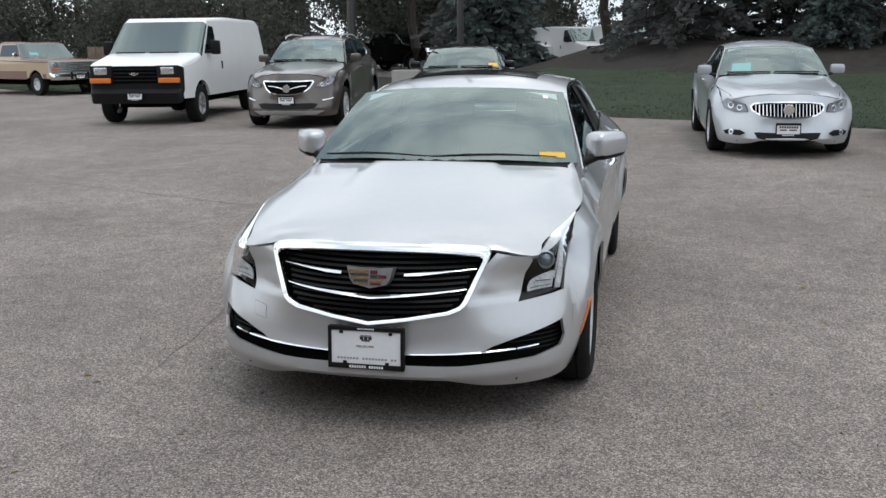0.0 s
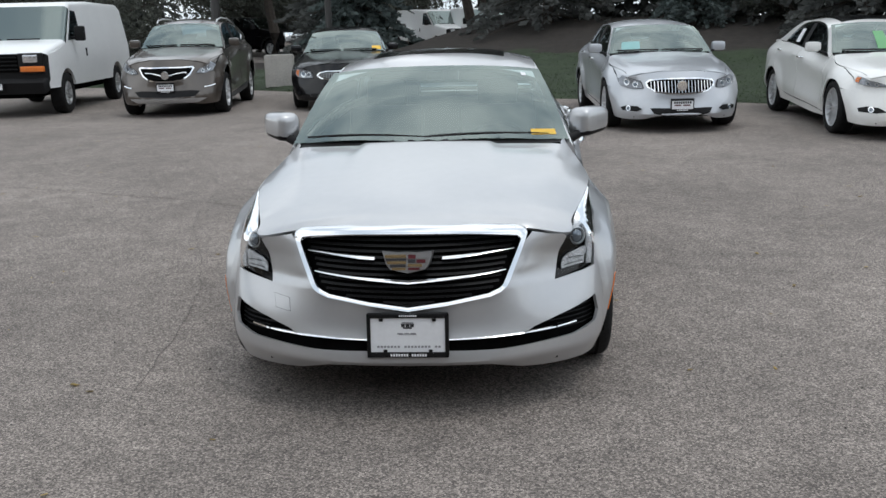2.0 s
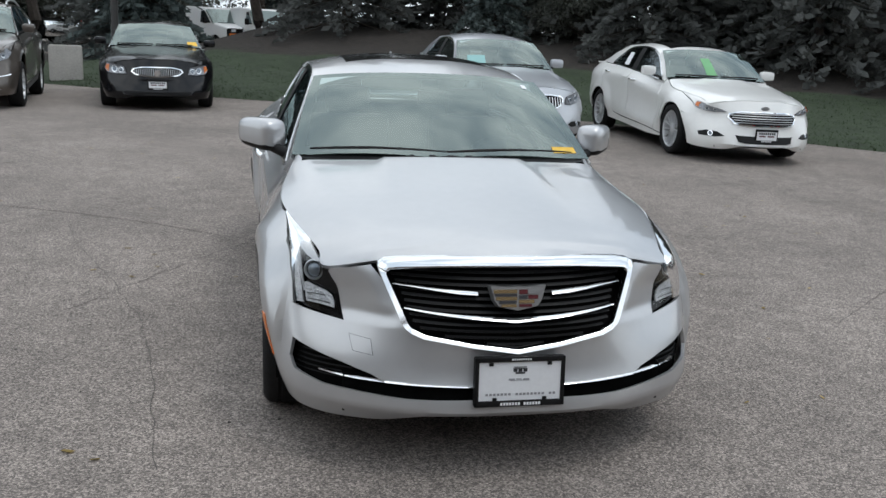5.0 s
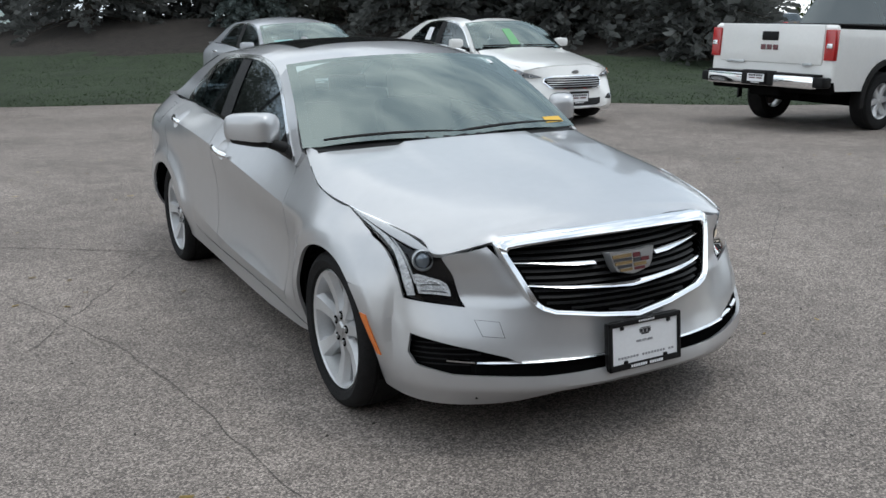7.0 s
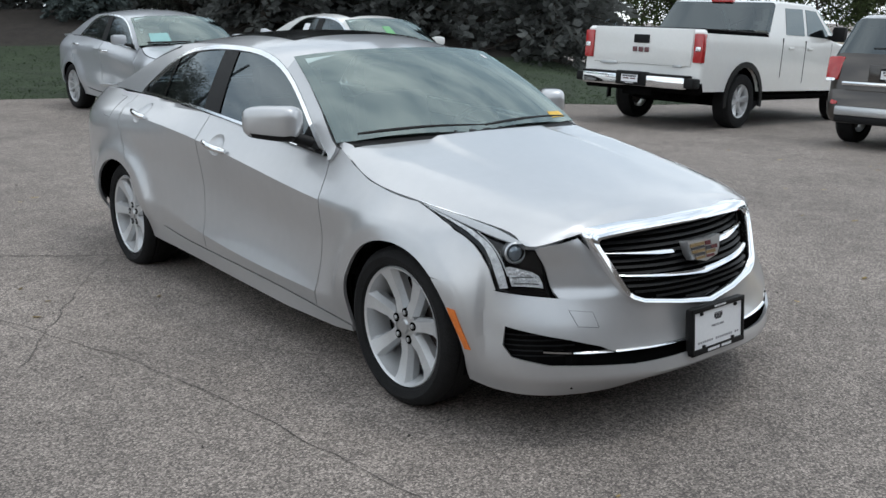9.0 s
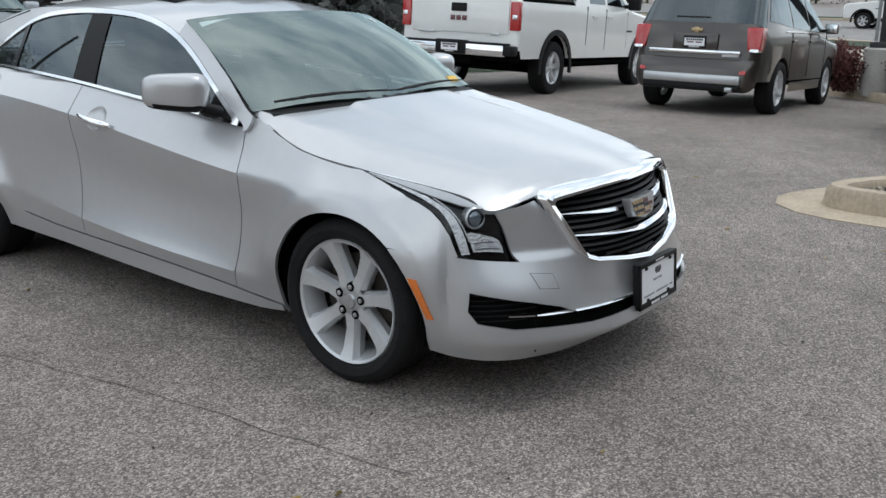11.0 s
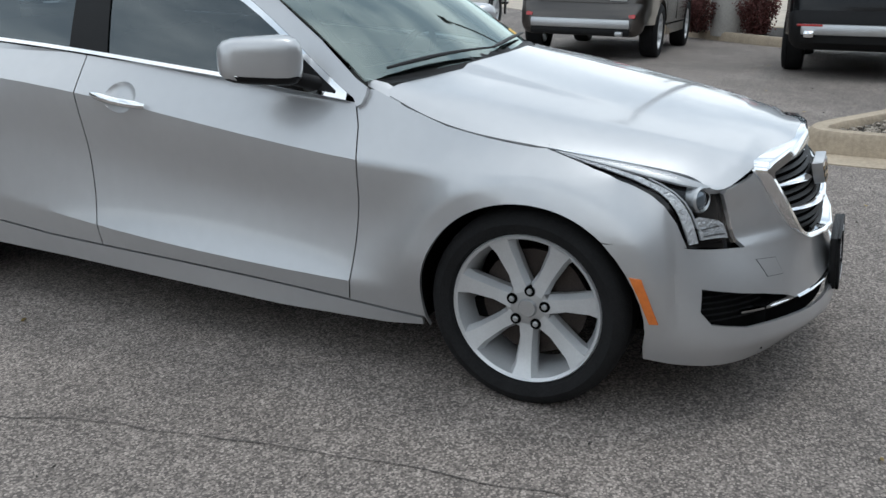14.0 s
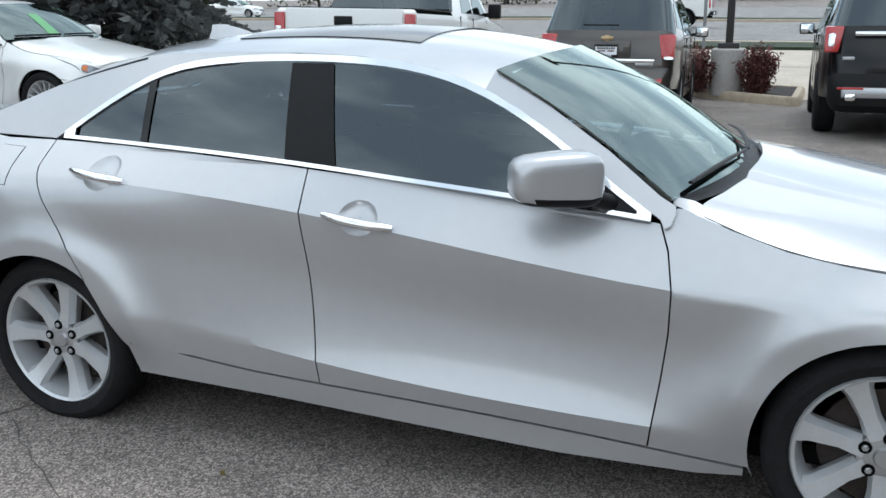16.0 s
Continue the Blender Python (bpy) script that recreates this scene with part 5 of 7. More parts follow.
def white_saloon():
    wp = warper(1.852, 2.85, .98, 1.04, [.17, .80, 1.03, 1.478])
    car = shared_car("sedan", "white parked sedan with wide trapezoid grille", "car", ground_pose(5.60, 8.10, -1.0), wp, WHITE, (.335, .245, .235), rims=ALLOY, spokes=15, style=(.012, .010, .012, .014, False), track=.80, wheelbase=2.85, moon=True)
    go = [(0, .612), (.28, .608), (.385, .588), (.41, .555), (.35, .49), (.30, .478), (0, .474)]
    gi = [(0, .600), (.275, .597), (.372, .578), (.39, .553), (.335, .498), (.295, .489), (0, .486)]
    go, gi = grow(go, 1.14, 1.22, .474), grow(gi, 1.14, 1.22, .474)
    bars = [([(x, .512 + .027 * k) for x in np.linspace(-(.385 + .012 * k), .385 + .012 * k, 13)], .011) for k in range(5)]
    grille_on(car, wp, go, gi, CHROME, bars, SATIN, "grille with five satin bars")
    c = wp(np.array([at_body(0, .685)]))[0]
    link_mesh("emblem", *(lambda q: (q[0] * (2.2, 1, 1) + (0, c[1] - .012, c[2]), q[1]))(lathe([(.0005, -.006), (.024, -.006), (.026, .01)], 18, "y")), SATIN, car, "oval emblem")
    nose_lamp(car, wp, [(.475, .625), (.58, .612), (.69, .622), (.765, .650), (.785, .705), (.70, .698), (.57, .664)], ((.66, .652, .026), (.58, .638, .023)), [(.735, .648), (.765, .655), (.782, .70), (.75, .698)])
    fog_pair(car, wp, [(.50, .345), (.60, .328), (.735, .335), (.745, .375), (.68, .40), (.58, .39)], .645, .365, .032)
    add(car, "lower_intake", patch([(0, .355), (.33, .36), (.385, .365), (.355, .29), (.28, .275), (0, .27)], (), .06, .004, .004), PLASTIC, wp, "black lower intake")
    tr = [(math.copysign(float(s_at_x(abs(x))), x), .245) for x in np.linspace(-.40, .40, 13)]
    add(car, "lower_trim", ribbon(tr, .012, .01, body, .002), CHROME, wp)
    c = wp(np.array([at_body(0, .39)]))[0]
    dealer_plate(car, c[1] - .03, c[2] - .02, .31, .17)
    o = skin(sheet([(-.26, .10), (-.06, .10), (-.06, .62), (-.26, .62)], (), .2), screen, lambda q: Vector((0, -1, 0)), 0, .004)
    add(car, "window_paper", o, GREENTAG, wp, "bright green paper behind the screen")
    pg = mirrored(skin(sheet([(.62, 1.06), (.82, 1.06), (.82, 1.24), (.66, 1.24)], (), .2), house, lambda q: Vector((1, 0, 0)), 0, .003))
    add(car, "window_sticker", pg, PLATEWHITE, wp, "white price sheet on the side glass")
    return car


def black_saloon():
    wp = warper(1.874, 2.936, 1.05, 1.15, [.18, .82, 1.03, 1.473])
    car = shared_car("sedan", "black parked sedan with oval chrome grille", "car", ground_pose(-2.70, 13.2, 6.0), wp, BLACKP, (.335, .22, .235), track=.80, wheelbase=2.936, mirror=BLACKP, moon=True, style=(.03, .026, .03, .035, False), spokes=7)
    go = [(0, .625), (.17, .622), (.27, .60), (.298, .565), (.25, .53), (.15, .512), (0, .506)]
    gi = [(0, .612), (.165, .610), (.255, .592), (.278, .566), (.235, .54), (.14, .524), (0, .519)]
    go, gi = grow(go, 1.32, 1.25, .506), grow(gi, 1.32, 1.25, .506)
    b = grille_on(car, wp, go, gi, CHROME, [], CHROME, "fine chrome mesh in an oval frame")
    for k in range(-12, 13):
        x = k * .028
        t = abs(x) / .36
        p0, p1 = at_body(x, .526 + .04 * t * t), at_body(x, .634 - .025 * t * t)
        add(car, "grille_slat", tube([p0 + Vector((0, -.01, 0)), p1 + Vector((0, -.01, 0))], .005, 5), SATIN, wp, parent=b)
    c = wp(np.array([at_body(0, .566)]))[0]
    badge(car, 0, c[1] - .03, c[2], .05, .05, CHROME, True)
    nose_lamp(car, wp, [(.46, .545), (.60, .535), (.73, .555), (.768, .61), (.755, .675), (.63, .680), (.50, .645)], ((.63, .605, .055), (.53, .595, .042)), [(.715, .56), (.762, .61), (.745, .665), (.70, .66)])
    add(car, "lower_intake", patch([(0, .30), (.45, .305), (.52, .29), (.45, .24), (0, .235)], (), .06, .004, .004), PLASTIC, wp, "black lower intake")
    c = wp(np.array([at_body(0, .40)]))[0]
    dealer_plate(car, c[1] - .03, c[2], .31, .16)
    o = skin(sheet([(.72, .06), (.95, .06), (.95, .22), (.72, .2)], (), .2), screen, lambda q: Vector((0, -1, 0)), 0, .004)
    add(car, "stock_sticker", o, YELLOWTAG, wp, "yellow sticker behind the screen")
    return car


def bronze_crossover():
    wp = warper(1.839, 2.75, .95, .97, [.21, .97, 1.19, 1.69], 0.55)
    car = shared_car("suv", "bronze-brown parked crossover with chrome winged grille", "car", ground_pose(-5.60, 12.35, 6.2), wp, BROWN, (.36, .25, .235), lower=GREYPLAST, track=.79, wheelbase=2.75, spokes=10, mirror=BROWN)
    go = [(0, .645), (.20, .642), (.37, .648), (.395, .625), (.33, .545), (.24, .495), (.12, .478), (0, .474)]
    gi = [(0, .630), (.20, .628), (.355, .632), (.365, .618), (.31, .552), (.23, .508), (.12, .492), (0, .489)]
    go, gi = grow(go, 1.18, 1.15, .474), grow(gi, 1.18, 1.15, .474)
    grille_on(car, wp, go, gi, CHROME, [([(x, .600 - .06 * (1 - abs(x) / .33) ** 2) for x in np.linspace(-.34, .34, 13)], .016)], CHROME, "dark mesh grille with chrome wings")
    c = wp(np.array([at_body(0, .565)]))[0]
    badge(car, 0, c[1] - .03, c[2], .068, .068, CHROME, True)
    nose_lamp(car, wp, [(.49, .590), (.60, .578), (.72, .612), (.775, .68), (.77, .72), (.66, .690), (.54, .645)], ((.665, .648, .034), (.58, .615, .028)))
    for sg in (1, -1):
        pts = [(sg * float(s_at_x(x)), z) for x, z in ((.60, .405), (.68, .415), (.745, .43))]
        add(car, "fog_trim", ribbon(pts if sg > 0 else pts[::-1], .016, .012, body, .002), CHROME, wp)
    add(car, "lower_intake", patch([(0, .36), (.42, .37), (.54, .355), (.46, .29), (0, .28)], (), .06, .004, .004), PLASTIC, wp, "black lower intake")
    add(car, "skid_trim", patch([(0, .262), (.55, .268), (.63, .262), (.50, .215), (0, .21)], (), .06, .006, .008), SATIN, wp, "silver skid trim")
    c = wp(np.array([at_body(0, .41)]))[0]
    dealer_plate(car, c[1] - .035, c[2], .31, .17)
    for sg in (1, -1):
        v, f = tube([(sg * .56, y, z) for y, z in ((-.20, 1.60), (-.10, 1.655), (.3, 1.69), (1.0, 1.68), (1.5, 1.60))], .016, 6)
        link_mesh("roof_rail", v, f, ALLOY, car, "bright roof rail")
    return car


# ---- boxy vehicles from a side outline ----
def outline_shell(profile, hw, r, wheels, arch_r, holes=(), step=.12):
    """A body from its side outline: two flanks with wheel arches and a wrap of rounded edge over front, top and rear."""
    p = np.array(profile, float)
    area = 0.5 * np.sum(p[:, 0] * np.roll(p[:, 1], -1) - np.roll(p[:, 0], -1) * p[:, 1])
    if area < 0:
        p = p[::-1]
    inner = shrink(p, r)
    cuts = [[(wy + arch_r * math.cos(a), wz + arch_r * math.sin(a)) for a in np.linspace(-.35, math.pi + .35, 15)] + [(wy - arch_r, -.3), (wy + arch_r, -.3)] for wy, wz in wheels]
    flank = skin(sheet(inner, [*cuts, *holes], step), lambda y, z: np.c_[hw(y, z), y, z], lambda c: Vector((1, 0, 0)), .05)
    a, b = p - np.roll(p, 1, 0), np.roll(p, -1, 0) - p
    rows = []
    for k in range(len(p)):
        q, o = inner[k], (p[k] - inner[k])
        ring = []
        for g in np.linspace(0, math.pi / 2, 5):
            pos = q + o * math.cos(g)
            x = float(hw(np.array([q[0]]), np.array([q[1]]))[0]) - r + r * math.sin(g)
            ring.append((x, pos[0], pos[1]))
        mid = [(x * t, ring[0][1], ring[0][2]) for x, t in ((ring[0][0], -.5), (ring[0][0], 0), (ring[0][0], .5))]
        rows.append([(-x, y, z) for x, y, z in ring[::-1]] + mid + ring)
    return flank, rows


def wrap_piece(rows, i0, i1):
    """Part of the wrap between two outline points."""
    n = len(rows)
    ks = [(i0 + k) % n for k in range((i1 - i0) % n + 1)]
    m = len(rows[0])
    v = [q for k in ks for q in rows[k]]
    f = [[i * m + j, i * m + j + 1, (i + 1) * m + j + 1, (i + 1) * m + j] for i in range(len(ks) - 1) for j in range(m - 1)]
    return np.array(v), f


def boxy(name, label, category, place, profile, hw, r, wheels, wheelsize, arch_r, paint, segments, windows, spokes=8, style=(.03, .03, .03, .034, False), rims=ALLOY, flank_mat=None, holes=(), track=None):
    """profile runs clockwise seen with the front to the left: segments are (part, first, last, material) along it."""
    car = new(name)
    tagged(car, label, category)
    car.matrix_world = place
    p = np.array(profile, float)
    flank, rows = outline_shell(profile, hw, r, wheels, arch_r, holes)
    area = 0.5 * np.sum(p[:, 0] * np.roll(p[:, 1], -1) - np.roll(p[:, 0], -1) * p[:, 1])
    n = len(p)
    if area < 0:
        rows = rows[::-1]
    pair(car, "body_side", flank, flank_mat or paint)
    for nm, i0, i1, mt in segments:
        link_mesh(nm, *wrap_piece(rows, i0, i1), mt, car)
    for nm, poly, mt in windows:
        w = skin(sheet(poly, (), .15), lambda y, z: np.c_[hw(y, z), y, z], lambda c: Vector((1, 0, 0)), .004, .005)
        pair(car, nm, w, mt)
    rr, rim, wd = wheelsize
    for wy, wz in wheels:
        wheel_set(car, wy, track, rr, rim, wd, spokes, style, (rims, rims))
    ys = [wy for wy, _ in wheels]
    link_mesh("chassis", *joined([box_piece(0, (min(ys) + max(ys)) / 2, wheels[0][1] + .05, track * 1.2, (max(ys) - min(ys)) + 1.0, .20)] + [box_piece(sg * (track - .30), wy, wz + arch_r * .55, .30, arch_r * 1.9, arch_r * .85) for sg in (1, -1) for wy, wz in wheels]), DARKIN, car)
    return car


def bx(car, name, mat, c, s, bev=.01, label="", parent=None, rot=None):
    return link_mesh(name, *box_piece(*c, *s, bev, rot), mat, parent or car, label)


def van():
    hw = lambda y, z: 0.99 - .13 * np.clip(np.asarray(z) - 1.05, 0, 2) ** 1.3 - .10 * np.clip((-np.asarray(y) - 1.9) / .8, 0, 1) ** 2
    prof = [(-2.62, .42), (-2.66, .62), (-2.60, .70), (-2.585, 1.13), (-2.50, 1.19), (-1.75, 1.33), (-1.62, 1.36), (-.98, 1.98), (-.80, 2.06), (.5, 2.10), (2.6, 2.08), (2.80, 1.98), (2.92, 1.2), (2.96, .55), (2.9, .42)]
    wheels = [(-1.715, .375), (1.715, .375)]
    seg = [("front_bumper", 0, 2, PLASTIC), ("grille_panel", 2, 3, PLASTIC), ("hood", 3, 6, VANWHITE), ("windscreen", 6, 7, GLASS), ("roof", 7, 11, VANWHITE), ("rear_door", 11, 13, VANWHITE), ("rear_bumper", 13, 14, PLASTIC)]
    win = [("front_window", [(-1.40, 1.34), (-.62, 1.36), (-.60, 1.88), (-.86, 1.90)], SIDEGLASS)]
    car = boxy("van", "white cargo van with black bumper and grille", "van", ground_pose(-8.93, 13.1, 7.4), prof, hw, .09, wheels, (.375, .22, .25), .46, VANWHITE, seg, win, spokes=8, rims=SATIN, track=.86)
    for sg in (1, -1):
        bx(car, "headlamp", REFLECTOR, (sg * .66, -2.63, 1.04), (.26, .06, .14), .02, "rectangular headlamp")
        bx(car, "lamp_bezel", PLASTIC, (sg * .66, -2.615, .96), (.44, .05, .36), .02)
        bx(car, "turn_lamp", AMBER, (sg * .68, -2.632, .86), (.42, .06, .10), .02, "amber turn lamp")
        m = bx(car, "door_mirror", PLASTIC, (sg * 1.13, -1.18, 1.46), (.20, .10, .28), .04, "black door mirror")
        bx(car, "mirror_stalk", PLASTIC, (sg * 1.0, -1.2, 1.38), (.2, .05, .06), .015, parent=m)
        bx(car, "door_handle", PLASTIC, (sg * .99, -.42, 1.10), (.03, .05, .16), .008)
        bx(car, "wiper", PLASTIC, (sg * .35 - .1, -1.70, 1.375), (.6, .03, .025), .008)
    bx(car, "grille_mesh", DARKIN, (0, -2.605, .96), (.86, .05, .30), .02, "black slatted grille")
    for k in range(4):
        bx(car, "grille_bar", PLASTIC, (0, -2.632, .86 + k * .07), (.84, .03, .022), .006)
    badge(car, 0, -2.65, .98, .17, .055, CHROME)
    dealer_plate(car, -2.685, .56, .31, .16)
    return car


def old_pickup():
    hw = lambda y, z: 0.97 - .28 * np.clip(np.asarray(z) - 1.12, 0, 2)
    prof = [(-2.55, .50), (-2.62, .60), (-2.60, .70), (-2.52, .74), (-2.50, 1.08), (-2.40, 1.13), (-.98, 1.18), (-.90, 1.20), (-.52, 1.66), (-.35, 1.72), (.40, 1.73), (.62, 1.70), (.72, 1.22), (2.60, 1.20), (2.64, .55)]
    wheels = [(-1.66, .37), (1.66, .37)]
    seg = [("front_bumper", 0, 3, CHROME), ("grille_panel", 3, 4, SATIN), ("hood", 4, 7, RUST), ("windscreen", 7, 8, GLASS), ("roof", 8, 11, RUST), ("rear_screen", 11, 12, SIDEGLASS), ("bed_floor", 12, 13, DARKIN), ("tailgate", 13, 14, TAN)]
    win = [("front_window", [(-.74, 1.25), (.50, 1.25), (.46, 1.62), (-.48, 1.62)], SIDEGLASS), ("lower_stripe", [(-2.3, .56), (-2.1, .56), (-2.1, .70), (-2.3, .70)], RUST), ("door_stripe", [(-1.15, .52), (1.15, .52), (1.15, .78), (-1.15, .78)], RUST), ("upper_stripe", [(-2.4, 1.04), (.6, 1.10), (.6, 1.14), (-2.4, 1.08)], RUST)]
    car = boxy("pickup_truck", "old two-tone tan and copper pickup with chrome bumper", "truck", ground_pose(-19.6, 22.6, 66.0), prof, hw, .05, wheels, (.37, .20, .23), .45, TAN, seg, win, rims=ALLOY, track=.85)
    for k in range(5):
        bx(car, "grille_bar", CHROME, (0, -2.535, .78 + k * .065), (1.30, .03, .025), .006)
    for sg in (1, -1):
        bx(car, "headlamp", REFLECTOR, (sg * .78, -2.53, .97), (.22, .05, .16), .015, "square headlamp")
        bx(car, "marker_lamp", AMBER, (sg * .78, -2.53, .83), (.22, .05, .06), .01)
        bx(car, "bumper_guard", PLASTIC, (sg * .30, -2.66, .64), (.06, .06, .24), .015)
        bx(car, "door_mirror", CHROME, (sg * 1.06, -.72, 1.30), (.16, .06, .14), .02)
    bx(car, "window_paper", CYANTAG, (-.45, -.80, 1.33), (.30, .01, .14), 0, "pale paper behind the screen", rot=Matrix.Rotation(radians(-40), 4, "X"))
    dealer_plate(car, -2.67, .60, .31, .15)
    badge(car, 0, -2.56, .91, .15, .05, CHROME)
    return car


def crew_pickup(paint=WHITE, label="white crew-cab pickup with chrome rear bumper and black arch trims", place=None):
    hw = lambda y, z: 1.0 - .24 * np.clip(np.asarray(z) - 1.30, 0, 2) ** 1.1 - .05 * np.clip((-np.asarray(y) - 2.2) / .7, 0, 1) ** 2
    prof = [(-2.76, .48), (-2.82, .80), (-2.74, 1.14), (-2.6, 1.22), (-1.32, 1.33), (-1.24, 1.36), (-.62, 1.84), (-.40, 1.90), (.75, 1.90), (.92, 1.87), (1.20, 1.44), (1.22, 1.40), (3.00, 1.40), (3.05, 1.36), (3.06, .66), (3.0, .50)]
    wheels = [(-1.8225, .40), (1.8225, .40)]
    seg = [("front_bumper", 0, 2, CHROME), ("hood", 2, 5, paint), ("windscreen", 5, 6, GLASS), ("roof", 6, 9, paint), ("rear_screen", 9, 10, SIDEGLASS), ("bed_cover", 11, 12, DARKIN), ("tailgate", 12, 14, paint), ("rear_underside", 14, 15, DARKIN)]
    win = [("rear_window", [(-.02, 1.40), (.62, 1.40), (.58, 1.80), (-.02, 1.81)], SIDEGLASS), ("front_window", [(-.98, 1.38), (-.12, 1.40), (-.12, 1.81), (-.50, 1.80)], SIDEGLASS)]
    car = boxy("pickup_truck", label, "truck", place or ground_pose(11.0, 4.95, 95.2), prof, hw, .05, wheels, (.40, .245, .265), .50, paint, seg, win, spokes=6, style=(.05, .04, .045, .05, False), track=.86)
    for sg in (1, -1):
        bx(car, "tail_lamp", REDLENS, (sg * .925, 3.035, 1.14), (.15, .10, .40), .02, "red tail lamp")
        bx(car, "lamp_insert", REFLECTOR, (sg * .935, 3.09, 1.13), (.08, .02, .06), .005)
        bx(car, "bumper_corner", PLASTIC, (sg * .92, 3.15, .66), (.16, .20, .14), .03, "black bumper corner")
        for wy, wz in wheels:
            ring = [(wy + q * math.cos(a), wz + q * math.sin(a)) for q in (.50, .58) for a in (np.linspace(-.15, math.pi + .15, 15) if q < .55 else np.linspace(math.pi + .15, -.15, 15))]
            v = skin(sheet(ring, (), .2), lambda y, z: np.c_[hw(y, z), y, z], lambda c: Vector((1, 0, 0)), .03, .022)
            link_mesh("arch_trim", *(v if sg > 0 else mirrored(v)), PLASTIC, car, "black wheel-arch trim")
        m = bx(car, "door_mirror", PLASTIC, (sg * 1.16, -.92, 1.46), (.22, .12, .24), .04, "black door mirror")
        bx(car, "mirror_stalk", PLASTIC, (sg * 1.02, -.94, 1.40), (.16, .06, .07), .015, parent=m)
        for y in (.02, -.86 + .66):
            bx(car, "door_handle", paint, (sg * 1.01, y + (.42 if y > 0 else -.02), 1.20), (.03, .16, .035), .01)
        bx(car, "door_gap", DARKIN, (sg * .998, -.07, 1.0), (.012, .012, .66), 0)
        bx(car, "door_gap", DARKIN, (sg * .998, .72, 1.05), (.012, .012, .60), 0)
        bx(car, "door_gap", DARKIN, (sg * .994, -1.05, 1.0), (.012, .012, .62), 0)
        bx(car, "side_badge", PLASTIC, (sg * .995, -1.18, .98), (.012, .26, .035), .004)
        bx(car, "side_step", DARKIN, (sg * .9, 0, .46), (.16, 2.3, .06), .02)
    bp = bx(car, "rear_bumper", CHROME, (0, 3.17, .66), (1.74, .20, .18), .035, "chrome step bumper")
    bx(car, "bumper_step", PLASTIC, (0, 3.17, .745), (1.75, .20, .035), .012, parent=bp)
    bx(car, "plate_recess", PLASTIC, (0, 3.235, .68), (.52, .10, .20), .02, parent=bp)
    dealer_plate(car, 3.30, .68, .31, .16, flip=-1)
    bx(car, "tailgate_panel", paint, (0, 3.055, 1.14), (1.66, .04, .52), .02, "")
    bx(car, "tailgate_handle", PLASTIC, (0, 3.08, 1.24), (.26, .03, .12), .015, "black tailgate handle")
    for k in range(3):
        bx(car, "emblem", REDENAMEL, (-.10 + k * .10, 3.085, 1.09), (.075, .014, .07), .006, "red block emblem with chrome edge")
    bx(car, "name_badge", SATIN, (-.55 * -1, 3.08, .88), (.30, .012, .035), .004)
    bx(car, "trim_badge", SATIN, (-.62, 3.08, .88), (.14, .012, .035), .004)
    bx(car, "high_brake_lamp", REDLENS, (0, .90, 1.885), (.36, .10, .045), .012, "red high brake lamp")
    bx(car, "bed_rail", PLASTIC, (0, 2.1, 1.405), (1.96, 1.80, .02), .006)
    for x in (-.28, .32):
        link_mesh("exhaust_pipe", *tube([(x, 2.0, .45), (x, 2.75, .42)], .04, 8), DARKIN, car)
    bx(car, "rear_axle", DARKIN, (0, 1.8225, .38), (1.5, .14, .16), .03)
    bx(car, "hitch", DARKIN, (0, 2.9, .50), (.5, .4, .12), .02)
    return car


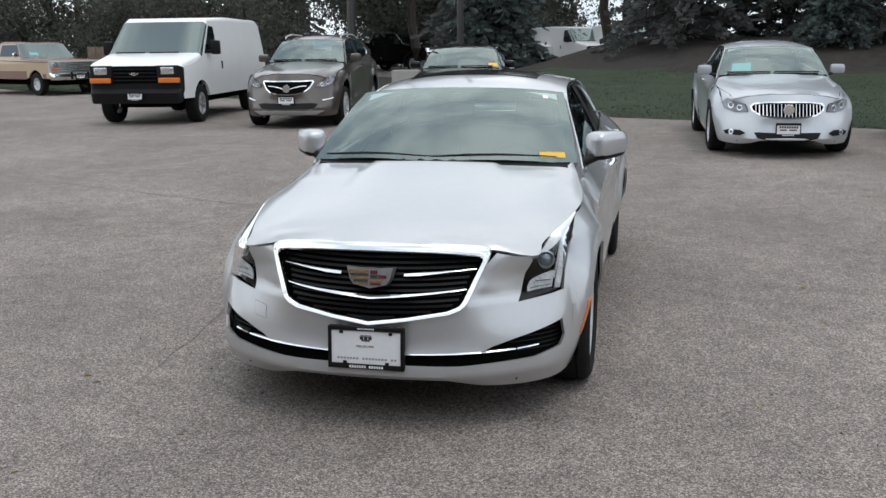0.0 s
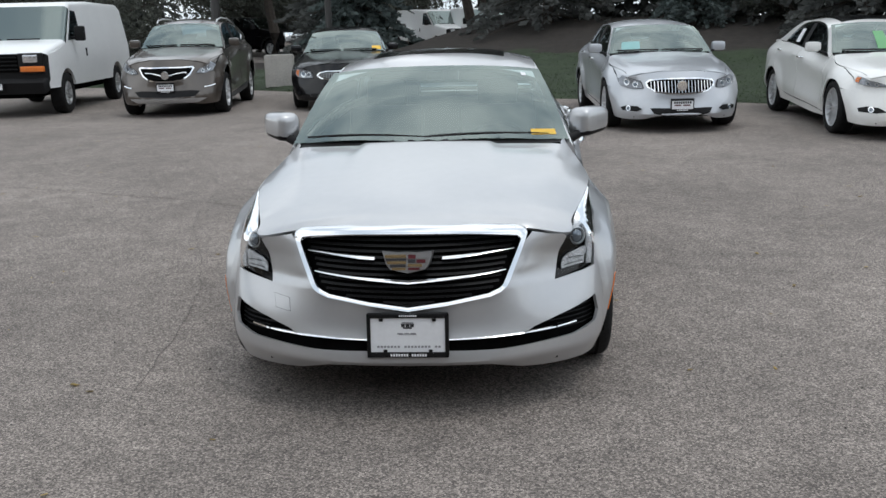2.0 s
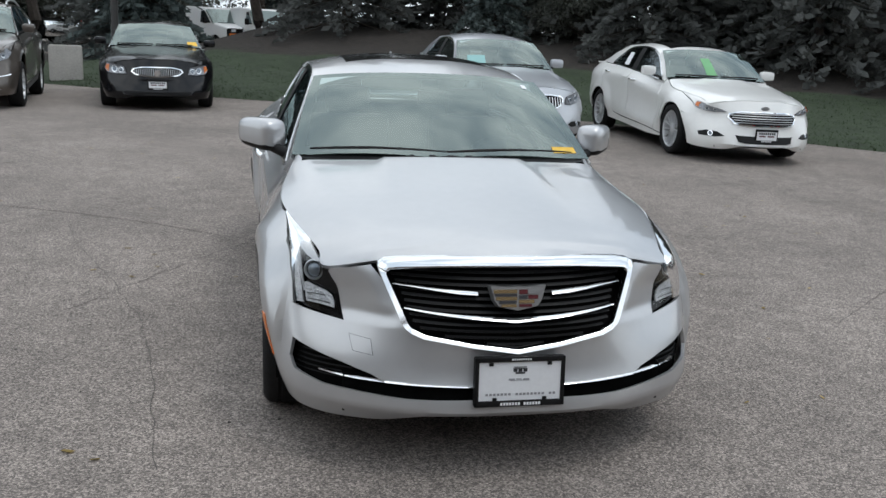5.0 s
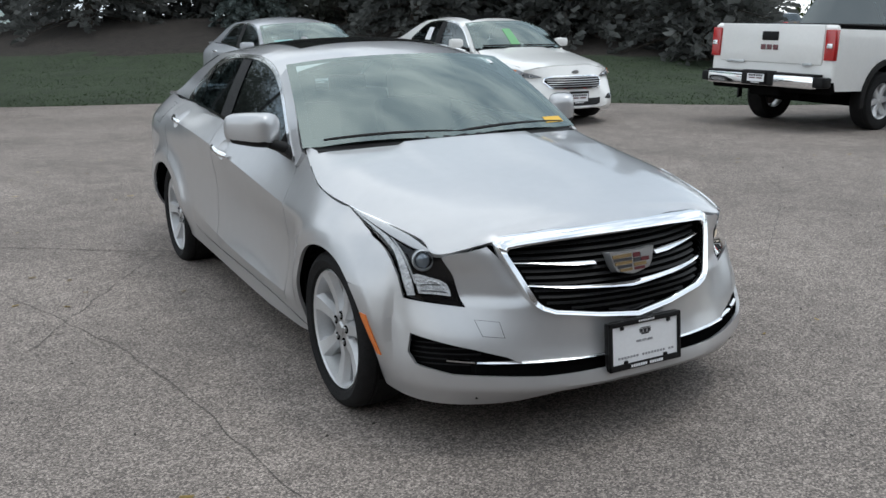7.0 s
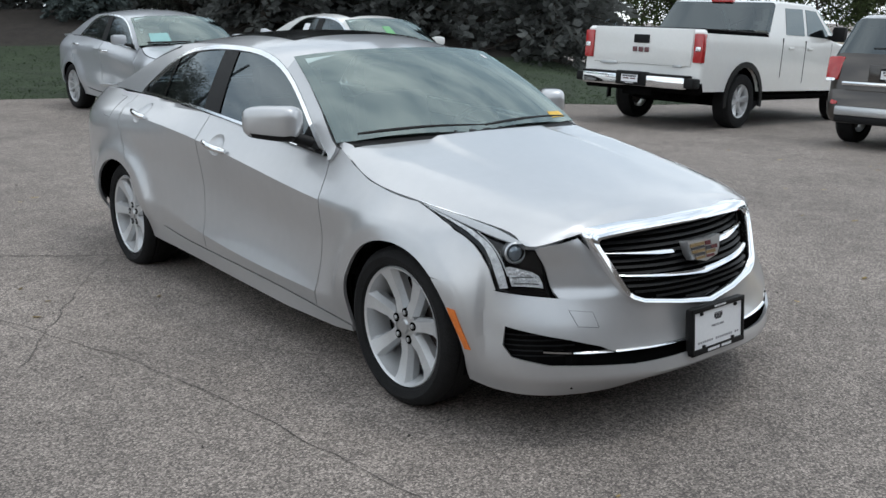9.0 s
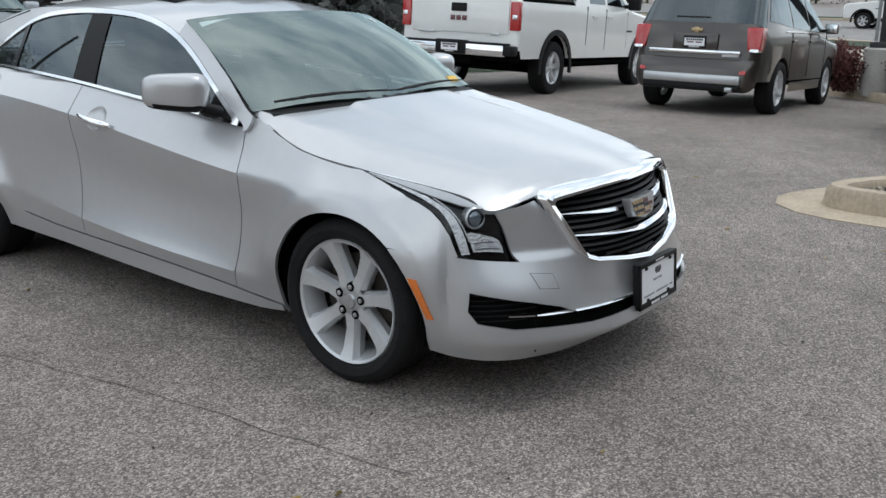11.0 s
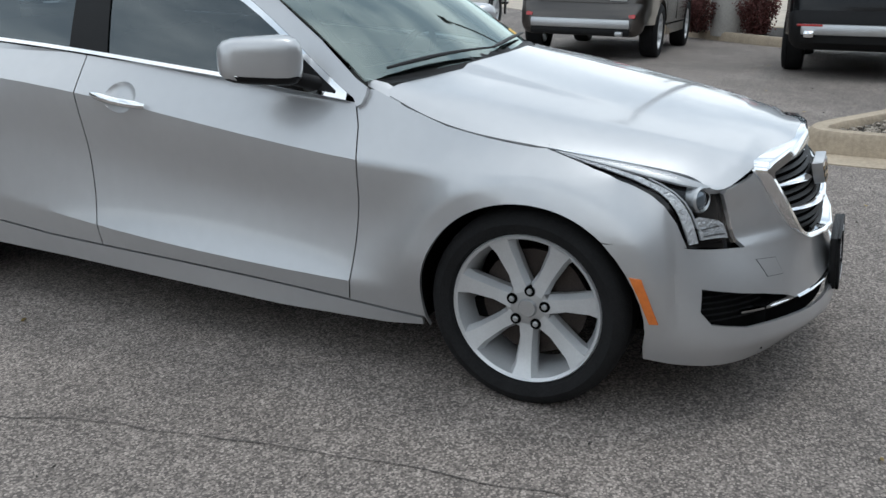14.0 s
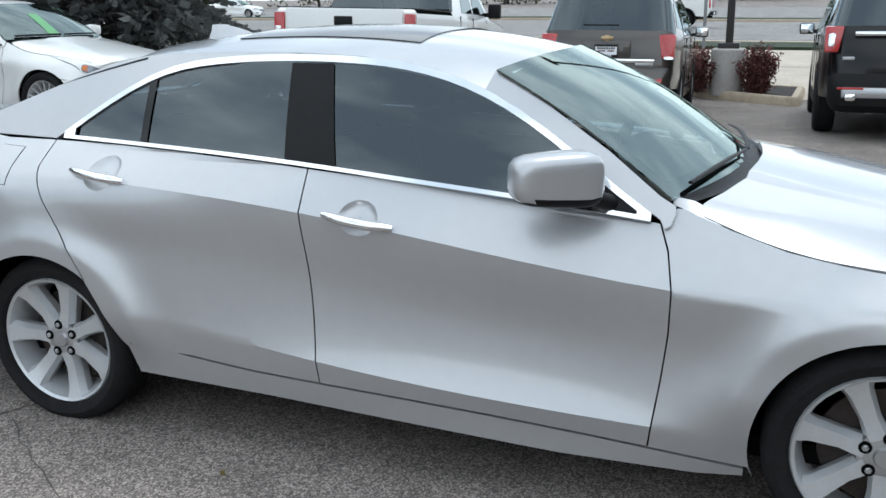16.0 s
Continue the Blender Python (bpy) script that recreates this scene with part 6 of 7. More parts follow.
def rear_suv(name, label, place, dims, paint, lower, plate_z, lamps, glass, chrome_z, extras):
    """A crossover seen mainly from behind: sculpted tail with glass, lamps, bumper and plate."""
    W, H, WB, fo, ro, tyre, rimr = dims
    hb = H * .63
    hw = lambda y, z: W / 2 - .02 - .36 * np.clip(np.asarray(z) - hb, 0, 2) ** 1.12 - .13 * np.clip((np.asarray(y) - WB / 2) / ro, 0, 1) ** 2 - .04 * np.clip(.62 - np.asarray(z), 0, 1) - .07 * np.clip((-np.asarray(y) - WB / 2) / fo, 0, 1) ** 2
    f, b = -WB / 2 - fo, WB / 2 + ro
    prof = [(f + .06, .28), (f, .45), (f + .03, .80), (f + .18, .98), (-WB * .28, hb + .03), (-WB * .25, hb + .05), (-.35, H - .08), (-.05, H - .01), (.55, H), (b - .62, H - .04), (b - .42, H - .09), (b - .14, hb + .10), (b - .09, hb - .02), (b - .07, .72), (b, .60), (b - .02, .38), (b - .12, .30)]
    wheels = [(-WB / 2, tyre), (WB / 2, tyre)]
    seg = [("front_bumper", 0, 3, paint), ("hood", 3, 5, paint), ("windscreen", 5, 6, GLASS), ("roof", 6, 10, paint), ("rear_screen", 10, 11, SIDEGLASS), ("tailgate", 11, 13, paint), ("rear_bumper", 13, 16, lower)]
    zt = H - .15
    win = [("front_window", [(-.92, hb + .04), (-.02, hb + .05), (-.02, zt), (-.30, zt - .02)], SIDEGLASS), ("rear_window", [(.05, hb + .05), (.92, hb + .07), (.90, zt), (.05, zt)], SIDEGLASS), ("quarter_window", [(1.0, hb + .08), (b - .42, hb + .14), (b - .62, zt - .02), (.98, zt)], SIDEGLASS), ("sill_cladding", [(-WB / 2 + tyre + .12, .29), (WB / 2 - tyre - .12, .29), (WB / 2 - tyre - .12, .42), (-WB / 2 + tyre + .12, .42)], lower)]
    car = boxy(name, label, "car", place, prof, hw, .15, wheels, (tyre, rimr, .24), tyre + .05, paint, seg, win, spokes=7, style=(.03, .028, .03, .034, False), track=W / 2 - .14)
    for sg in (1, -1):
        m = bx(car, "door_mirror", paint, (sg * (W / 2 + .09), -.78, hb + .10), (.20, .10, .16), .04)
        bx(car, "mirror_glass", CHROME, (sg * (W / 2 + .09), -.725, hb + .10), (.16, .01, .12), .003, parent=m)
        bx(car, "mirror_stalk", PLASTIC, (sg * (W / 2 - .04), -.78, hb + .06), (.14, .05, .05), .012, parent=m)
        for y in (-.05, .88):
            bx(car, "door_handle", paint, (sg * (W / 2 - .012), y, hb - .10), (.035, .18, .035), .01)
        for y in (.0, .98, -.98):
            bx(car, "door_gap", DARKIN, (sg * (W / 2 - .022), y, hb - .28), (.01, .01, .62), 0)
        bx(car, "window_trim", CHROME, (sg * (W / 2 - .022), .25, hb + .02), (.02, 2.1, .02), .004)
        for (x, z, w, h, mt, lb, dy) in lamps:
            v, f = box_piece(0, 0, 0, w, .22, h, .035)
            q = v[:, 2] / h + .5
            v = np.c_[v[:, 0] * (.72 + .28 * q) + .10 * w * (1 - q), v[:, 1] - .055 * (q - .3), v[:, 2]] + (x, b + dy, z)
            link_mesh("tail_lamp" if mt is REDLENS else "lamp_insert", *((v, f) if sg > 0 else mirrored((v, f))), mt, car, lb)
    bx(car, "number_recess", paint, (0, b - .065, plate_z), (.60, .04, .24), .02)
    dealer_plate(car, b - .035, plate_z, .30, .155, flip=-1)
    if chrome_z:
        bx(car, "chrome_strip", CHROME, (0, b - .04, chrome_z), (W * .66, .05, .05), .015, "chrome tailgate strip")
    bx(car, "rear_wiper", PLASTIC, (.10, b - .20, hb + .16), (.46, .05, .03), .01)
    for nm, mt, c, s, bev, lb in extras(b):
        bx(car, nm, mt, c, s, bev, lb)
    return car


def grey_crossover():
    lamps = [(.74, .98, .22, .30, REDLENS, "red wrap-round tail lamp", -.17), (.76, .86, .16, .09, REFLECTOR, "", -.150), (.66, .58, .12, .10, REDLENS, "round red reflector", -.10)]
    ex = lambda b: [("skid_trim", SATIN, (0, b - .02, .46), (1.30, .08, .12), .03, "silver skid trim"), ("lower_valance", PLASTIC, (0, b - .05, .36), (1.3, .10, .10), .03, ""), ("emblem", GOLD, (0, b - .085, 1.075), (.15, .02, .045), .006, "gold emblem"), ("emblem_bar", GOLD, (0, b - .085, 1.075), (.06, .022, .075), .006, ""), ("name_badge", SATIN, (-.48, b - .05, .76), (.22, .012, .03), .004, ""), ("exhaust_pipe", SATIN, (-.52, b - .02, .34), (.10, .12, .06), .02, "")]
    return rear_suv("suv", "grey-brown crossover with red tail lamps and chrome strip", ground_pose(10.75, 1.36, 93.0), (1.85, 1.70, 2.707, .92, .95, .355, .235), GREIGE, GREIGE, .92, lamps, None, .80, ex)


def black_utility():
    lamps = [(.86, 1.08, .20, .28, REDLENS, "red and clear tail lamp", -.13), (.88, 1.08, .09, .16, REFLECTOR, "", -.115)]
    ex = lambda b: [("skid_trim", SATIN, (0, b - .01, .52), (1.50, .08, .12), .03, "silver lower bumper trim"), ("reflector_strip", REDLENS, (.66, b + .03, .565), (.26, .03, .025), .008, ""), ("exhaust_pipe", CHROME, (.66, b + .02, .475), (.12, .20, .09), .04, "chrome exhaust tip"), ("trim_badge", SATIN, (.70, b - .05, .88), (.12, .012, .035), .004, "")]
    return rear_suv("suv", "black sport utility with chrome tailgate strip", ground_pose(10.15, -2.22, 90.8), (2.0, 1.78, 2.865, .95, 1.15, .39, .255), BLACKP, PLASTIC, .98, lamps, None, 1.14, ex)


CARS = {key: build() for key, build in (("silver_saloon", silver_saloon), ("white_saloon", white_saloon), ("black_saloon", black_saloon), ("bronze_crossover", bronze_crossover), ("van", van), ("old_pickup", old_pickup), ("crew_pickup", crew_pickup), ("grey_crossover", grey_crossover), ("black_utility", black_utility))}
# ---- ground surfaces ----
def asphalt_mat(name, dark, light, crackle=1.0):
    """Worn asphalt: pale stones in dark binder, broad stains and wheel-polished patches."""
    m = bpy.data.materials.new(name)
    m.use_nodes = True
    n, l = m.node_tree.nodes, m.node_tree.links
    b = n["Principled BSDF"]
    co = n.new("ShaderNodeTexCoord")
    vo, no, st, fine = n.new("ShaderNodeTexVoronoi"), n.new("ShaderNodeTexNoise"), n.new("ShaderNodeTexNoise"), n.new("ShaderNodeTexNoise")
    vo.inputs["Scale"].default_value = 150
    no.inputs["Scale"].default_value, no.inputs["Detail"].default_value = 0.55, 6
    st.inputs["Scale"].default_value, st.inputs["Detail"].default_value = 5.0, 6
    fine.inputs["Scale"].default_value, fine.inputs["Detail"].default_value = 32, 3
    for t in (vo, no, st, fine):
        l.new(co.outputs["Object"], t.inputs["Vector"])
    sep = n.new("ShaderNodeSeparateColor")
    l.new(vo.outputs["Color"], sep.inputs["Color"])
    r = n.new("ShaderNodeValToRGB")
    e = r.color_ramp.elements
    e[0].position, e[0].color = 0.12, (*[c * 0.60 for c in dark], 1)
    e[1].position, e[1].color = 0.97, (*[c * 1.32 for c in light], 1)
    k = r.color_ramp.elements.new(0.40)
    k.color = (*dark, 1)
    k = r.color_ramp.elements.new(0.80)
    k.color = (*light, 1)
    l.new(sep.outputs["Red"], r.inputs["Fac"])
    hs = n.new("ShaderNodeHueSaturation")
    mul = n.new("ShaderNodeMath")
    mul.operation = "MULTIPLY"
    mr1, mr2 = n.new("ShaderNodeMapRange"), n.new("ShaderNodeMapRange")
    for mr, src, lo, hi in ((mr1, no, 0.80, 1.18), (mr2, st, 0.86, 1.13)):
        mr.inputs["From Min"].default_value, mr.inputs["From Max"].default_value = 0.3, 0.7
        mr.inputs["To Min"].default_value, mr.inputs["To Max"].default_value = lo, hi
        l.new(src.outputs["Fac"], mr.inputs["Value"])
    l.new(mr1.outputs["Result"], mul.inputs[0])
    l.new(mr2.outputs["Result"], mul.inputs[1])
    mul2 = n.new("ShaderNodeMath")
    mul2.operation = "MULTIPLY"
    mr3 = n.new("ShaderNodeMapRange")
    mr3.inputs["From Min"].default_value, mr3.inputs["From Max"].default_value = 0.25, 0.75
    mr3.inputs["To Min"].default_value, mr3.inputs["To Max"].default_value = 0.86, 1.14
    l.new(fine.outputs["Fac"], mr3.inputs["Value"])
    l.new(mul.outputs[0], mul2.inputs[0])
    l.new(mr3.outputs["Result"], mul2.inputs[1])
    cell, mul3 = n.new("ShaderNodeMapRange"), n.new("ShaderNodeMath")
    mul3.operation = "MULTIPLY"
    cell.inputs["From Min"].default_value, cell.inputs["From Max"].default_value = 0.15, 0.75
    cell.inputs["To Min"].default_value, cell.inputs["To Max"].default_value = 1.18, 0.74
    l.new(vo.outputs["Distance"], cell.inputs["Value"])
    l.new(mul2.outputs[0], mul3.inputs[0])
    l.new(cell.outputs["Result"], mul3.inputs[1])
    l.new(mul3.outputs[0], hs.inputs["Value"])
    l.new(r.outputs["Color"], hs.inputs["Color"])
    l.new(hs.outputs["Color"], b.inputs["Base Color"])
    b.inputs["Roughness"].default_value = 0.85
    b.inputs["Specular IOR Level"].default_value = 0.35
    bp = n.new("ShaderNodeBump")
    bp.inputs["Strength"].default_value, bp.inputs["Distance"].default_value = 0.5, 0.006
    l.new(sep.outputs["Red"], bp.inputs["Height"])
    l.new(bp.outputs["Normal"], b.inputs["Normal"])
    return m


ASPHALT = asphalt_mat("worn_asphalt", (0.190, 0.165, 0.149), (0.325, 0.283, 0.252))
ROADMAT = asphalt_mat("street_asphalt", (0.24, 0.23, 0.22), (0.34, 0.32, 0.30))
CONCRETE = material("pale_concrete", (0.46, 0.40, 0.325), 0.85, var=0.16, vscale=1.6, bump=0.25, bscale=120)
KERBMAT = material("kerb_concrete", (0.42, 0.345, 0.255), 0.85, var=0.2, vscale=4, bump=0.3, bscale=90)
PRECAST = material("grey_precast_concrete", (0.40, 0.38, 0.35), 0.85, var=0.15, vscale=3, bump=0.25, bscale=100)
GRASS = material("mown_grass", (0.023, 0.037, 0.015), 0.9, var=0.45, vscale=2.2, bump=0.6, bscale=120)
MULCH = material("dark_bark_mulch", (0.026, 0.021, 0.017), 0.95, var=0.5, vscale=5, bump=0.9, bscale=60)
CRACK = material("tar_crack", (0.075, 0.067, 0.06), 0.8, var=0.3, vscale=20)
BARK = material("tree_bark", (0.050, 0.040, 0.032), 0.9, var=0.4, vscale=8, bump=0.8, bscale=30)
POLEMAT = material("dark_painted_pole", (0.035, 0.033, 0.032), 0.45, var=0.15, vscale=6)
GALV = material("galvanised_steel", (0.33, 0.34, 0.35), 0.45, 0.7, var=0.15, vscale=8)
PEBBLE = material("river_gravel", (0.48, 0.42, 0.35), 0.8, var=0.35, vscale=40)
WOODPANEL = material("weathered_board", (0.16, 0.12, 0.09), 0.85, var=0.3, vscale=6, bump=0.4, bscale=50)


def leaf_mat(name, color, var):
    m = material(name, color, 0.65, var=0.25, vscale=3)
    n, l = m.node_tree.nodes, m.node_tree.links
    b = n["Principled BSDF"]
    g, hs = n.new("ShaderNodeNewGeometry"), n.new("ShaderNodeHueSaturation")
    mr = n.new("ShaderNodeMapRange")
    mr.inputs["To Min"].default_value, mr.inputs["To Max"].default_value = 1 - var, 1 + var
    old = b.inputs["Base Color"].links[0].from_socket
    l.new(g.outputs["Random Per Island"], mr.inputs["Value"])
    l.new(mr.outputs["Result"], hs.inputs["Value"])
    l.new(old, hs.inputs["Color"])
    l.new(hs.outputs["Color"], b.inputs["Base Color"])
    b.inputs["Specular IOR Level"].default_value = 0.15
    out, tr, mix = n["Material Output"], n.new("ShaderNodeBsdfTranslucent"), n.new("ShaderNodeMixShader")
    mix.inputs[0].default_value = 0.42
    l.new(hs.outputs["Color"], tr.inputs["Color"])
    l.new(b.outputs[0], mix.inputs[1])
    l.new(tr.outputs[0], mix.inputs[2])
    l.new(mix.outputs[0], out.inputs["Surface"])
    return m


BLADE = leaf_mat("grass_blade", (0.034, 0.053, 0.021), 0.3)
NEEDLE = leaf_mat("spruce_needles", (0.117, 0.122, 0.116), 0.3)
BLUENEEDLE = leaf_mat("blue_spruce_needles", (0.115, 0.140, 0.135), 0.45)
LEAF = leaf_mat("dark_leaves", (0.118, 0.124, 0.106), 0.3)
FARLEAF = leaf_mat("far_leaves", (0.065, 0.085, 0.035), 0.45)
REDLEAF = leaf_mat("barberry_leaves", (0.15, 0.065, 0.06), 0.5)
DRYLEAF = leaf_mat("fallen_leaf", (0.30, 0.22, 0.08), 0.6)

gx = np.unique(np.r_[np.linspace(-600, -40, 12), np.arange(-40, 60, 1.0), np.linspace(60, 600, 14)])
gy = np.unique(np.r_[np.linspace(-600, -30, 12), np.arange(-30, 50, 1.0), np.linspace(50, 600, 14)])
gv = [(x, y, float(ground_z(x, np.clip(y, -100, 60)))) for x in gx for y in gy]
gf = [[i * len(gy) + j, (i + 1) * len(gy) + j, (i + 1) * len(gy) + j + 1, i * len(gy) + j + 1] for i in range(len(gx) - 1) for j in range(len(gy) - 1)]
tagged(link_mesh("ground", gv, gf, ASPHALT), "grey worn asphalt lot with stones showing", "ground", kind="structure")


def draped(name, poly, mat, lift, label, category, step=1.0, thick=0.0, extra=None):
    """A flat area laid over the ground; thick turns its edge down."""
    uv, f = sheet(poly, (), step)
    z = ground_z(uv[:, 0], uv[:, 1]) + lift + (0 if extra is None else extra(uv[:, 0], uv[:, 1]))
    piece = skin((uv, f), lambda a, b: np.c_[a, b, z], lambda c: Vector((0, 0, 1)), thick)
    return tagged(link_mesh(name, *piece, mat), label, category, kind="structure")


# back edge of the lot and the bank behind it
EDGE = line([(-60, 50), (-26, 27.5), (-16.2, 21.3), (-5.7, 17.0), (-1.2, 13.75), (1.5, 12.5), (4.8, 10.9), (8.4, 8.45), (10.5, 7.6), (13.5, 7.3), (18, 8.5), (24, 12)])
NB = (0.50, 0.866)


def bank(t, d):
    """A point of the bank behind the lot: t along the edge, d metres back from it."""
    t, d = np.asarray(t, float), np.asarray(d, float)
    x, y = t + NB[0] * d, EDGE(t) + NB[1] * d
    end = np.clip((15 - t) / 5, 0, 1) * np.clip((t + 10) / 5, 0, 1)
    end = end * end * (3 - 2 * end)
    up = np.interp(d, [0, .3, 1.5, 4.5, 6.5, 10.5, 12.5, 60], [-.03, .05, .14, .42, .70, 1.5, 1.62, 1.8])
    return np.c_[x, y, ground_z(x, np.clip(y, -100, 40)) + np.minimum(up, .42) * (.35 + .65 * end) + np.maximum(up - .42, 0) * end + .02]


def strip(name, d0, d1, nd, mat, label, category, t0=-58.0, t1=23.0, nt=120):
    ts, ds = np.linspace(t0, t1, nt), np.linspace(d0, d1, nd)
    T, D = np.meshgrid(ts, ds, indexing="ij")
    wob = np.array([noise.noise((a * .7, b * .9, 2.0)) for a, b in zip(T.ravel(), D.ravel())])
    v = bank(T.ravel(), D.ravel() + wob * (0.12 if d0 == 0 else 0.3) * (D.ravel() < d1 + 1))
    v[:, 2] += wob * .05 * np.clip(D.ravel() - .5, 0, 1)
    f = [[i * nd + j, (i + 1) * nd + j, (i + 1) * nd + j + 1, i * nd + j + 1] for i in range(nt - 1) for j in range(nd - 1)]
    return tagged(link_mesh(name, v, f, mat), label, category, kind="structure")


strip("grass_strip", 0, 6.6, 14, GRASS, "mown green grass strip behind the lot", "grass")
strip("mulch_bank", 6.3, 13.0, 12, MULCH, "dark mulch bank under the trees", "bank")
strip("upper_lot", 12.8, 70, 10, ASPHALT, "asphalt of the upper lot beyond the trees", "ground")

rng = np.random.default_rng(5)
nb_ = 26000
bt, bd = rng.uniform(-24, 14, nb_), rng.uniform(0, 1, nb_) ** 1.6 * 6.3
bp_ = bank(bt, bd)
bh, ba, bw = rng.uniform(.015, .04, nb_), rng.uniform(0, 2 * math.pi, nb_), rng.uniform(.006, .012, nb_)
lean = rng.normal(0, .03, (nb_, 2))
bv = np.stack([bp_ + np.c_[-bw * np.cos(ba), -bw * np.sin(ba), 0 * ba], bp_ + np.c_[bw * np.cos(ba), bw * np.sin(ba), 0 * ba], bp_ + np.c_[lean, bh]], 1).reshape(-1, 3)
grass = link_mesh("grass_blades", bv, [[i * 3, i * 3 + 1, i * 3 + 2] for i in range(nb_)], BLADE, smooth=False)
tagged(grass, "short mown grass blades on the strip", "grass", kind="stuff")


# ---- trees ----
def quads(centres, ax, ay):
    """Leaf quads from centres and two half axes."""
    v = np.stack([centres - ax - ay, centres + ax - ay * .6, centres + ax * 1.1 + ay, centres - ax * .8 + ay * .9], 1).reshape(-1, 3)
    return v, [[i * 4, i * 4 + 1, i * 4 + 2, i * 4 + 3] for i in range(len(centres))]


def spruce(height, radius, mat, seed, label, levels=26):
    rg = np.random.default_rng(seed)
    tree = new("spruce_tree")
    tagged(tree, label, "tree", "trees on the bank")
    zs = np.linspace(0, height, 10)
    link_mesh("trunk", *tube([(rg.normal(0, .02), rg.normal(0, .02), z) for z in zs], list(np.linspace(.16, .02, 10) * height / 9), 8), BARK, tree)
    C, X, Y, limbs = [], [], [], []
    for lv in range(levels):
        q = (lv + .3) / levels
        z0 = .25 + q * (height - .3)
        R = radius * (1 - q) ** .85 * rg.uniform(.8, 1.12) + .12
        n = int(10 - 4 * q)
        a0 = rg.uniform(0, 6.28)
        for k in range(n):
            a = a0 + 2 * math.pi * k / n + rg.normal(0, .16)
            L = R * rg.uniform(.72, 1.12)
            d = np.array([math.cos(a), math.sin(a), 0])
            side = np.array([-d[1], d[0], 0])
            tip = d * L + (0, 0, z0 - .28 * L + .05)
            if lv % 2 == 0:
                limbs.append(tube([(0, 0, z0), tuple(tip * .95 + np.array([0, 0, .02]))], [.022, .006], 4))
            m = int(5 + L * 5)
            for t in np.linspace(.18, 1, m):
                base = d * L * t + np.array([0, 0, z0 - .30 * L * t * t + .06 * L * t])
                wsp = (.30 * L * (1.05 - t) + .10)
                for s in (-1, 0, 1):
                    c = base + side * s * wsp * rg.uniform(.45, .85) + rg.normal(0, .035, 3)
                    C.append(c)
                    X.append((side * s * .6 + d * .8 + rg.normal(0, .25, 3)) * rg.uniform(.06, .13))
                    Y.append(np.array([0, 0, -1]) * rg.uniform(.03, .07) + side * rg.normal(0, .045) + rg.normal(0, .02, 3))
    v, f = quads(np.array(C), np.array(X), np.array(Y))
    link_mesh("bough", *joined(limbs), BARK, tree)
    link_mesh("crown", v, f, mat, tree, smooth=False)
    return tree


def broadleaf(height, radius, mat, seed, label, name="deciduous_tree", leaves=13000, base=.25, leaf=.062, group="trees on the bank"):
    rg = np.random.default_rng(seed)
    tree = new(name)
    tagged(tree, label, "tree", group)
    top = height * .62
    pts = [(rg.normal(0, .05) * k, rg.normal(0, .05) * k, top * k / 6) for k in range(7)]
    link_mesh("trunk", *tube(pts, list(np.linspace(.022 * height, .008 * height, 7)), 8), BARK, tree)
    ends = []
    limbs = []
    for k in range(13):
        a, z = rg.uniform(0, 6.28), height * rg.uniform(base, .58)
        L = radius * rg.uniform(.55, .95)
        e = np.array([math.cos(a) * L, math.sin(a) * L, z + height * rg.uniform(.06, .32)])
        mid = np.array([e[0] * .5, e[1] * .5, z + (e[2] - z) * .35])
        limbs.append(tube([(0, 0, z), tuple(mid), tuple(e)], [.011 * height, .007 * height, .002 * height], 5))
        ends += [e, mid * .5 + e * .5, mid]
        for j in range(2):
            e2 = e + rg.normal(0, .22, 3) * radius
            limbs.append(tube([tuple(mid), tuple(e2)], [.005 * height, .001 * height], 4))
            ends.append(e2)
    ends += [np.array([rg.normal(0, .2) * radius, rg.normal(0, .2) * radius, height * rg.uniform(.75, .97)]) for _ in range(7)]
    ends = np.array(ends)
    pick = ends[rg.integers(0, len(ends), leaves)]
    c = pick + rg.normal(0, 1, (leaves, 3)) * np.array([.20, .20, .16]) * radius * rg.uniform(.4, 1.1, (leaves, 1))
    ax, ay = rg.normal(0, 1, (leaves, 3)), rg.normal(0, 1, (leaves, 3))
    ax *= leaf * rg.uniform(.6, 1.4, (leaves, 1)) / np.linalg.norm(ax, axis=1, keepdims=True)
    ay *= leaf * .6 * rg.uniform(.6, 1.4, (leaves, 1)) / np.linalg.norm(ay, axis=1, keepdims=True)
    v, f = quads(c, ax, ay)
    link_mesh("bough", *joined(limbs), BARK, tree)
    link_mesh("crown", v, f, mat, tree, smooth=False)
    return tree


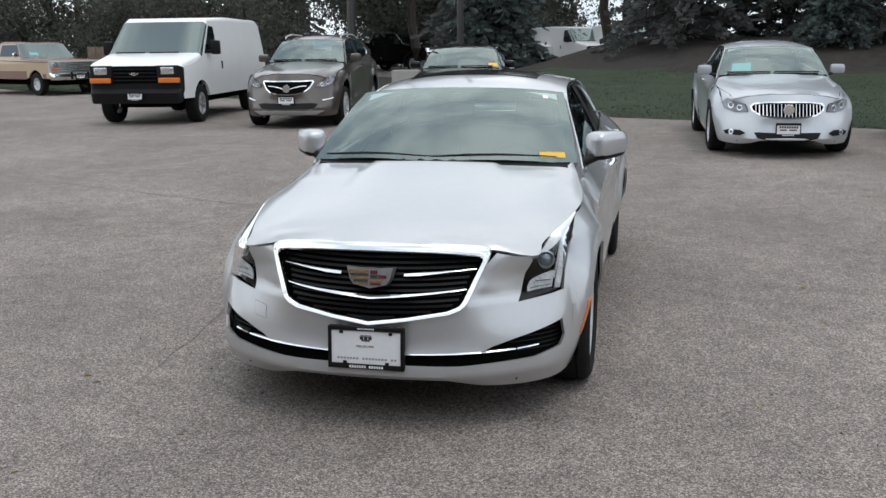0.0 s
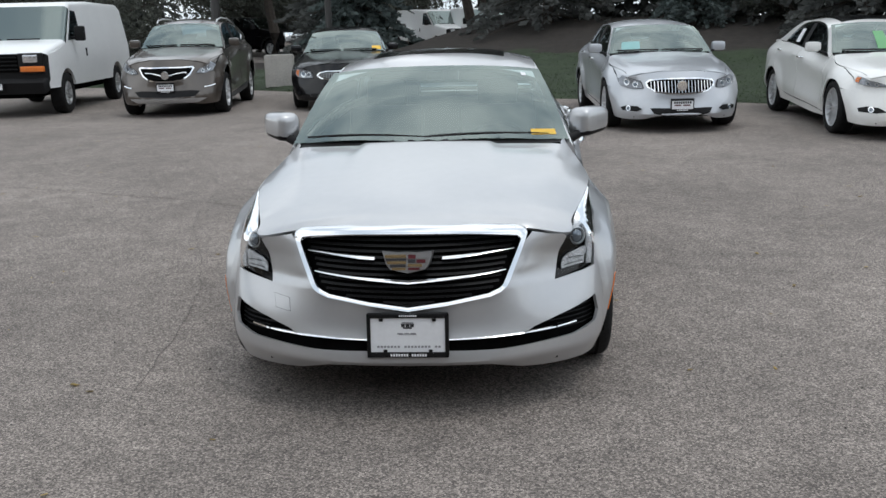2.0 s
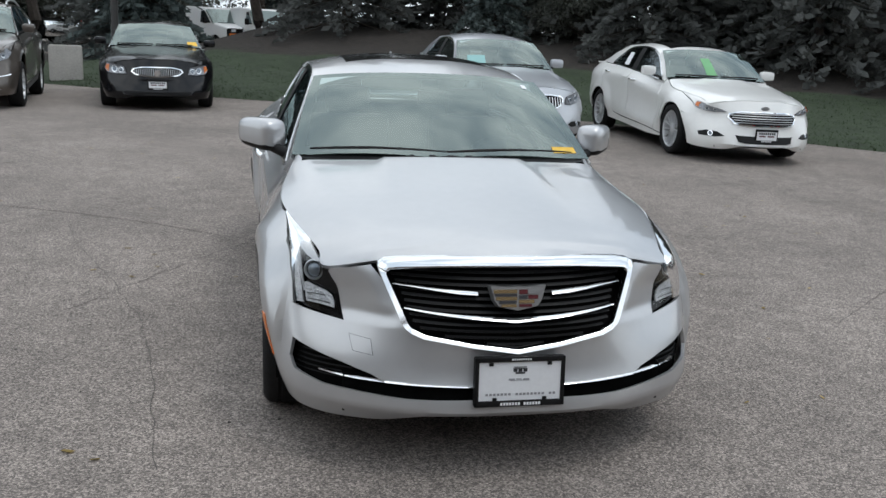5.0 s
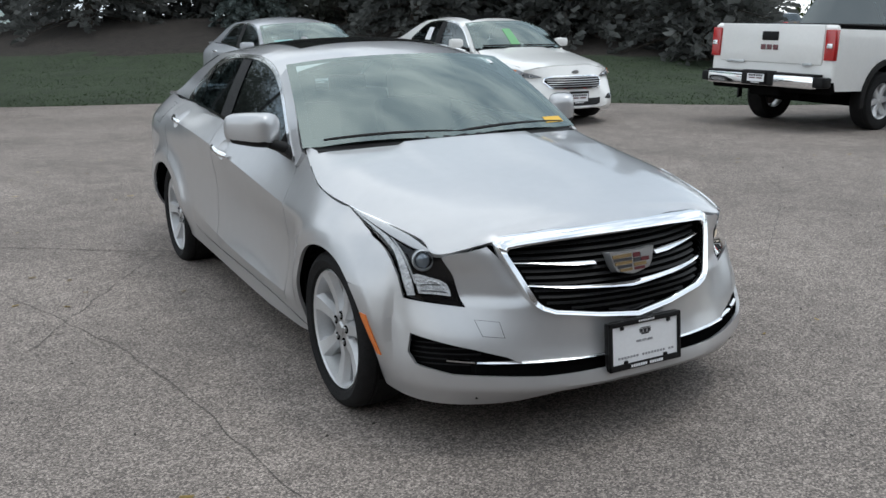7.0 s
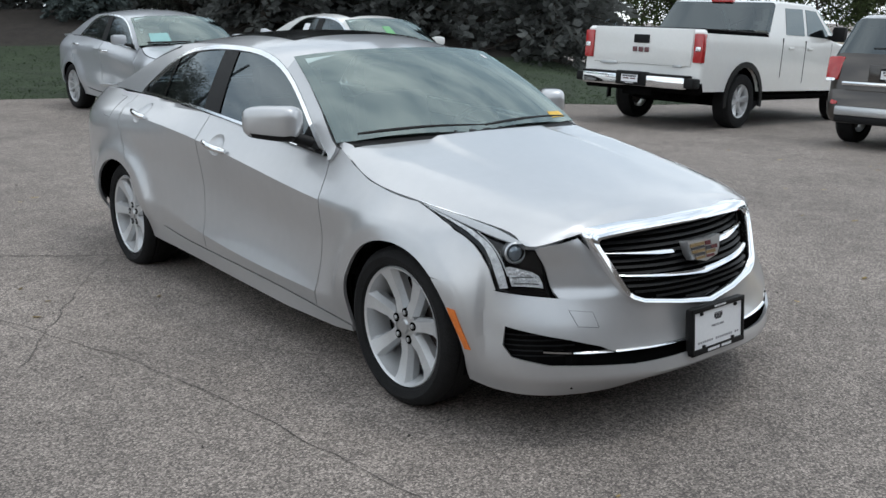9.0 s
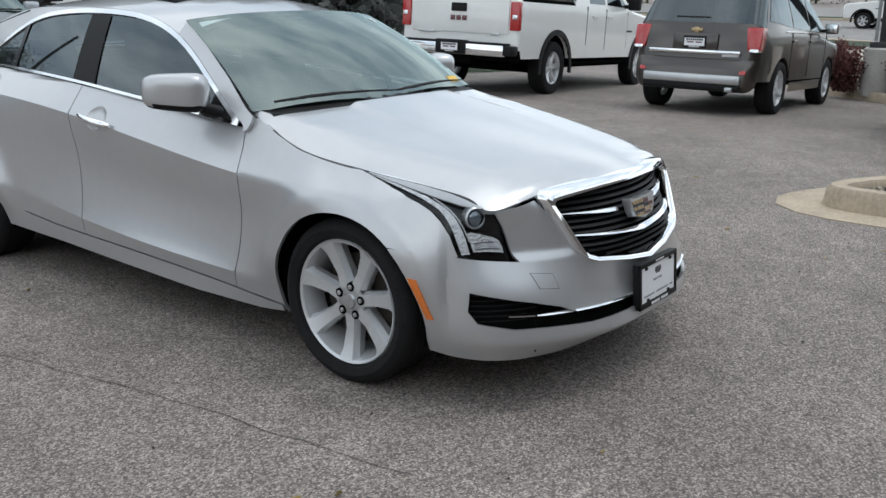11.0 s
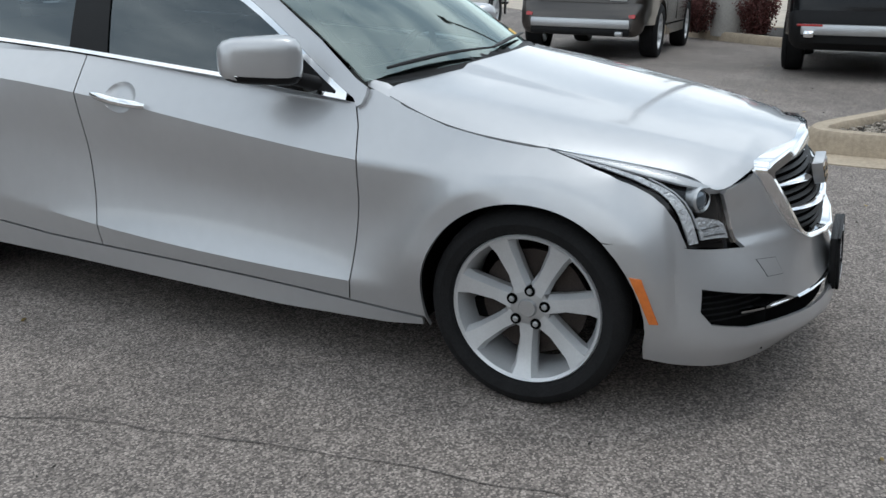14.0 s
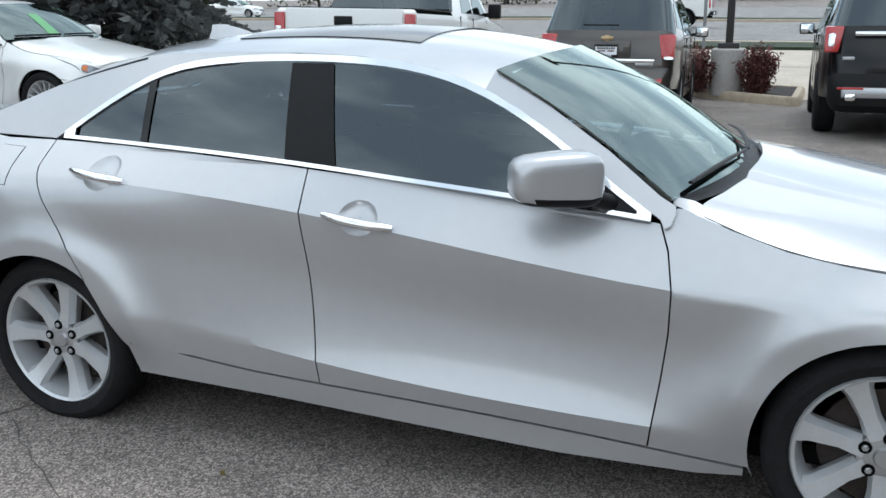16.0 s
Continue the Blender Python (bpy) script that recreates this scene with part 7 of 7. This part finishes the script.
def shrub(h, r, mat, seed, label, leaves=1800, leaf=.03, name="shrub", category="shrub", group=""):
    """A bush of many arching twigs with small leaves."""
    rg = np.random.default_rng(seed)
    bush = new(name)
    tagged(bush, label, category, group)
    twigs, C = [], []
    for k in range(46):
        a, s = rg.uniform(0, 6.28), rg.uniform(.25, 1)
        e = np.array([math.cos(a) * r * s, math.sin(a) * r * s, h * rg.uniform(.65, 1.05) * (1.1 - .35 * s)])
        m = e * (.45, .45, .6)
        o = np.array([math.cos(a) * r * .45 * s, math.sin(a) * r * .45 * s, 0])
        m = o + (e - o) * (.5, .5, .55)
        twigs.append(tube([tuple(o), tuple(m), tuple(e)], [.008 * h, .006 * h, .002 * h], 4))
        for t in rg.uniform(.08, 1.05, leaves // 46):
            p = o + (m - o) * 2 * t if t < .5 else m + (e - m) * (t - .5) * 2
            C.append(p + rg.normal(0, .06 * r + .015, 3))
    C = np.array(C)
    C[:, 2] = np.abs(C[:, 2])
    ax, ay = rg.normal(0, 1, C.shape), rg.normal(0, 1, C.shape)
    ax *= leaf / np.linalg.norm(ax, axis=1, keepdims=True)
    ay *= leaf * .6 / np.linalg.norm(ay, axis=1, keepdims=True)
    link_mesh("stem", *joined(twigs), BARK, bush)
    link_mesh("foliage", *quads(C, ax, ay), mat, bush, smooth=False)
    return bush


def on_bank(t, d, turn=0.0, scale=1.0):
    p = bank([t], [d])[0]
    return Matrix.Translation(p - np.array([0, 0, .05])) @ Matrix.Rotation(turn, 4, "Z") @ Matrix.Scale(scale, 4)


def plant(first, spots, rg):
    """Put a tree at the first spot and copies at the rest."""
    for k, (t, d, s) in enumerate(spots):
        m = on_bank(t, d, rg.uniform(0, 6.28), s)
        if k == 0:
            first.matrix_world = m
        else:
            c = copy_thing(first, m)
            c.scale = (s, s, s)


rt = np.random.default_rng(11)
plant(spruce(9.5, 2.5, NEEDLE, 1, "tall dark green spruce with drooping boughs"), [(-3.2, 10.2, 1.0), (2.6, 11.5, .95), (7.2, 10.4, 1.0), (-13.0, 30.8, 1.05), (10.2, 11.5, .9), (-21, 10, 1.1), (5.0, 9.0, .85), (0.4, 14.0, 1.1), (-24.5, 32.5, 1.2), (9.0, 15.0, 1.2), (-30, 11, 1.2)], rt)
plant(spruce(8.0, 2.3, NEEDLE, 2, "dense dark spruce branching to the ground"), [(11.6, 6.6, .95), (4.4, 12.8, 1.1), (-1.2, 12.4, 1.0), (8.4, 8.8, .95), (-9.8, 9.4, 1.0), (-26, 9.5, 1.1), (-18.6, 9.2, 1.0), (6.4, 14.0, 1.2), (12.6, 9.5, 1.0)], rt)
plant(spruce(7.0, 2.0, BLUENEEDLE, 3, "grey-blue spruce on the bank"), [(-8.6, 8.6, 1.0), (-16.2, 34, 1.2), (1.0, 9.6, .62)], rt)
plant(broadleaf(10.5, 4.2, LEAF, 4, "tall leafy tree with a dark crown", base=.30), [(-5.6, 13.6, 1.0), (1.8, 15.6, 1.05), (-0.6, 16.8, 1.1), (-18.4, 36.5, 1.2), (5.8, 16.6, 1.05), (-23.5, 14, 1.1), (-34, 13, 1.3), (-31, 7, 1.1), (-36, 8, 1.2), (9.6, 18.0, 1.0), (-17.8, 16.2, 1.1), (-25.0, 24.5, 1.6), (-21.0, 26.0, 1.5), (-28.5, 26.5, 1.6), (-16.0, 31.0, 1.4), (-8.2, 14.8, 1.0)], rt)
plant(broadleaf(8.5, 3.6, LEAF, 5, "leafy tree with low dark boughs", base=.15), [(3.4, 14.0, .95), (-2.0, 14.6, 1.0), (7.6, 12.6, .95), (-20.6, 33.2, 1.3), (-20.4, 12.2, 1.05), (-27.5, 12.5, 1.2), (11.2, 14.4, .95)], rt)
plant(broadleaf(4.2, 2.4, LEAF, 6, "broad dark hedge bush", "hedge_bush", 9000, .04, .05), [(-28.2, 27.2, 1.7), (-17.8, 7.0, 1.05), (-20.6, 7.0, 1.1), (-23.4, 6.8, 1.05), (-25.8, 28.6, 1.6), (-26.2, 7.0, 1.2), (-22.4, 30.0, 1.7), (-29.5, 7.4, 1.3), (-33, 8, 1.4), (-29, 3.5, 1.5), (-32.5, 4.5, 1.7), (-36.5, 4, 1.7), (9.8, 9.6, .8), (5.6, 10.4, .7), (2.2, 12.4, .8), (7.4, 11.0, .8), (3.2, 10.2, .55), (-0.4, 11.6, .6), (-24.0, 23.5, 2.0), (-26.8, 24.0, 2.0), (-20.5, 25.0, 2.0)], rt)

# far woods beyond the street
far = broadleaf(11, 5.5, FARLEAF, 7, "far leafy tree beyond the street", leaves=4200, leaf=.22, base=.12, group="trees beyond the street")
far_rows = [(70 + 6 * k + 5 * math.sin(k * 2.1), 118 - 5.2 * k + 4 * math.cos(k * 1.7), .8 + .35 * abs(math.sin(k * 1.3))) for k in range(26)]
for k, (x, y, s) in enumerate(far_rows):
    m = Matrix.Translation((x, y, -.4)) @ Matrix.Rotation(k * 1.9, 4, "Z") @ Matrix.Scale(s, 4)
    if k == 0:
        far.matrix_world = m
    else:
        copy_thing(far, m).scale = (s, s, s)

# ---- street side ----
draped("street", [(33, -70), (58, -70), (58, 120), (30, 120), (30, 30), (33, 12)], ROADMAT, .02, "pale grey street beyond the lot", "road", 4.0)
draped("far_street", [(63, -90), (110, -90), (110, 150), (63, 150)], ROADMAT, .02, "far carriageway of the street", "road", 8.0)
draped("street_median", [(58, -80), (63, -80), (63, 140), (58, 140)], KERBMAT, .14, "kerbed tan median between carriageways", "median", 4.0, .14)
draped("median_grass", [(59, -80), (62, -80), (62, 140), (59, 140)], GRASS, .17, "dry grass on the median", "grass", 4.0, .02)
draped("verge", [(29.2, -60), (32.2, -60), (32.2, 11), (29.5, 28), (29.5, 60), (22, 60), (18.5, 20), (21, 9.5), (29.2, 7)], GRASS, .10, "green verge along the street", "grass", 2.0, .1)
draped("verge_kerb", [(32.2, -60), (32.8, -60), (32.8, 11.2), (30.2, 28), (29.5, 28), (32.2, 11)], KERBMAT, .12, "concrete kerb of the street", "kerb", 2.0, .14)
draped("apron", [(14.6, -40), (29.0, -40), (29.0, 7), (21, 8.6), (16.4, 3.2), (14.9, 1.2), (14.0, -1.0), (13.2, -3.0)], CONCRETE, .012, "pale concrete apron with joints", "pavement", 1.5, .01)
for k, (a, b) in enumerate((((15.5, -6.0), (28.9, -5.0)), ((15.2, .9), (28.9, 2.6)), ((21.5, -38), (21.9, 7.5)), ((16.5, -3.2), (21.6, -2.6)))):
    d = Vector((b[0] - a[0], b[1] - a[1])).normalized()
    n_ = Vector((-d.y, d.x)) * .035
    draped("apron_joint", [(a[0] - n_.x, a[1] - n_.y), (b[0] - n_.x, b[1] - n_.y), (b[0] + n_.x, b[1] + n_.y), (a[0] + n_.x, a[1] + n_.y)], CRACK, .017, "dark joint in the concrete apron", "joint", 1.0)


def kerb_ring(name, poly, width, height, label, inner_mat, inner_label, inner_lift, closed=True):
    """A raised kerb round a bed, with sloped face, and the bed inside."""
    p = np.array(poly, float)
    rings = [(0, -.05), (0.02, height * .75), (.05, height), (width - .02, height), (width, height - .03), (width, -.02)]
    prof = [shrink(p, d) if d else (p if 0.5 * np.sum(p[:, 0] * np.roll(p[:, 1], -1) - np.roll(p[:, 0], -1) * p[:, 1]) > 0 else p[::-1]) for d, _ in rings]
    n = len(p)
    v = [(x, y, float(ground_z(x, y)) + h) for q, (_, h) in zip(prof, rings) for x, y in q]
    f = [[k * n + i, k * n + (i + 1) % n, (k + 1) * n + (i + 1) % n, (k + 1) * n + i] for k in range(len(rings) - 1) for i in range(n)]
    tagged(link_mesh(name, v, f, KERBMAT, sharp=50), label, "kerb", kind="structure")
    return draped(name.replace("kerb", "bed"), shrink(p, width - .01), inner_mat, inner_lift, inner_label, "bed", .3)


def rounded(cx, cy, a, b, r, turn, n=9):
    pts = []
    for sx_, sy_, t0 in ((1, 1, 0), (-1, 1, 90), (-1, -1, 180), (1, -1, 270)):
        for t in np.linspace(t0, t0 + 90, n):
            x, y = sx_ * (a - r) + r * math.cos(radians(t)), sy_ * (b - r) + r * math.sin(radians(t))
            c, s = math.cos(radians(turn)), math.sin(radians(turn))
            pts.append((cx + x * c - y * s, cy + x * s + y * c))
    return pts


def soft_corners(points, r, n=7):
    """A polygon with its corners rounded."""
    p, out = np.array(points, float), []
    for a, b, c in zip(np.roll(p, 1, 0), p, np.roll(p, -1, 0)):
        u, v = (a - b) / np.linalg.norm(a - b) * r, (c - b) / np.linalg.norm(c - b) * r
        out += [tuple(b + u * (1 - t) ** 2 + v * t * t) for t in np.linspace(0, 1, n)]
    return out


ISLAND = soft_corners([(3.30, -1.68), (3.35, -4.6), (5.6, -6.6), (8.6, -6.0), (8.6, -4.45)], .62)
draped("gutter_pan", shrink(ISLAND, -.30), KERBMAT, .006, "concrete gutter apron round the island", "pavement", .4, .01)
kerb_ring("island_kerb", ISLAND, .17, .15, "rounded concrete island kerb", MULCH, "gravel bed of the island", .09)
rp = np.random.default_rng(21)
inner = shrink(ISLAND, .20)
pts = rp.uniform(inner.min(0), inner.max(0), (9000, 2))
pts = pts[inside(pts[:, 0], pts[:, 1], inner)][:5200]
bm = bmesh.new()
bmesh.ops.create_icosphere(bm, subdivisions=1, radius=1)
iv, if_ = bm_arrays(bm)
bm.free()
sc_ = rp.uniform(.014, .034, (len(pts), 3)) * (1, 1, .7)
pv = (iv[None] * sc_[:, None] + np.c_[pts, ground_z(pts[:, 0], pts[:, 1]) + .10][:, None]).reshape(-1, 3)
pf = [[i * len(iv) + k for k in q] for i in range(len(pts)) for q in if_]
tagged(link_mesh("gravel", pv, pf, leaf_mat("gravel_stone", (0.42, 0.37, 0.31), 0.45)), "rounded tan and white gravel in the island", "gravel", kind="stuff")
rock = new("landscape_rock")
tagged(rock, "flat tan boulder lying on the gravel", "rock")
bm = bmesh.new()
bmesh.ops.create_icosphere(bm, subdivisions=3, radius=1)
for v in bm.verts:
    v.co *= 1 + .22 * noise.noise(v.co * 1.6)
    v.co = (v.co.x * .34, v.co.y * .24, max(v.co.z, -.5) * .14)
part("stone", bm, PEBBLE, rock)
rock.location = (4.5, -3.2, float(ground_z(4.5, -3.2)) + .16)

BED = [(12.55, -.98), (12.75, -1.12), (15.2, -1.2), (16.4, 1.6), (15.6, 2.4), (14.35, 1.15), (14.1, .85)]
kerb_ring("pole_kerb", BED, .16, .15, "straight concrete kerb of the planting bed", MULCH, "brown mulch planting bed", .135)
lamp = new("street_lamp")
tagged(lamp, "dark square lamp pole on a round concrete base", "lamp post")
lamp.location = (13.85, .12, float(ground_z(13.85, .12)) + .08)
link_mesh("base", *lathe([(.0, .80), (.27, .80), (.295, .775), (.30, 0.0)], 28, "z"), PRECAST, lamp, "pale concrete pedestal")
link_mesh("base_cover", *box_piece(0, 0, .845, .36, .36, .10, .01), POLEMAT, lamp)
link_mesh("pole", *box_piece(0, 0, 4.3, .125, .125, 7.0, .01), POLEMAT, lamp, "dark square pole")
link_mesh("lamp_head", *joined([box_piece(-.55, 0, 7.75, .9, .12, .10, .02), box_piece(-1.1, 0, 7.75, .5, .42, .16, .04)]), POLEMAT, lamp)
bush = shrub(.78, .40, REDLEAF, 31, "dark red barberry bush beside the lamp base", leaves=5200, leaf=.022, group="barberries by the lamp")
bush.matrix_world = Matrix.Translation((13.75, .68, float(ground_z(13.75, .68)) + .12))
copy_thing(bush, Matrix.Translation((13.55, -.42, float(ground_z(13.55, -.42)) + .12)) @ Matrix.Rotation(2.0, 4, "Z"))
copy_thing(bush, Matrix.Translation((14.8, 1.2, float(ground_z(14.8, 1.2)) + .12)) @ Matrix.Rotation(4.0, 4, "Z"))


def post(name, x, y, h, r, mat, label, category, sign=None, sz=None):
    o = new(name)
    tagged(o, label, category)
    o.location = (x, y, float(ground_z(x, np.clip(y, -100, 60))))
    link_mesh("pole", *tube([(0, 0, -.2), (0, 0, h * .5), (0, 0, h)], [r, r * .95, r * .8], 10), mat, o)
    if sign:
        w, hh, z, mt, turn = sign
        s = link_mesh("sign_plate", *box_piece(0, 0, 0, w, .02, hh, .004), mt, o)
        s.matrix_local = Matrix.Translation((0, 0, z)) @ Matrix.Rotation(radians(turn), 4, "Z") @ Matrix.Translation((0, -.05, 0))
        if sz:
            text_bars(s, "sign_mark", Matrix.Translation((0, -.012, 0)), sz, PRINT)
    return o


post("sign_post", 16.2, .78, 3.2, .035, GALV, "thin galvanised sign post by the planting bed", "post")
post("utility_pole", -7.55, 20.6, 11, .13, POLEMAT, "dark wooden pole in front of the trees", "pole")
post("utility_pole", -4.6, 21.9, 11, .10, POLEMAT, "slim dark pole in front of the trees", "pole")
post("utility_pole", -24.5, 26.5, 9, .16, GALV, "pale pole beside the hedge", "pole")

# small things on the ground
blk = new("concrete_block")
tagged(blk, "pale concrete block standing at the lot edge", "block")
bm = bmesh.new()
bmesh.ops.create_cube(bm, size=1)
bmesh.ops.scale(bm, vec=(.70, .45, .80), verts=bm.verts)
bmesh.ops.bevel(bm, geom=bm.edges[:], offset=.025, segments=2, affect="EDGES")
part("block", bm, PRECAST, blk)
blk.matrix_world = Matrix.Translation((-5.05, 17.3, float(ground_z(-5.05, 17.3)) + .44)) @ Matrix.Rotation(radians(8), 4, "Z")
pan = new("board_screen")
tagged(pan, "weathered brown board screen behind the old pickup", "screen")
for k in range(9):
    o = link_mesh("board", *box_piece(k * .30, 0, .8, .285, .04, 1.5, .006), WOODPANEL, pan)
link_mesh("rail", *box_piece(1.2, .05, 1.1, 2.7, .05, .09, .005), WOODPANEL, pan)
pan.matrix_world = Matrix.Translation((-20.4, 27.2, float(ground_z(-20.4, 27.2)))) @ Matrix.Rotation(radians(35), 4, "Z")


def crack(points, width, seed):
    rg = np.random.default_rng(seed)
    pts = []
    for a, b in zip(points, points[1:]):
        n_ = max(2, int(math.dist(a, b) / .08))
        pts += [(a[0] + (b[0] - a[0]) * k / n_, a[1] + (b[1] - a[1]) * k / n_) for k in range(n_)]
    pts = np.array(pts + [points[-1]]) + rg.normal(0, .008, (len(pts) + 1, 2))
    d = np.gradient(pts, axis=0)
    nn = np.c_[-d[:, 1], d[:, 0]] / (np.linalg.norm(d, axis=1, keepdims=True) + 1e-9)
    w = width * rg.uniform(.4, 1.2, (len(pts), 1))
    v = []
    for q in (pts - nn * w, pts + nn * w):
        v += [(x, y, float(ground_z(x, y)) + .003) for x, y in q]
    m = len(pts)
    return np.array(v), [[i, i + 1, m + i + 1, m + i] for i in range(m - 1)]


CRACKS = (([(-7.5, 4.6), (-5.2, 3.7), (-3.05, 2.92), (-2.32, 2.59), (-1.66, 2.18), (-1.19, 1.80), (-.84, 1.58), (.3, 1.0)], .006), ([(.3, 1.0), (1.57, .19), (2.83, -.33), (5.2, -1.0)], .0022),
          ([(-2.32, 2.3), (-2.15, 1.59), (-1.75, .54), (-1.5, -.24), (-1.36, -1.01), (-1.25, -2.02)], .0022),
          ([(-.95, 1.55), (-1.22, 1.16), (-1.62, .46), (-1.9, -.05)], .003),
          ([(1.6, 2.2), (3.6, 3.2), (6.4, 3.4)], .003), ([(2.4, -.6), (4.2, .9), (5.6, 2.8)], .0025), ([(-8, 8.2), (-3, 7.4), (2, 7.6)], .004), ([(.53, 4.96), (1.69, 4.49), (3.37, 4.18), (6.5, 4.4)], .003))
for k, (p, w) in enumerate(CRACKS):
    tagged(link_mesh("asphalt_crack", *crack(p, w, 40 + k), CRACK, smooth=False), "thin dark crack in the asphalt", "crack", kind="structure")

rl = np.random.default_rng(77)
nl = 420
lp = np.c_[rl.uniform(-7, 9, nl), rl.uniform(-6, 10, nl)]
lp = lp[~((np.abs(lp[:, 0]) < 1.0) & (np.abs(lp[:, 1]) < 2.4))]
nl = len(lp)
la = rl.uniform(0, 6.28, nl)
ls = rl.uniform(.006, .026, nl)
lc = np.c_[lp, ground_z(lp[:, 0], lp[:, 1]) + .006]
ax = np.c_[np.cos(la), np.sin(la), rl.normal(0, .25, nl)] * ls[:, None]
ay = np.c_[-np.sin(la), np.cos(la), rl.normal(0, .2, nl)] * ls[:, None] * .45
ax[:, 2], ay[:, 2] = np.abs(ax[:, 2]) * .3, np.abs(ay[:, 2]) * .3
lv, lf = quads(lc, ax, ay)
tagged(link_mesh("fallen_leaves", lv, lf, DRYLEAF, smooth=False), "small dry leaves scattered on the asphalt", "leaves", kind="stuff")
cl = np.c_[rl.uniform(-7, 12, 900), rl.uniform(-6, 12, 900)]
cc = np.c_[cl, ground_z(cl[:, 0], cl[:, 1])]
cs = rl.uniform(.003, .010, (900, 3))
cv = (iv[None] * cs[:, None] + cc[:, None]).reshape(-1, 3)
tagged(link_mesh("loose_grit", cv, [[i * len(iv) + k for k in q] for i in range(900) for q in if_], leaf_mat("grit_stone", (0.16, 0.15, 0.14), .6)), "loose dark grit on the asphalt", "grit", kind="stuff")

# ---- vehicles further off ----
crew_pickup(BLACKP, "black crew-cab pickup parked behind the crossover", Matrix.Translation(bank([-21.6], [19.5])[0]) @ Matrix.Rotation(radians(62), 4, "Z"))


def upper(t, d, turn):
    return Matrix.Translation(bank([t], [d])[0]) @ Matrix.Rotation(radians(turn), 4, "Z")


def street_spot(x, y, turn):
    return Matrix.Translation((x, y, float(ground_z(x, y)) + .03)) @ Matrix.Rotation(radians(turn), 4, "Z")


for key, m, lb in (("crew_pickup", upper(-18.0, 24.0, 60), "white pickup parked on the upper lot"), ("van", upper(-15.0, 24.0, 40), "white van parked on the upper lot"), ("van", upper(-12.4, 23.5, 24), "white van parked beyond the trees"), ("white_saloon", upper(6.0, 20.0, 20), "white car parked beyond the trees"), ("grey_crossover", street_spot(46, 40, 180), "grey-brown crossover driving on the street"), ("white_saloon", street_spot(66, 44, 5), "white car on the far carriageway"), ("crew_pickup", street_spot(47, 6.5, 180), "white pickup on the street")):
    tagged(copy_thing(CARS[key], m), lb)

# invented walls, never in view, added to darken what bumper and flank reflect
WALLMAT = material("brown_brick_render", (0.15, 0.13, 0.115), 0.9, var=0.15, vscale=1.5, bump=0.2, bscale=40)
unseen_walls = new("reflection_wall")
tagged(unseen_walls, "plain unseen walls added to darken the reflections in the silver sedan", "building")
link_mesh("wall", *box_piece(0, 0, 4.1, 60, .4, 8.2), WALLMAT, unseen_walls)
# unseen side wall, added to dull the flank's reflections
link_mesh("side_wall", *box_piece(-17.5, 5.7, 2.2, .4, 11, 4.4), CONCRETE, unseen_walls)
unseen_walls.matrix_world = Matrix.Translation((2, -15.5, -.1)) @ Matrix.Rotation(radians(-8), 4, "Z")
